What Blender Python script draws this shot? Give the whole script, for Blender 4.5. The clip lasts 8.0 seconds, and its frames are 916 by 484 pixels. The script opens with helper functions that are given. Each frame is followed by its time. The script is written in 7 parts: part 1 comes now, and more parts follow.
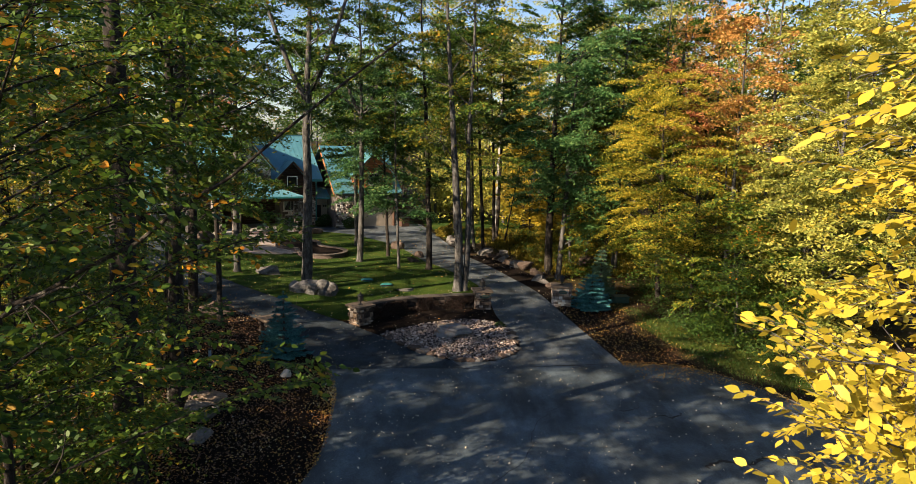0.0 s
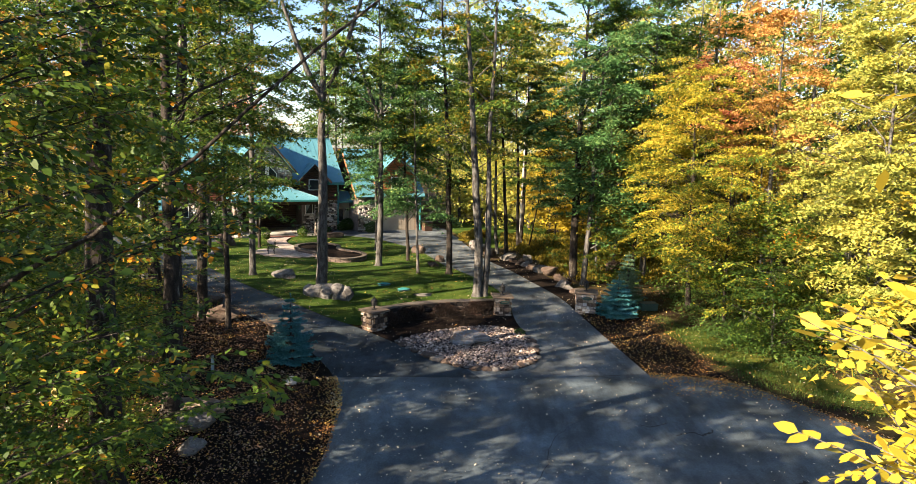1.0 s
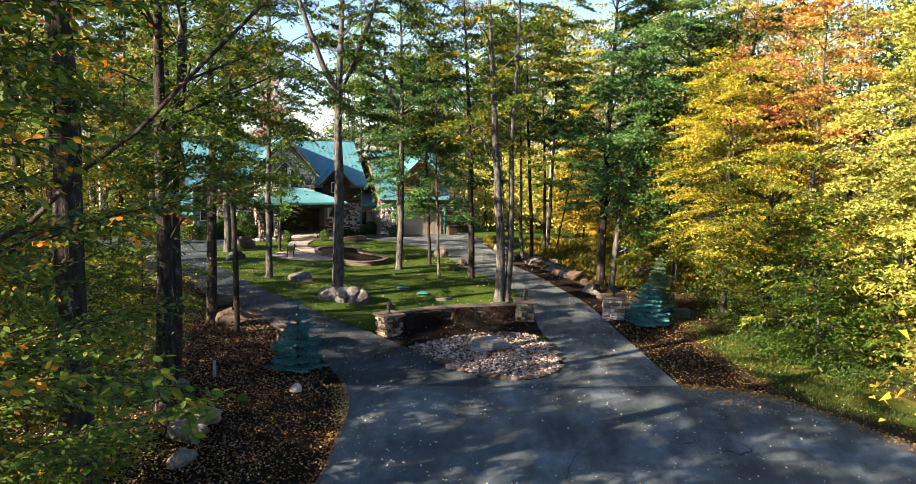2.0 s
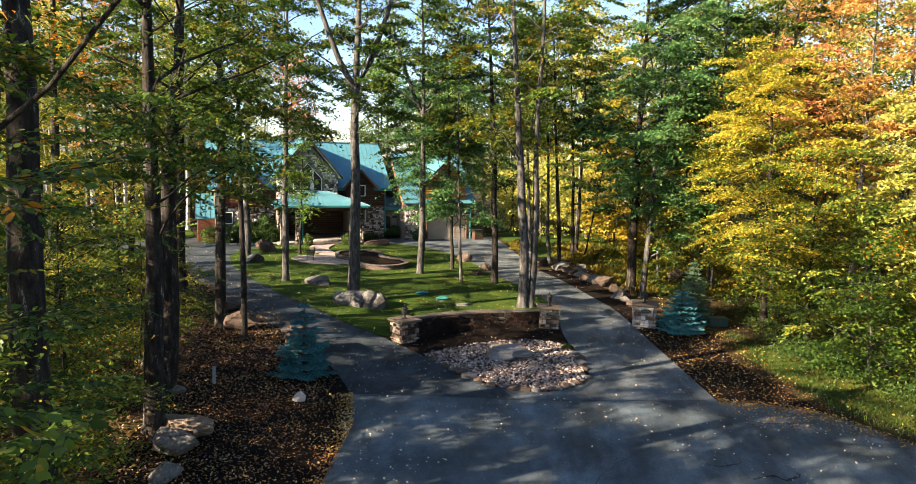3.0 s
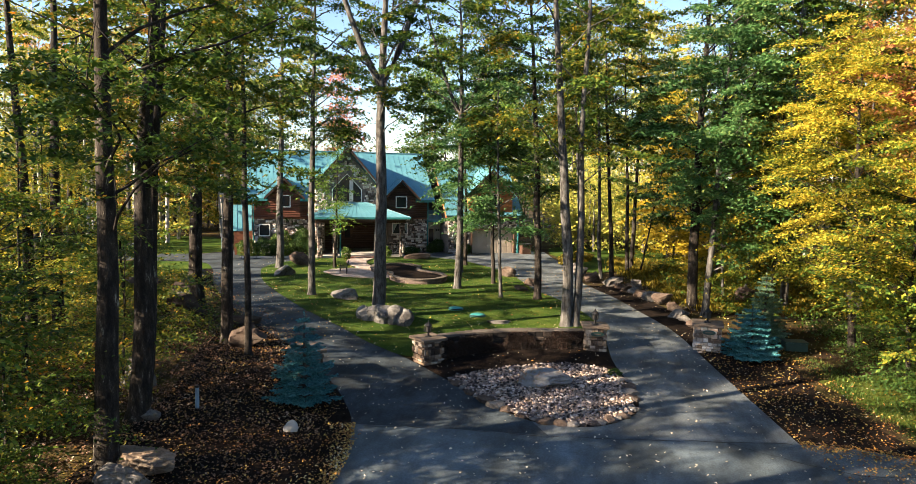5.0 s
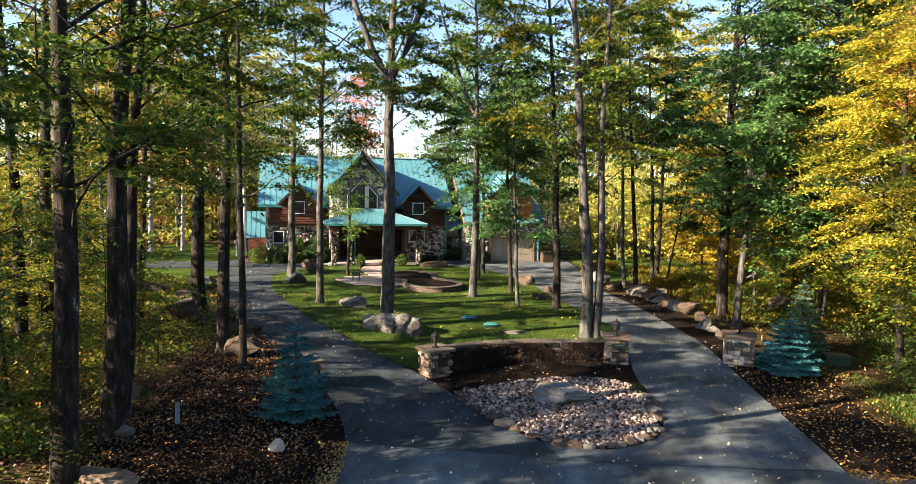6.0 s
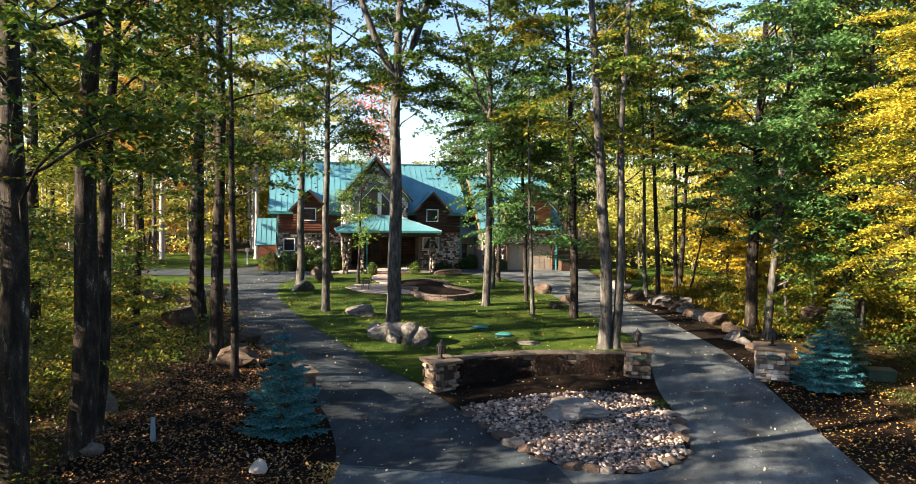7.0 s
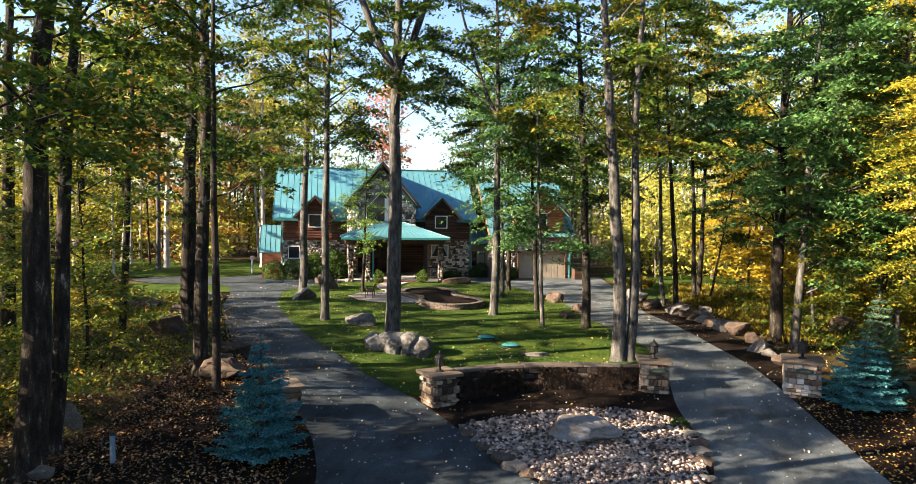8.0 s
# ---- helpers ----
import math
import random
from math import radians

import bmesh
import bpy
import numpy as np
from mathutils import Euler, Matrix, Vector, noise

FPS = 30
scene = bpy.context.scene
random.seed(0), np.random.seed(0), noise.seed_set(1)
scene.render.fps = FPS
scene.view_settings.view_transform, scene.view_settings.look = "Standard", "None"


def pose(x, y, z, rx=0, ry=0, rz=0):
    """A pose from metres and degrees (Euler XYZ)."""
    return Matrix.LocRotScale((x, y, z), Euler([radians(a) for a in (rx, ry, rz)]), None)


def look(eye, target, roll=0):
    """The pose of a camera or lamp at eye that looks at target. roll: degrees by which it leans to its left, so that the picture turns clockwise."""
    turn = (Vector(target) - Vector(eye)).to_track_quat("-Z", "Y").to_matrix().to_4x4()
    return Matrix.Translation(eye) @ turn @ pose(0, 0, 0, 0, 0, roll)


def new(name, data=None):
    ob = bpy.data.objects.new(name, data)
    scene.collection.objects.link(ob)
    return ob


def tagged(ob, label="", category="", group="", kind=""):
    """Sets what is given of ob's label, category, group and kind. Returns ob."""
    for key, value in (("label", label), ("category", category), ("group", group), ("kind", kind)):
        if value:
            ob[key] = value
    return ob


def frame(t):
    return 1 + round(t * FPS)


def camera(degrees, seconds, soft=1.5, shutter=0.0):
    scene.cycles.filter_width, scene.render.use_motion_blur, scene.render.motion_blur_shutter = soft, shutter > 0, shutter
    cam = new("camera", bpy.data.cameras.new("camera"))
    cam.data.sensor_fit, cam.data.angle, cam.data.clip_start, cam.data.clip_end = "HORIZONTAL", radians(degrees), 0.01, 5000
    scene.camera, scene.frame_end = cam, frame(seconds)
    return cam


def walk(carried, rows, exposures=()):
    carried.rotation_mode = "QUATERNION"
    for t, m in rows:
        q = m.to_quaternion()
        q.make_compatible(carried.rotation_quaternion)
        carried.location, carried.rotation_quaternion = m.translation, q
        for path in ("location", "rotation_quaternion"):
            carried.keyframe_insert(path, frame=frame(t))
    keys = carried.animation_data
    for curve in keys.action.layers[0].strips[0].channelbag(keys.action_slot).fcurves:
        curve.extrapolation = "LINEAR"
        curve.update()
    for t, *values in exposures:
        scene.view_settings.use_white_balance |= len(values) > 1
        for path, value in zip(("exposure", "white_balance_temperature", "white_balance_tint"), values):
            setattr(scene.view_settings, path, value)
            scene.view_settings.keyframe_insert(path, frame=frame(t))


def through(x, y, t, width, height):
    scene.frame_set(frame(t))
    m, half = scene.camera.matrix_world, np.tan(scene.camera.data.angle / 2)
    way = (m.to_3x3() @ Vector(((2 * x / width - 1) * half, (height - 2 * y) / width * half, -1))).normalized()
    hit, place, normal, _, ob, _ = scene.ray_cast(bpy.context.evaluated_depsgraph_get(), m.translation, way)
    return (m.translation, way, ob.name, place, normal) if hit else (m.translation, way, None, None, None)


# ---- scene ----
cam = camera(67.8, 8.0, soft=0.6)
METRES, EYE, TILT, LEAN, TURN = 14.0, 8.42, -8.3, -1.6, 0.0
ROWS = [
    (0.0, 0.0, 0.0, 0.0, -0.0, 0.0, 0.0),
    (0.5, 0.0194, 0.0521, -0.0066, 1.22, 0.29, -0.15),
    (1.0, 0.0365, 0.1063, -0.014, 2.45, 0.58, -0.32),
    (1.5, 0.0529, 0.1622, -0.0221, 3.71, 0.86, -0.43),
    (3.0, 0.0909, 0.3464, -0.0454, 7.61, 1.74, -0.87),
    (3.5, 0.1022, 0.4081, -0.0526, 8.86, 2.09, -1.01),
    (4.0, 0.1105, 0.4694, -0.0592, 10.08, 2.48, -1.14),
    (4.5, 0.1202, 0.534, -0.0626, 11.29, 2.87, -1.24),
    (6.0, 0.1403, 0.7308, -0.075, 14.55, 4.1, -1.54),
    (6.5, 0.1405, 0.7931, -0.0791, 15.43, 4.53, -1.62),
    (7.0, 0.1393, 0.8544, -0.0833, 16.26, 4.96, -1.7),
    (7.5, 0.138, 0.9165, -0.0864, 16.96, 5.39, -1.75),
    (8.0, 0.1375, 0.9796, -0.088, 17.56, 5.79, -1.8),
]
walk(cam, [(t, pose(0, 0, EYE, TILT, LEAN, TURN) @ pose(METRES * x, METRES * y, METRES * z, 90 + pitch, roll, yaw)) for t, x, y, z, yaw, pitch, roll in ROWS],
     exposures=[(t, e, 6330, 15) for t, e in ((0.0, 1.08), (0.4, 1.5), (0.8, 1.86), (1.1, 1.95), (2.5, 1.97), (5.0, 1.97), (8.0, 2.1))])

# ---- light ----
SUN_FROM = Vector((-0.80, -0.58, 0.415)).normalized()
world = bpy.data.worlds.new("sky")
scene.world = world
world.use_nodes = True
wn = world.node_tree
sky = wn.nodes.new("ShaderNodeTexSky")
sky.sky_type = 'NISHITA'
sky.sun_disc = False
sky.sun_elevation = math.asin(SUN_FROM.z)
sky.sun_rotation = math.atan2(SUN_FROM.x, SUN_FROM.y)
sky.air_density, sky.dust_density, sky.ozone_density = 1.0, 0.7, 2.4
wn.links.new(sky.outputs[0], wn.nodes["Background"].inputs[0])
wn.nodes["Background"].inputs[1].default_value = 0.082
sun = new("sun", bpy.data.lights.new("sun", 'SUN'))
sun.data.energy, sun.data.angle, sun.data.color = 7.7, radians(0.5), (1.0, 0.80, 0.54)
sun.matrix_world = look(SUN_FROM * 100, (0, 0, 0))


# ---- materials ----
def mat(name):
    m = bpy.data.materials.new(name)
    m.use_nodes = True
    nt = m.node_tree
    return m, nt, nt.nodes["Principled BSDF"]


def node(nt, kind, **inputs):
    n = nt.nodes.new("ShaderNode" + kind)
    for key, value in inputs.items():
        n.inputs[key.replace("_", " ")].default_value = value
    return n


def ramp(nt, fac, stops):
    r = nt.nodes.new("ShaderNodeValToRGB")
    while len(r.color_ramp.elements) < len(stops):
        r.color_ramp.elements.new(0.5)
    for e, (p, c) in zip(r.color_ramp.elements, stops):
        e.position, e.color = p, (*c, 1)
    nt.links.new(fac, r.inputs[0])
    return r.outputs[0]


def mix(nt, fac, a, b, mode='MIX'):
    n = nt.nodes.new("ShaderNodeMix")
    n.data_type, n.blend_type = 'RGBA', mode
    for socket, value in ((n.inputs[0], fac), (n.inputs[6], a), (n.inputs[7], b)):
        if isinstance(value, bpy.types.NodeSocket):
            nt.links.new(value, socket)
        else:
            socket.default_value = value if isinstance(value, float) else (*value, 1)
    return n.outputs[2]


def coords(nt, scale=(1, 1, 1), space="Object"):
    tc = nt.nodes.new("ShaderNodeTexCoord")
    mp = nt.nodes.new("ShaderNodeMapping")
    mp.inputs["Scale"].default_value = scale
    nt.links.new(tc.outputs[space], mp.inputs[0])
    return mp.outputs[0]


def noise_tex(nt, vec, scale, detail=5.0, rough=0.6):
    n = node(nt, "TexNoise", Scale=scale, Detail=detail, Roughness=rough)
    nt.links.new(vec, n.inputs["Vector"])
    return n.outputs["Fac"]


def bump(nt, bsdf, height, strength=0.4, dist=0.02):
    b = node(nt, "Bump", Strength=strength, Distance=dist)
    nt.links.new(height, b.inputs["Height"])
    nt.links.new(b.outputs[0], bsdf.inputs["Normal"])


def rough_mat(name, stops, scale=6.0, fine=60.0, rough=0.85, bump_s=0.5, bump_d=0.02, stretch=(1, 1, 1), island=0.0, random_ob=0.0, metal=0.0, spec=0.3):
    """Two scales of mottling, grain bump, and an optional difference from piece to piece."""
    m, nt, b = mat(name)
    v = coords(nt, stretch)
    big, small = noise_tex(nt, v, scale), noise_tex(nt, v, fine, 3.0)
    f = node(nt, "Math")
    f.operation = 'ADD'
    nt.links.new(big, f.inputs[0])
    g = node(nt, "Math")
    g.operation = 'MULTIPLY_ADD'
    nt.links.new(small, g.inputs[0])
    g.inputs[1].default_value, g.inputs[2].default_value = 0.5, -0.25
    nt.links.new(g.outputs[0], f.inputs[1])
    fac = f.outputs[0]
    if island or random_ob:
        src = nt.nodes.new("ShaderNodeNewGeometry").outputs["Random Per Island"] if island else nt.nodes.new("ShaderNodeObjectInfo").outputs["Random"]
        h = node(nt, "Math")
        h.operation = 'MULTIPLY_ADD'
        nt.links.new(src, h.inputs[0])
        h.inputs[1].default_value, h.inputs[2].default_value = (island or random_ob), -(island or random_ob) / 2
        k = node(nt, "Math")
        k.operation = 'ADD'
        nt.links.new(h.outputs[0], k.inputs[0])
        nt.links.new(fac, k.inputs[1])
        fac = k.outputs[0]
    nt.links.new(ramp(nt, fac, stops), b.inputs["Base Color"])
    b.inputs["Roughness"].default_value = rough
    b.inputs["Metallic"].default_value = metal
    b.inputs["Specular IOR Level"].default_value = spec
    bump(nt, b, fac, bump_s, bump_d)
    return m


def leaf_mat(name, stops, through=0.34):
    """Thin leaves: each one its own shade, lit from both sides."""
    m, nt, b = mat(name)
    geo = nt.nodes.new("ShaderNodeNewGeometry")
    v = coords(nt, space="Object")
    clump = noise_tex(nt, v, 0.35, 2.0)
    a = node(nt, "Math")
    a.operation = 'MULTIPLY_ADD'
    nt.links.new(geo.outputs["Random Per Island"], a.inputs[0])
    a.inputs[1].default_value, a.inputs[2].default_value = 0.75, -0.4
    s = node(nt, "Math")
    s.operation = 'ADD'
    nt.links.new(a.outputs[0], s.inputs[0])
    nt.links.new(clump, s.inputs[1])
    c = ramp(nt, s.outputs[0], stops)
    nt.links.new(c, b.inputs["Base Color"])
    b.inputs["Roughness"].default_value = 0.5
    b.inputs["Specular IOR Level"].default_value = 0.25
    t = nt.nodes.new("ShaderNodeBsdfTranslucent")
    nt.links.new(c, t.inputs[0])
    ms = nt.nodes.new("ShaderNodeMixShader")
    ms.inputs[0].default_value = through
    nt.links.new(b.outputs[0], ms.inputs[1])
    nt.links.new(t.outputs[0], ms.inputs[2])
    nt.links.new(ms.outputs[0], nt.nodes["Material Output"].inputs[0])
    return m


LEAF_GREEN = leaf_mat("leaf_green", [(0.1, (0.02033, 0.0528, 0.009504)), (0.5, (0.05544, 0.11, 0.01584)), (0.8, (0.1201, 0.1584, 0.0198)), (0.97, (0.3142, 0.1848, 0.02376))])
LEAF_BEECH = leaf_mat("leaf_beech", [(0.1, (0.019, 0.04845, 0.00684)), (0.5, (0.06531, 0.1211, 0.01368)), (0.78, (0.1425, 0.1841, 0.0171)), (0.88, (0.475, 0.2132, 0.01368)), (1.0, (0.6887, 0.2229, 0.01026))])
LEAF_MAPLE = leaf_mat("leaf_maple_green", [(0.1, (0.03, 0.09, 0.025)), (0.5, (0.068, 0.165, 0.052)), (0.8, (0.135, 0.235, 0.075)), (0.97, (0.28, 0.31, 0.085))])
LEAF_FRESH = leaf_mat("leaf_fresh_green", [(0.1, (0.05, 0.12, 0.02)), (0.5, (0.11, 0.20, 0.03)), (0.85, (0.21, 0.27, 0.04)), (1.0, (0.36, 0.33, 0.06))])
LEAF_OLIVE = leaf_mat("leaf_olive", [(0.1, (0.045, 0.08, 0.012)), (0.45, (0.10, 0.14, 0.016)), (0.75, (0.24, 0.21, 0.02)), (0.95, (0.42, 0.22, 0.018))])
LEAF_TURNING = leaf_mat("leaf_green_to_gold", [(0.1, (0.04, 0.09, 0.012)), (0.42, (0.10, 0.165, 0.02)), (0.68, (0.27, 0.26, 0.026)), (0.95, (0.54, 0.35, 0.03))])
LEAF_LIME = leaf_mat("leaf_yellow_green", [(0.1, (0.16, 0.20, 0.038)), (0.5, (0.34, 0.35, 0.07)), (0.9, (0.54, 0.46, 0.09))])
LEAF_YELLOW = leaf_mat("leaf_yellow", [(0.1, (0.11, 0.16, 0.02)), (0.38, (0.25, 0.27, 0.03)), (0.62, (0.50, 0.40, 0.04)), (0.95, (0.72, 0.53, 0.06))])
LEAF_GOLD = leaf_mat("leaf_pale_gold", [(0.1, (0.29, 0.25, 0.022)), (0.5, (0.48, 0.36, 0.03)), (0.95, (0.60, 0.45, 0.06))])
LEAF_ORANGE = leaf_mat("leaf_orange", [(0.1, (0.22, 0.20, 0.03)), (0.4, (0.42, 0.24, 0.07)), (0.7, (0.56, 0.27, 0.08)), (0.95, (0.60, 0.40, 0.12))])
LEAF_RED = leaf_mat("leaf_red", [(0.1, (0.36, 0.11, 0.06)), (0.5, (0.5, 0.19, 0.09)), (0.9, (0.52, 0.31, 0.09))])
LEAF_SHRUB = leaf_mat("leaf_shrub", [(0.1, (0.02, 0.05, 0.012)), (0.6, (0.05, 0.10, 0.02)), (0.95, (0.12, 0.16, 0.03))], 0.25)
NEEDLE = leaf_mat("blue_needle", [(0.1, (0.012, 0.07, 0.08)), (0.5, (0.04, 0.19, 0.21)), (0.95, (0.16, 0.42, 0.45))], 0.12)
NEEDLE_PALE = leaf_mat("pale_needle", [(0.1, (0.03, 0.075, 0.04)), (0.5, (0.09, 0.17, 0.095)), (0.95, (0.22, 0.32, 0.2))], 0.12)
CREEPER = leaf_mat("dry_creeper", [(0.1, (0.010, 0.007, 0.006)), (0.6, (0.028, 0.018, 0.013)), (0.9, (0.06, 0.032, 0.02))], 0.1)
LITTER = leaf_mat("fallen_leaf", [(0.05, (0.09, 0.035, 0.012)), (0.35, (0.24, 0.11, 0.035)), (0.6, (0.44, 0.24, 0.055)), (0.8, (0.58, 0.42, 0.10)), (1.0, (0.58, 0.50, 0.36))], 0.15)
BROWN_LITTER = leaf_mat("dry_brown_leaf", [(0.1, (0.04, 0.022, 0.013)), (0.5, (0.13, 0.075, 0.045)), (0.8, (0.25, 0.145, 0.085)), (1.0, (0.50, 0.38, 0.28))], 0.1)
PALE_LITTER = leaf_mat("pale_fallen_leaf", [(0.1, (0.45, 0.38, 0.26)), (0.9, (0.7, 0.62, 0.48))], 0.15)
BARK = rough_mat("bark_grey", [(0.3, (0.01296, 0.01224, 0.0108)), (0.42, (0.036, 0.03384, 0.03096)), (0.52, (0.0648, 0.06264, 0.05904)), (0.64, (0.1044, 0.1044, 0.09936)), (0.8, (0.1584, 0.1584, 0.1526))], 2.2, 16.0, 0.95, 0.8, 0.03, (4.32, 4.32, 1.08))
BARK_DARK = rough_mat("bark_dark", [(0.32, (0.006, 0.005, 0.004)), (0.45, (0.014, 0.011, 0.009)), (0.58, (0.030, 0.025, 0.020)), (0.66, (0.055, 0.048, 0.038)), (0.72, (0.22, 0.22, 0.18)), (0.85, (0.30, 0.31, 0.26))], 1.6, 16.0, 0.95, 0.9, 0.04, (5, 5, 1.4))
BARK_PALE = rough_mat("bark_pale", [(0.2, (0.16, 0.15, 0.14)), (0.6, (0.33, 0.33, 0.32)), (0.85, (0.5, 0.5, 0.48))], 2.0, 20.0, 0.9, 0.6, 0.02, (5, 5, 1.2))
def asphalt_mat(name, k, sky_tint, rough, spec):
    """Sealed asphalt: cloudy patches of wear, fine aggregate and pale dust."""
    m = rough_mat(name, [(q, tuple(k * c * b for b in sky_tint)) for q, c in ((0.28, 0.018), (0.45, 0.034), (0.58, 0.048), (0.8, 0.085))], 0.55, 120.0, rough, 0.5, 0.006, spec=spec)
    nt = m.node_tree
    b = nt.nodes["Principled BSDF"]
    src = b.inputs["Base Color"].links[0].from_socket
    v = coords(nt)
    streak = ramp(nt, noise_tex(nt, coords(nt, (1.6, 0.5, 1)), 0.9, 6.0, 0.7), [(0.38, (0.62, 0.62, 0.62)), (0.5, (1, 1, 1)), (0.66, (1.35, 1.33, 1.3))])
    speck = ramp(nt, noise_tex(nt, v, 26.0, 4.0, 0.75), [(0.32, (0.6, 0.6, 0.6)), (0.5, (1, 1, 1)), (0.68, (1.6, 1.57, 1.5))])
    nt.links.new(mix(nt, 1.0, mix(nt, 1.0, src, streak, 'MULTIPLY'), speck, 'MULTIPLY'), b.inputs["Base Color"])
    return m


# The blue tint puts skylit shade into the colour; bare asphalt is neutral.
ASPHALT = asphalt_mat("asphalt", 1.95, (0.78, 1.03, 1.22), 0.62, 0.35)
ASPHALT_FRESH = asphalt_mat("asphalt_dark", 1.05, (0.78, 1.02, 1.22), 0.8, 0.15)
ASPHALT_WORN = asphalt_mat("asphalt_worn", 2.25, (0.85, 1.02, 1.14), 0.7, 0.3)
MOSS = rough_mat("mossy_grass", [(0.25, (0.02, 0.034, 0.007)), (0.5, (0.06, 0.075, 0.013)), (0.75, (0.12, 0.11, 0.02)), (0.92, (0.17, 0.11, 0.03))], 0.9, 30.0, 1.0, 1.0, 0.06, spec=0.05)
GRASS = rough_mat("lawn_grass", [(0.22, (0.014, 0.032, 0.006)), (0.45, (0.032, 0.064, 0.010)), (0.62, (0.058, 0.085, 0.014)), (0.8, (0.10, 0.095, 0.022))], 0.55, 45.0, 0.95, 1.0, 0.05, spec=0.05)
BLADE = leaf_mat("grass_blade", [(0.1, (0.024, 0.06, 0.008)), (0.6, (0.055, 0.105, 0.015)), (0.95, (0.15, 0.15, 0.03))], 0.3)
FERN = leaf_mat("tawny_fern", [(0.1, (0.07125, 0.07875, 0.01125)), (0.5, (0.2137, 0.1733, 0.01875)), (0.9, (0.2992, 0.2126, 0.0225))], 0.4)
FLOOR = rough_mat("forest_floor", [(0.25, (0.0144, 0.0104, 0.0072)), (0.45, (0.04, 0.0272, 0.016)), (0.58, (0.052, 0.0464, 0.016)), (0.8, (0.128, 0.072, 0.0288))], 0.7, 18.0, 1.0, 1.0, 0.08, spec=0.05)
MULCH = rough_mat("black_mulch", [(0.25, (0.005, 0.0042, 0.0036)), (0.55, (0.013, 0.0095, 0.0075)), (0.75, (0.028, 0.018, 0.013)), (0.9, (0.05, 0.033, 0.024))], 3.0, 45.0, 1.0, 1.0, 0.05, spec=0.05)
def crack_mat(name, stops, dark):
    """Boulder stone: mottled, with dark cracks and lichen stains."""
    m = rough_mat(name, stops, 1.6, 18.0, 0.9, 0.8, 0.05)
    nt = m.node_tree
    b = nt.nodes["Principled BSDF"]
    src = b.inputs["Base Color"].links[0].from_socket
    v = coords(nt, (1, 1, 1.4))
    wob = node(nt, "TexNoise", Scale=2.5, Detail=4.0)
    nt.links.new(v, wob.inputs["Vector"])
    add = nt.nodes.new("ShaderNodeMixRGB")
    add.blend_type = 'ADD'
    add.inputs[0].default_value = 0.9
    nt.links.new(v, add.inputs[1])
    nt.links.new(wob.outputs["Color"], add.inputs[2])
    vo = nt.nodes.new("ShaderNodeTexVoronoi")
    vo.feature = 'DISTANCE_TO_EDGE'
    vo.inputs["Scale"].default_value = 2.1
    nt.links.new(add.outputs[0], vo.inputs["Vector"])
    line = ramp(nt, vo.outputs["Distance"], [(0.0, (0.9, 0.9, 0.9)), (0.03, (0.3, 0.3, 0.3)), (0.07, (0, 0, 0))])
    where = ramp(nt, noise_tex(nt, v, 1.1, 3.0), [(0.48, (0, 0, 0)), (0.58, (1, 1, 1))])
    line = mix(nt, 1.0, line, where, 'MULTIPLY')
    stain = ramp(nt, noise_tex(nt, v, 1.3), [(0.45, (0, 0, 0)), (0.55, (0.45, 0.45, 0.45)), (0.75, (0.9, 0.9, 0.9))])
    nt.links.new(mix(nt, line, mix(nt, stain, src, dark), dark), b.inputs["Base Color"])
    return m


ROCK = crack_mat("boulder_cracked", [(0.2, (0.05, 0.043, 0.037)), (0.45, (0.13, 0.12, 0.11)), (0.65, (0.23, 0.225, 0.215)), (0.85, (0.38, 0.38, 0.37))], (0.035, 0.03, 0.026))
ROCK_PALE = crack_mat("boulder_pale_cracked", [(0.2, (0.0558, 0.05146, 0.04774)), (0.45, (0.1302, 0.1271, 0.1221)), (0.65, (0.1984, 0.1965, 0.1922)), (0.85, (0.2728, 0.2728, 0.2697))], (0.0217, 0.0186, 0.01612))
SLAB = rough_mat("smooth_slab", [(0.26, (0.117, 0.0546, 0.0234)), (0.38, (0.156, 0.117, 0.0858)), (0.44, (0.1404, 0.142, 0.1443)), (0.8, (0.2106, 0.2184, 0.2301))], 1.7, 14.0, 0.8, 0.35, 0.03)
ROCK_WARM = crack_mat("boulder_rusty_cracked", [(0.2, (0.02975, 0.0204, 0.01615)), (0.45, (0.07225, 0.051, 0.0391)), (0.62, (0.1275, 0.09775, 0.0782)), (0.85, (0.238, 0.2167, 0.1955))], (0.0255, 0.0187, 0.0136))
ROCK_TAN = crack_mat("boulder_tan", [(0.2, (0.08, 0.052, 0.034)), (0.45, (0.20, 0.145, 0.10)), (0.65, (0.30, 0.245, 0.19)), (0.85, (0.40, 0.36, 0.31))], (0.04, 0.03, 0.022))
ROCK_DARK = crack_mat("boulder_dark_brown", [(0.2, (0.025, 0.018, 0.014)), (0.5, (0.065, 0.045, 0.034)), (0.7, (0.11, 0.085, 0.068)), (0.9, (0.20, 0.18, 0.165))], (0.018, 0.014, 0.011))
PEBBLE = rough_mat("river_stone", [(0.0, (0.025, 0.021, 0.02)), (0.2, (0.085, 0.06, 0.05)), (0.36, (0.19, 0.165, 0.155)), (0.5, (0.32, 0.215, 0.155)), (0.62, (0.20, 0.185, 0.18)), (0.76, (0.36, 0.25, 0.18)), (1.0, (0.50, 0.43, 0.38))], 5.0, 40.0, 0.85, 0.3, 0.01, island=1.3)
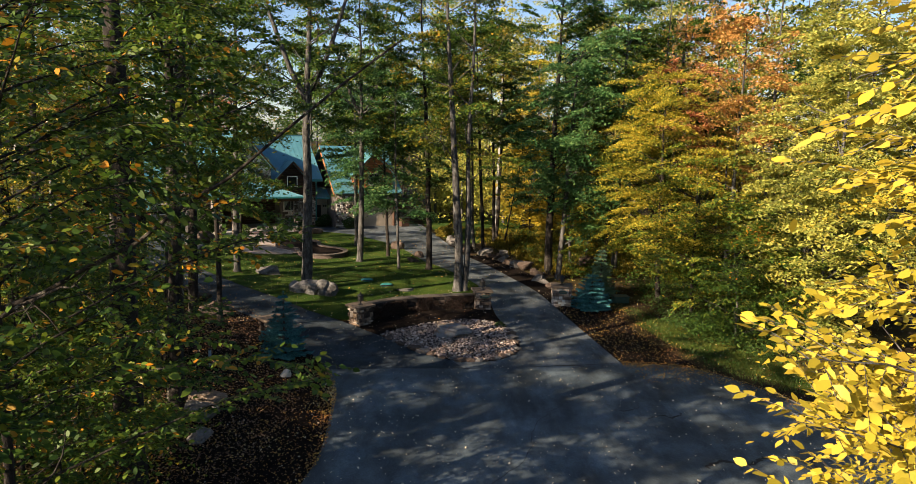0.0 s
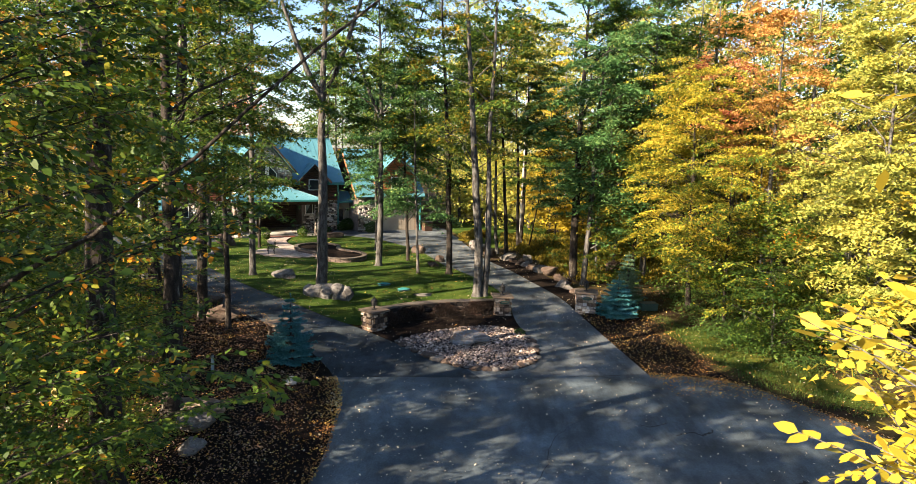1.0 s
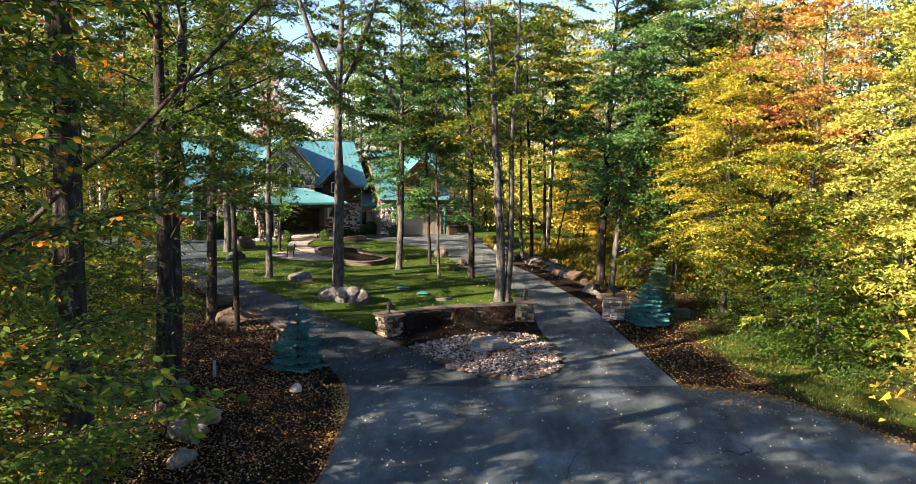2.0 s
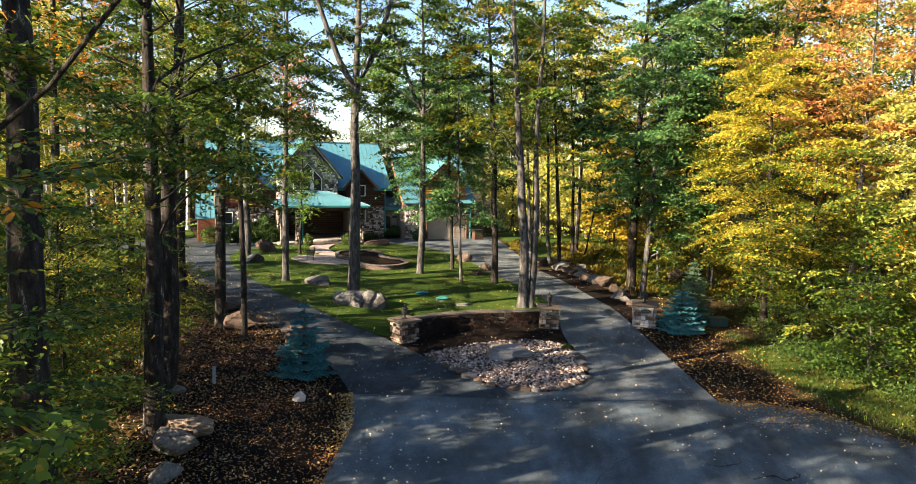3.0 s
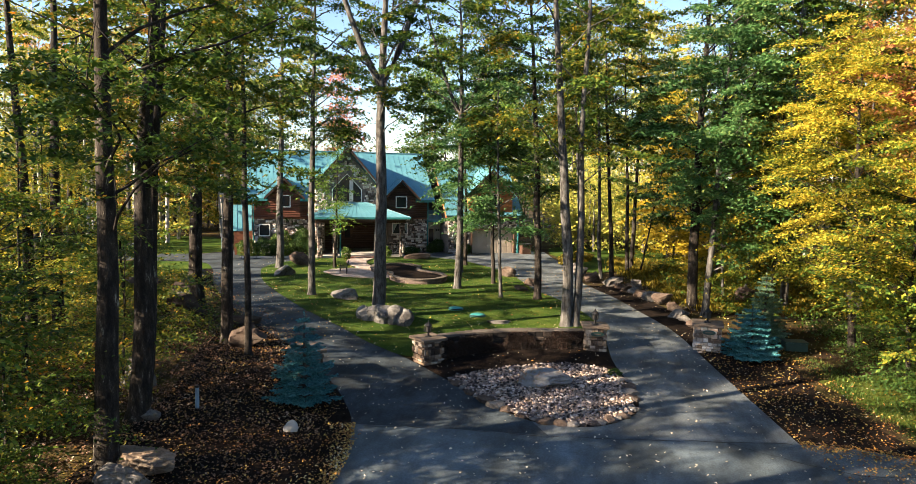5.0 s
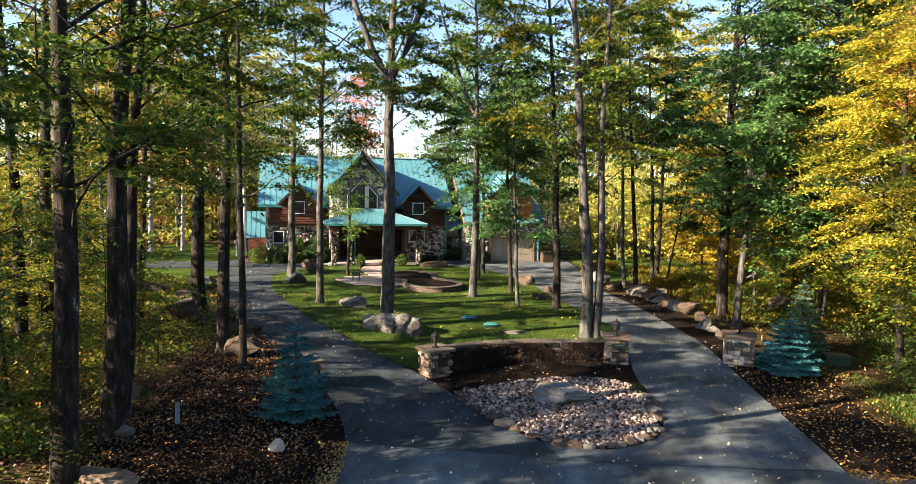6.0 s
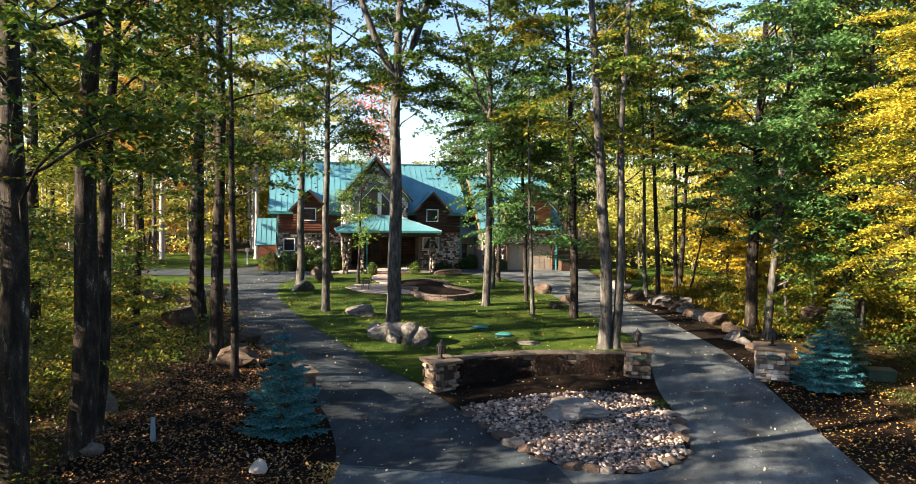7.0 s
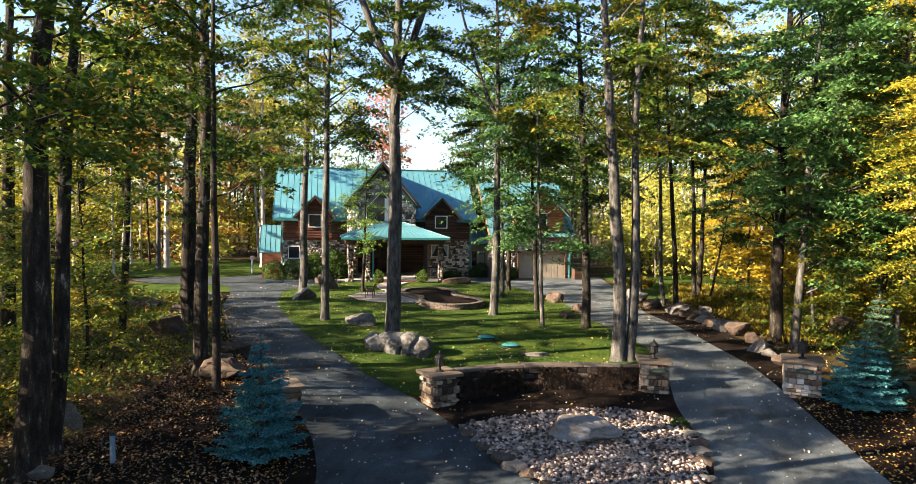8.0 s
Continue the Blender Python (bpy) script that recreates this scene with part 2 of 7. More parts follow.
PEBBLE_ONE = rough_mat("river_stone_single", [(0.0, (0.025, 0.021, 0.02)), (0.2, (0.085, 0.06, 0.05)), (0.36, (0.19, 0.165, 0.155)), (0.5, (0.32, 0.215, 0.155)), (0.62, (0.20, 0.185, 0.18)), (0.76, (0.36, 0.25, 0.18)), (1.0, (0.50, 0.43, 0.38))], 5.0, 40.0, 0.85, 0.3, 0.01, random_ob=1.3)
STONE = rough_mat("ledge_stone", [(0.05, (0.03024, 0.0216, 0.01642)), (0.3, (0.0756, 0.05184, 0.0383)), (0.5, (0.1247, 0.0972, 0.07661)), (0.7, (0.1663, 0.1116, 0.0684)), (0.95, (0.2873, 0.252, 0.2189))], 2.5, 30.0, 0.9, 0.6, 0.02, random_ob=1.1)
STONE_PALE = rough_mat("pale_ledge_stone", [(0.05, (0.085, 0.0595, 0.0425)), (0.3, (0.204, 0.1615, 0.1275)), (0.5, (0.306, 0.2805, 0.255)), (0.7, (0.34, 0.238, 0.153)), (0.95, (0.476, 0.459, 0.4335))], 2.5, 30.0, 0.9, 0.6, 0.02, random_ob=1.1)
# Near-black stone: stains and the wall's own shade are both in the colour.
STONE_STAINED_SHADED = rough_mat("stained_shaded_stone", [(0.3, (0.006, 0.005, 0.0045)), (0.62, (0.016, 0.012, 0.010)), (0.8, (0.05, 0.036, 0.028)), (1.0, (0.30, 0.26, 0.22))], 2.2, 25.0, 0.95, 0.7, 0.03, random_ob=0.5)
STONE_WALL = rough_mat("house_stone", [(0.0, (0.07, 0.055, 0.05)), (0.25, (0.20, 0.155, 0.14)), (0.45, (0.33, 0.285, 0.265)), (0.6, (0.43, 0.33, 0.25)), (0.75, (0.48, 0.44, 0.41)), (1.0, (0.64, 0.60, 0.56))], 1.0, 20.0, 0.9, 0.6, 0.02, island=1.5)
STONE_COLUMN = rough_mat("column_stone", [(0.0, (0.04, 0.03, 0.026)), (0.3, (0.11, 0.08, 0.065)), (0.55, (0.19, 0.15, 0.125)), (1.0, (0.36, 0.33, 0.30))], 1.0, 20.0, 0.9, 0.6, 0.02, island=1.5)
MORTAR = rough_mat("mortar", [(0.3, (0.11, 0.095, 0.085)), (0.7, (0.19, 0.17, 0.155))], 4.0, 50.0, 1.0, 0.4, 0.01)
CAPSTONE = rough_mat("cap_stone", [(0.2, (0.0682, 0.0527, 0.0403)), (0.6, (0.1302, 0.1023, 0.0775)), (0.9, (0.1984, 0.1674, 0.1302))], 2.5, 35.0, 0.85, 0.5, 0.01)
PAVER = rough_mat("paver", [(0.2, (0.20, 0.16, 0.14)), (0.6, (0.33, 0.28, 0.25)), (0.9, (0.42, 0.38, 0.34))], 3.0, 40.0, 0.9, 0.4, 0.01, random_ob=0.4)
SIDING = rough_mat("stained_siding", [(0.15, (0.045, 0.016, 0.010)), (0.5, (0.10, 0.035, 0.020)), (0.8, (0.19, 0.072, 0.038))], 2.0, 25.0, 0.65, 0.5, 0.01, (0.5, 4, 4), island=0.35)
# Dark timber; on the right wall and dormer it is SIDING's shaded copy.
SIDING_DARK = rough_mat("dark_siding", [(0.15, (0.022, 0.012, 0.009)), (0.5, (0.048, 0.026, 0.018)), (0.8, (0.09, 0.05, 0.033))], 2.0, 25.0, 0.7, 0.5, 0.01, (0.5, 4, 4), island=0.35)
SIDING_CEDAR = rough_mat("cedar_siding", [(0.15, (0.20, 0.065, 0.025)), (0.5, (0.34, 0.125, 0.045)), (0.8, (0.45, 0.19, 0.075))], 2.0, 25.0, 0.6, 0.5, 0.01, (0.5, 4, 4), island=0.35)
ROOF = rough_mat("teal_metal_roof", [(0.2, (0.052, 0.165, 0.205)), (0.55, (0.075, 0.215, 0.26)), (0.85, (0.12, 0.27, 0.31))], 0.7, 20.0, 0.4, 0.1, 0.004, spec=0.5)
TRIM_TEAL = rough_mat("teal_trim", [(0.2, (0.03, 0.17, 0.18)), (0.8, (0.05, 0.23, 0.24))], 2.0, 30.0, 0.5, 0.1, 0.004)
TRIM_WOOD = rough_mat("fascia_wood", [(0.2, (0.09, 0.035, 0.02)), (0.8, (0.2, 0.085, 0.045))], 2.0, 30.0, 0.6, 0.3, 0.006)
WHITE = rough_mat("white_trim", [(0.2, (0.68, 0.67, 0.63)), (0.8, (0.8, 0.79, 0.76))], 3.0, 40.0, 0.5, 0.1, 0.003)
BEIGE = rough_mat("beige_paint", [(0.2, (0.36, 0.31, 0.25)), (0.8, (0.45, 0.395, 0.325))], 1.5, 40.0, 0.6, 0.15, 0.004)
IRON = rough_mat("black_iron", [(0.2, (0.008, 0.008, 0.009)), (0.8, (0.03, 0.03, 0.032))], 6.0, 60.0, 0.5, 0.2, 0.003, metal=0.3)
BRICK_RED = rough_mat("red_brick", [(0.2, (0.14, 0.04, 0.025)), (0.8, (0.26, 0.09, 0.06))], 4.0, 40.0, 0.85, 0.4, 0.01, random_ob=0.4)
BRICK_BAND = rough_mat("planter_block", [(0.2, (0.06, 0.045, 0.038)), (0.8, (0.15, 0.115, 0.10))], 4.0, 40.0, 0.9, 0.4, 0.01, random_ob=0.5)
COPING = rough_mat("wall_coping", [(0.2, (0.0465, 0.03844, 0.031)), (0.8, (0.1178, 0.1023, 0.0868))], 3.0, 40.0, 0.9, 0.5, 0.01, random_ob=0.4)
PLASTIC_TEAL = rough_mat("green_plastic", [(0.2, (0.03, 0.20, 0.20)), (0.8, (0.06, 0.29, 0.28))], 4.0, 40.0, 0.45, 0.1, 0.003)
PLASTIC_BLUE = rough_mat("blue_grey_plastic", [(0.2, (0.12, 0.19, 0.25)), (0.8, (0.2, 0.28, 0.34))], 4.0, 40.0, 0.5, 0.1, 0.003)
PLAQUE = rough_mat("dark_green_plaque", [(0.2, (0.015, 0.04, 0.035)), (0.8, (0.03, 0.065, 0.055))], 4.0, 40.0, 0.4, 0.1, 0.003)
CONCRETE = rough_mat("concrete", [(0.2, (0.28, 0.27, 0.25)), (0.8, (0.43, 0.41, 0.38))], 2.0, 50.0, 0.9, 0.3, 0.005)
CURTAIN = rough_mat("curtain_cloth", [(0.2, (0.16, 0.24, 0.24)), (0.8, (0.28, 0.36, 0.35))], 8.0, 60.0, 0.9, 0.3, 0.01)
GLASS, gnt, gb = mat("window_glass")
gb.inputs["Base Color"].default_value = (0.02, 0.025, 0.03, 1)
gb.inputs["Roughness"].default_value = 0.06
gb.inputs["Specular IOR Level"].default_value = 0.6
TAR = rough_mat("crack_filler", [(0.3, (0.005, 0.005, 0.006)), (0.7, (0.014, 0.014, 0.016))], 3.0, 60.0, 0.6, 0.2, 0.004)
LAMP_GLASS, lnt, lb = mat("frosted_glass")
lb.inputs["Base Color"].default_value = (0.03, 0.03, 0.03, 1)
lb.inputs["Roughness"].default_value = 0.35


# ---- mesh helpers ----
def thing(name, label, category, loc=(0, 0, 0), rz=0.0, group="", kind=""):
    e = new(name)
    e.matrix_basis = pose(*loc, 0, 0, rz)
    return tagged(e, label, category, group, kind)


def part(name, bm, material, parent, label="", loc=(0, 0, 0), rz=0.0, smooth=False):
    me = bpy.data.meshes.new(name)
    bm.to_mesh(me)
    bm.free()
    me.materials.append(material)
    if smooth:
        me.shade_smooth()
    ob = new(name, me)
    ob.parent = parent
    ob.matrix_basis = pose(*loc, 0, 0, rz)
    return tagged(ob, label)


def raw_part(name, verts, faces, material, parent, label="", smooth=False):
    """A mesh from numpy arrays: verts (n, 3), faces (m, 3 or 4)."""
    verts, faces = np.asarray(verts, np.float32), np.asarray(faces, np.int32)
    me = bpy.data.meshes.new(name)
    k = faces.shape[1]
    me.vertices.add(len(verts))
    me.vertices.foreach_set("co", verts.ravel())
    me.loops.add(faces.size)
    me.loops.foreach_set("vertex_index", faces.ravel())
    me.polygons.add(len(faces))
    me.polygons.foreach_set("loop_start", np.arange(0, faces.size, k, dtype=np.int32))
    me.update(calc_edges=True)
    me.materials.append(material)
    if smooth:
        me.shade_smooth()
    ob = new(name, me)
    ob.parent = parent
    return tagged(ob, label)


def box(bm, x0, x1, y0, y1, z0, z1, bevel=0.0):
    r = bmesh.ops.create_cube(bm, size=1.0)
    vs = r["verts"]
    bmesh.ops.scale(bm, vec=(x1 - x0, y1 - y0, z1 - z0), verts=vs)
    bmesh.ops.translate(bm, vec=((x0 + x1) / 2, (y0 + y1) / 2, (z0 + z1) / 2), verts=vs)
    if bevel:
        edges = list({e for v in vs for e in v.link_edges})
        bmesh.ops.bevel(bm, geom=edges, offset=bevel, segments=2, affect='EDGES', profile=0.6)
    return bm


def boxes(*rows, bevel=0.0):
    bm = bmesh.new()
    for r in rows:
        box(bm, *r, bevel=bevel)
    return bm


def cone(bm, r0, r1, z0, z1, x=0.0, y=0.0, seg=12):
    r = bmesh.ops.create_cone(bm, cap_ends=True, segments=seg, radius1=r0, radius2=r1, depth=z1 - z0)
    bmesh.ops.translate(bm, vec=(x, y, (z0 + z1) / 2), verts=r["verts"])
    return bm


def prism(points, depth):
    """A solid from a closed outline of 3D points, thickened by the vector depth."""
    bm = bmesh.new()
    f = bm.faces.new([bm.verts.new(p) for p in points])
    r = bmesh.ops.extrude_face_region(bm, geom=[f])
    bmesh.ops.translate(bm, vec=depth, verts=[v for v in r["geom"] if isinstance(v, bmesh.types.BMVert)])
    bmesh.ops.recalc_face_normals(bm, faces=bm.faces)
    return bm


def tube(pts, radii, sides=6):
    """Arrays of a tapered tube along pts."""
    pts, radii = np.asarray(pts, float), np.asarray(radii, float)
    d = np.gradient(pts, axis=0)
    d /= np.linalg.norm(d, axis=1)[:, None] + 1e-9
    ref = np.where(np.abs(d[:, 2:3]) > 0.9, [[1.0, 0, 0]], [[0, 0, 1.0]])
    a = np.cross(d, ref)
    a /= np.linalg.norm(a, axis=1)[:, None] + 1e-9
    b = np.cross(d, a)
    ang = np.linspace(0, 2 * np.pi, sides, endpoint=False)
    ring = pts[:, None] + radii[:, None, None] * (np.cos(ang)[None, :, None] * a[:, None] + np.sin(ang)[None, :, None] * b[:, None])
    n = len(pts)
    i, j = np.meshgrid(np.arange(n - 1), np.arange(sides), indexing="ij")
    k = (j + 1) % sides
    faces = np.stack([i * sides + j, i * sides + k, (i + 1) * sides + k, (i + 1) * sides + j], -1).reshape(-1, 4)
    return ring.reshape(-1, 3), faces


def join(chunks):
    vs, fs, n = [], [], 0
    for v, f in chunks:
        vs.append(v)
        fs.append(f + n)
        n += len(v)
    return np.concatenate(vs), np.concatenate(fs)


def smooth01(t):
    t = min(1.0, max(0.0, t))
    return t * t * (3 - 2 * t)


def ground_z(x, y):
    base = -0.52 + 0.52 * smooth01((y - 30.5) / 10.5)
    return base + 0.45 * smooth01((-x - 4.7) / 5.3) * (1 - smooth01((y - 31.5) / 10.5))


def sheet(name, polygon, material, lift, label, category, step=1.0, rough=0.0, parent=None):
    """A patch of ground cover with the outline polygon, laid over the terrain."""
    bm = bmesh.new()
    f = bm.faces.new([bm.verts.new((x, y, 0)) for x, y in polygon])
    bmesh.ops.triangulate(bm, faces=[f])
    xs, ys = [p[0] for p in polygon], [p[1] for p in polygon]
    for axis, lo, hi in ((0, min(xs), max(xs)), (1, min(ys), max(ys))):
        for k in range(1, int((hi - lo) / step) + 1):
            co, no = [0, 0, 0], [0, 0, 0]
            co[axis], no[axis] = lo + k * step, 1
            bmesh.ops.bisect_plane(bm, geom=bm.verts[:] + bm.edges[:] + bm.faces[:], plane_co=co, plane_no=no)
    for v in bm.verts:
        inner = not v.is_boundary
        v.co.z = ground_z(v.co.x, v.co.y) + lift + (rough * noise.noise(v.co * 1.3) if inner else 0)
    for f in bm.faces:
        if f.normal.z < 0:
            f.normal_flip()
    me = bpy.data.meshes.new(name)
    bm.to_mesh(me)
    bm.free()
    me.materials.append(material)
    me.shade_smooth()
    return tagged(new(name, me), label, category, kind="structure")


def flow(points, n=5):
    """A smooth line through the points."""
    p = [Vector((*q, 0)) for q in points]
    out = []
    for i in range(len(p) - 1):
        a, b, c, d = p[max(i - 1, 0)], p[i], p[i + 1], p[min(i + 2, len(p) - 1)]
        for k in range(n):
            t = k / n
            q = 0.5 * ((2 * b) + (c - a) * t + (2 * a - 5 * b + 4 * c - d) * t * t + (3 * b - a - 3 * c + d) * t ** 3)
            out.append((q.x, q.y))
    return out + [tuple(points[-1])]


# ---- ground ----
def terrain():
    xs = np.concatenate([[-2500, -800, -300, -130], np.arange(-70, 46, 1.0), [80, 150, 300, 800, 2500]])
    ys = np.concatenate([[-2500, -800, -300, -100], np.arange(-40, 101, 1.0), [130, 200, 400, 1000, 2500]])
    verts = [(x, y, ground_z(x, y) - 0.02 + (0.05 * noise.noise(Vector((x * 0.35, y * 0.35, 0))) if -69 < x < 45 else 0)) for y in ys for x in xs]
    w = len(xs)
    faces = [(j * w + i, j * w + i + 1, (j + 1) * w + i + 1, (j + 1) * w + i) for j in range(len(ys) - 1) for i in range(w - 1)]
    g = raw_part("ground", verts, faces, FLOOR, None, smooth=True)
    tagged(g, "brown woodland floor of leaf litter and moss", "ground", kind="structure")


terrain()
SEAM = flow([(-4.9, 25.6), (-2.2, 26.0), (0.5, 26.2), (3.5, 26.7), (7.05, 27.4)])
LEFT_OUT = flow([(-4.9, 25.6), (-5.5, 26.8), (-7.0, 28.9), (-10, 31.9), (-13.5, 35.1), (-17, 39.2), (-20.8, 44.0), (-24.1, 49.2), (-27.2, 52.4), (-31.6, 51.5), (-35, 52.6)])
LEFT_IN = flow([(-20.6, 56.5), (-21.7, 54), (-21.3, 50.9), (-20.2, 48.6), (-18.2, 45.3), (-15.4, 41.8), (-11.8, 37.6), (-7.9, 34.0), (-5.4, 32.5), (-3.3, 30.4), (-1.7, 28.4), (-0.04, 27.15)])
RIGHT_OUT = flow([(7.05, 27.4), (6.4, 31.6), (5.6, 35.4), (4.9, 38.4), (3.9, 41.5), (2.3, 46.6), (0.6, 51), (-0.1, 54.3), (-1.0, 58), (-1.8, 62), (-2.8, 66), (-3.6, 69.3)])
RIGHT_IN = flow([(-13.9, 62.2), (-12.8, 61.9), (-9.7, 60.6), (-8.3, 59.3), (-5.2, 55.1), (-3.4, 51), (-2.2, 47.7), (-0.7, 45.0), (1.2, 40.5), (1.9, 37), (2.25, 34), (2.9, 31), (2.95, 28.9), (2.3, 27.7), (1.43, 27.1), (-0.04, 27.15)])
COURT = flow([(7.05, 27.4), (8.8, 27.3), (10.3, 26.6), (12.0, 24.3), (13.4, 21.4), (15.3, 14), (17, 5), (20, -12)])
COURT_LEFT = flow([(-8, -12), (-6, 5), (-4.6, 12), (-3.75, 17.6), (-3.95, 21.3), (-4.26, 23.6), (-4.9, 25.6)])

road = thing("road", "dark asphalt driveway loop and forecourt, tinted with skylight blue, with fallen leaves", "driveway", kind="structure")
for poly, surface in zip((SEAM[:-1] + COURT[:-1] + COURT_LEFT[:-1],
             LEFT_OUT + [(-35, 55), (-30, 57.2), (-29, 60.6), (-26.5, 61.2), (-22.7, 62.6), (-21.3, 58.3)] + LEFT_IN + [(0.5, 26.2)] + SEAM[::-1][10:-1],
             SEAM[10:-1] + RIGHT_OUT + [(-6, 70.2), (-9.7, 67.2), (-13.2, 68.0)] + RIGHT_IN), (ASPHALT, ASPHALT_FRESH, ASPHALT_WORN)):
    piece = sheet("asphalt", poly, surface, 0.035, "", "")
    del piece["kind"]
    piece.parent = road



def crack(points, width, seed):
    """A wandering tarred crack, a few millimetres proud of the asphalt."""
    rng = random.Random(seed)
    bm = bmesh.new()
    prev = None
    line = flow(points, 9)
    for i, (x, y) in enumerate(line):
        j = min(i + 1, len(line) - 1)
        h = max(j - 1, 0)
        d = Vector((line[j][0] - line[h][0], line[j][1] - line[h][1]))
        n = Vector((-d.y, d.x)).normalized() * width * rng.uniform(0.3, 1.0)
        o = Vector((rng.gauss(0, 0.03), rng.gauss(0, 0.03)))
        a, b = (bm.verts.new((x + o.x + k * n.x, y + o.y + k * n.y, ground_z(x, y) + 0.041)) for k in (-1, 1))
        if prev:
            bm.faces.new((prev[0], a, b, prev[1]))
        prev = (a, b)
    bmesh.ops.recalc_face_normals(bm, faces=bm.faces)
    part("crack", bm, TAR, road)


crack([(-4.6, 25.55), (-2.2, 25.95), (0.5, 26.15), (3.5, 26.65), (6.9, 27.3)], 0.028, 1)
crack([(5.2, 26.9), (6.2, 26.3), (8.0, 25.6), (9.6, 25.9)], 0.02, 2)
crack([(6.6, 21.6), (7.1, 21.9), (7.4, 21.7), (7.9, 22.1)], 0.05, 3)
crack([(5.6, 22.3), (6.0, 22.2), (6.5, 22.5)], 0.03, 4)
crack([(7.3, 18.2), (7.9, 18.6), (8.6, 18.4), (9.2, 18.9)], 0.09, 5)
crack([(0.5, 16.0), (2.2, 18.5), (2.8, 21.0), (4.4, 23.2)], 0.012, 6)
LAWN_IN = flow([(-5.35, 32.75), (-4.6, 33.0), (-2.6, 34.55), (-0.6, 35.3), (1.2, 35.55), (1.9, 37)])
sheet("lawn", LAWN_IN[:-1] + RIGHT_IN[::-1][30:] + [(-20.4, 58)] + LEFT_IN[:40], GRASS, 0.05, "mown green island lawn with sun streaks and scattered leaves", "lawn", rough=0.03)
sheet("lawn", flow([(-24.3, 49.9), (-27.2, 52.3), (-31.6, 51.3), (-40, 48), (-44, 43), (-36, 40.5), (-27, 44), (-24.3, 49.9)])[:-1], GRASS, 0.03, "rough green lawn beside the driveway branch", "lawn", rough=0.03)
sheet("lawn", flow([(-34.6, 55.3), (-30.4, 57.6), (-30.2, 62), (-38, 71), (-47, 68), (-52, 58), (-42, 53), (-34.6, 55.3)])[:-1], GRASS, 0.03, "bright green lawn at the edge of the woods", "lawn", rough=0.03)
sheet("lawn", flow([(-0.6, 58.2), (1.5, 57.0), (5, 64), (7, 76), (-2.6, 75), (-3.2, 69), (-2.3, 66), (-0.6, 58.2)])[:-1], GRASS, 0.03, "sunlit lawn strip beyond the driveway", "lawn", rough=0.03)
sheet("lawn", flow([(9.2, 33.6), (10.6, 29.2), (13.6, 24.4), (15.4, 25.0), (13.8, 30), (12.0, 34.5), (9.2, 33.6)])[:-1], MOSS, 0.03, "mossy grass patch under the yellow trees", "lawn", rough=0.03)
sheet("mulch_bed", COURT_LEFT[10:-1] + LEFT_OUT[:22] + flow([(-14.3, 35.0), (-12.8, 30.5), (-10.2, 24.5), (-8.6, 18), (-6.8, 11.5)]), MULCH, 0.03, "black mulch bed strewn with fallen leaves", "mulch bed", rough=0.06)
sheet("mulch_bed", RIGHT_OUT[:11][::-1] + COURT[1:11] + flow([(10.2, 27.3), (9.5, 29.6), (8.9, 32.5), (8.6, 35.5), (7.4, 36.6), (5.9, 36.3)]), MULCH, 0.03, "black mulch strip covered with yellow leaves", "mulch bed", rough=0.05)
sheet("mulch_bed", RIGHT_OUT[11:30] + [(2.2, 51.5), (4.2, 46), (5.8, 41.8), (6.4, 38.5), (6.4, 36.6)], MULCH, 0.03, "narrow dark mulch strip along the driveway", "mulch bed", rough=0.05)
sheet("mulch_bed", LEFT_IN[40:] + RIGHT_IN[::-1][:26] + LAWN_IN[4:24][::-1], MULCH, 0.045, "dark mulch bed below the curved wall", "mulch bed", step=0.6, rough=0.03)
sheet("mulch_bed", LEFT_OUT[22:36] + [(-24.9, 49.6), (-21.9, 44.5), (-18.2, 39.8), (-14.6, 35.6)], MULCH, 0.035, "dark mulch strip beside the driveway", "mulch bed", rough=0.05)


# ---- house ----
TH = 29.0
HOUSE_O = (-13.56, 65.56, 0.05)
house = thing("house", "large lodge house of stone and brown siding with teal metal roofs", "house", HOUSE_O, TH)


def slope(name, a, b, c, d, parent, thick=0.14, seams=0.45, label=""):
    """A metal roof plane: eave a-b, ridge d-c, with raised seams from eave to ridge."""
    a, b, c, d = (Vector(p) for p in (a, b, c, d))
    no = (b - a).cross(d - a).normalized()
    if no.z < 0:
        no = -no
    ob = part(name, prism([a, b, c, d], -no * thick), ROOF, parent, label)
    n = max(2, int((b - a).length / seams))
    bm = bmesh.new()
    for i in range(n + 1):
        lo, hi = a.lerp(b, i / n), d.lerp(c, i / n)
        if (hi - lo).length < 0.3:
            continue
        run = (hi - lo).normalized()
        side = run.cross(no) * 0.014
        q = [lo - side, lo + side, hi + side, hi - side]
        low = [bm.verts.new(p + no * 0.001) for p in q]
        top = [bm.verts.new(p + no * 0.02) for p in q]
        bm.faces.new(top)
        for k in range(4):
            bm.faces.new((low[k], low[(k + 1) % 4], top[(k + 1) % 4], top[k]))
    bmesh.ops.recalc_face_normals(bm, faces=bm.faces)
    tagged(part("roof_seam", bm, ROOF, ob, "raised metal seams"), kind="stuff")
    return ob


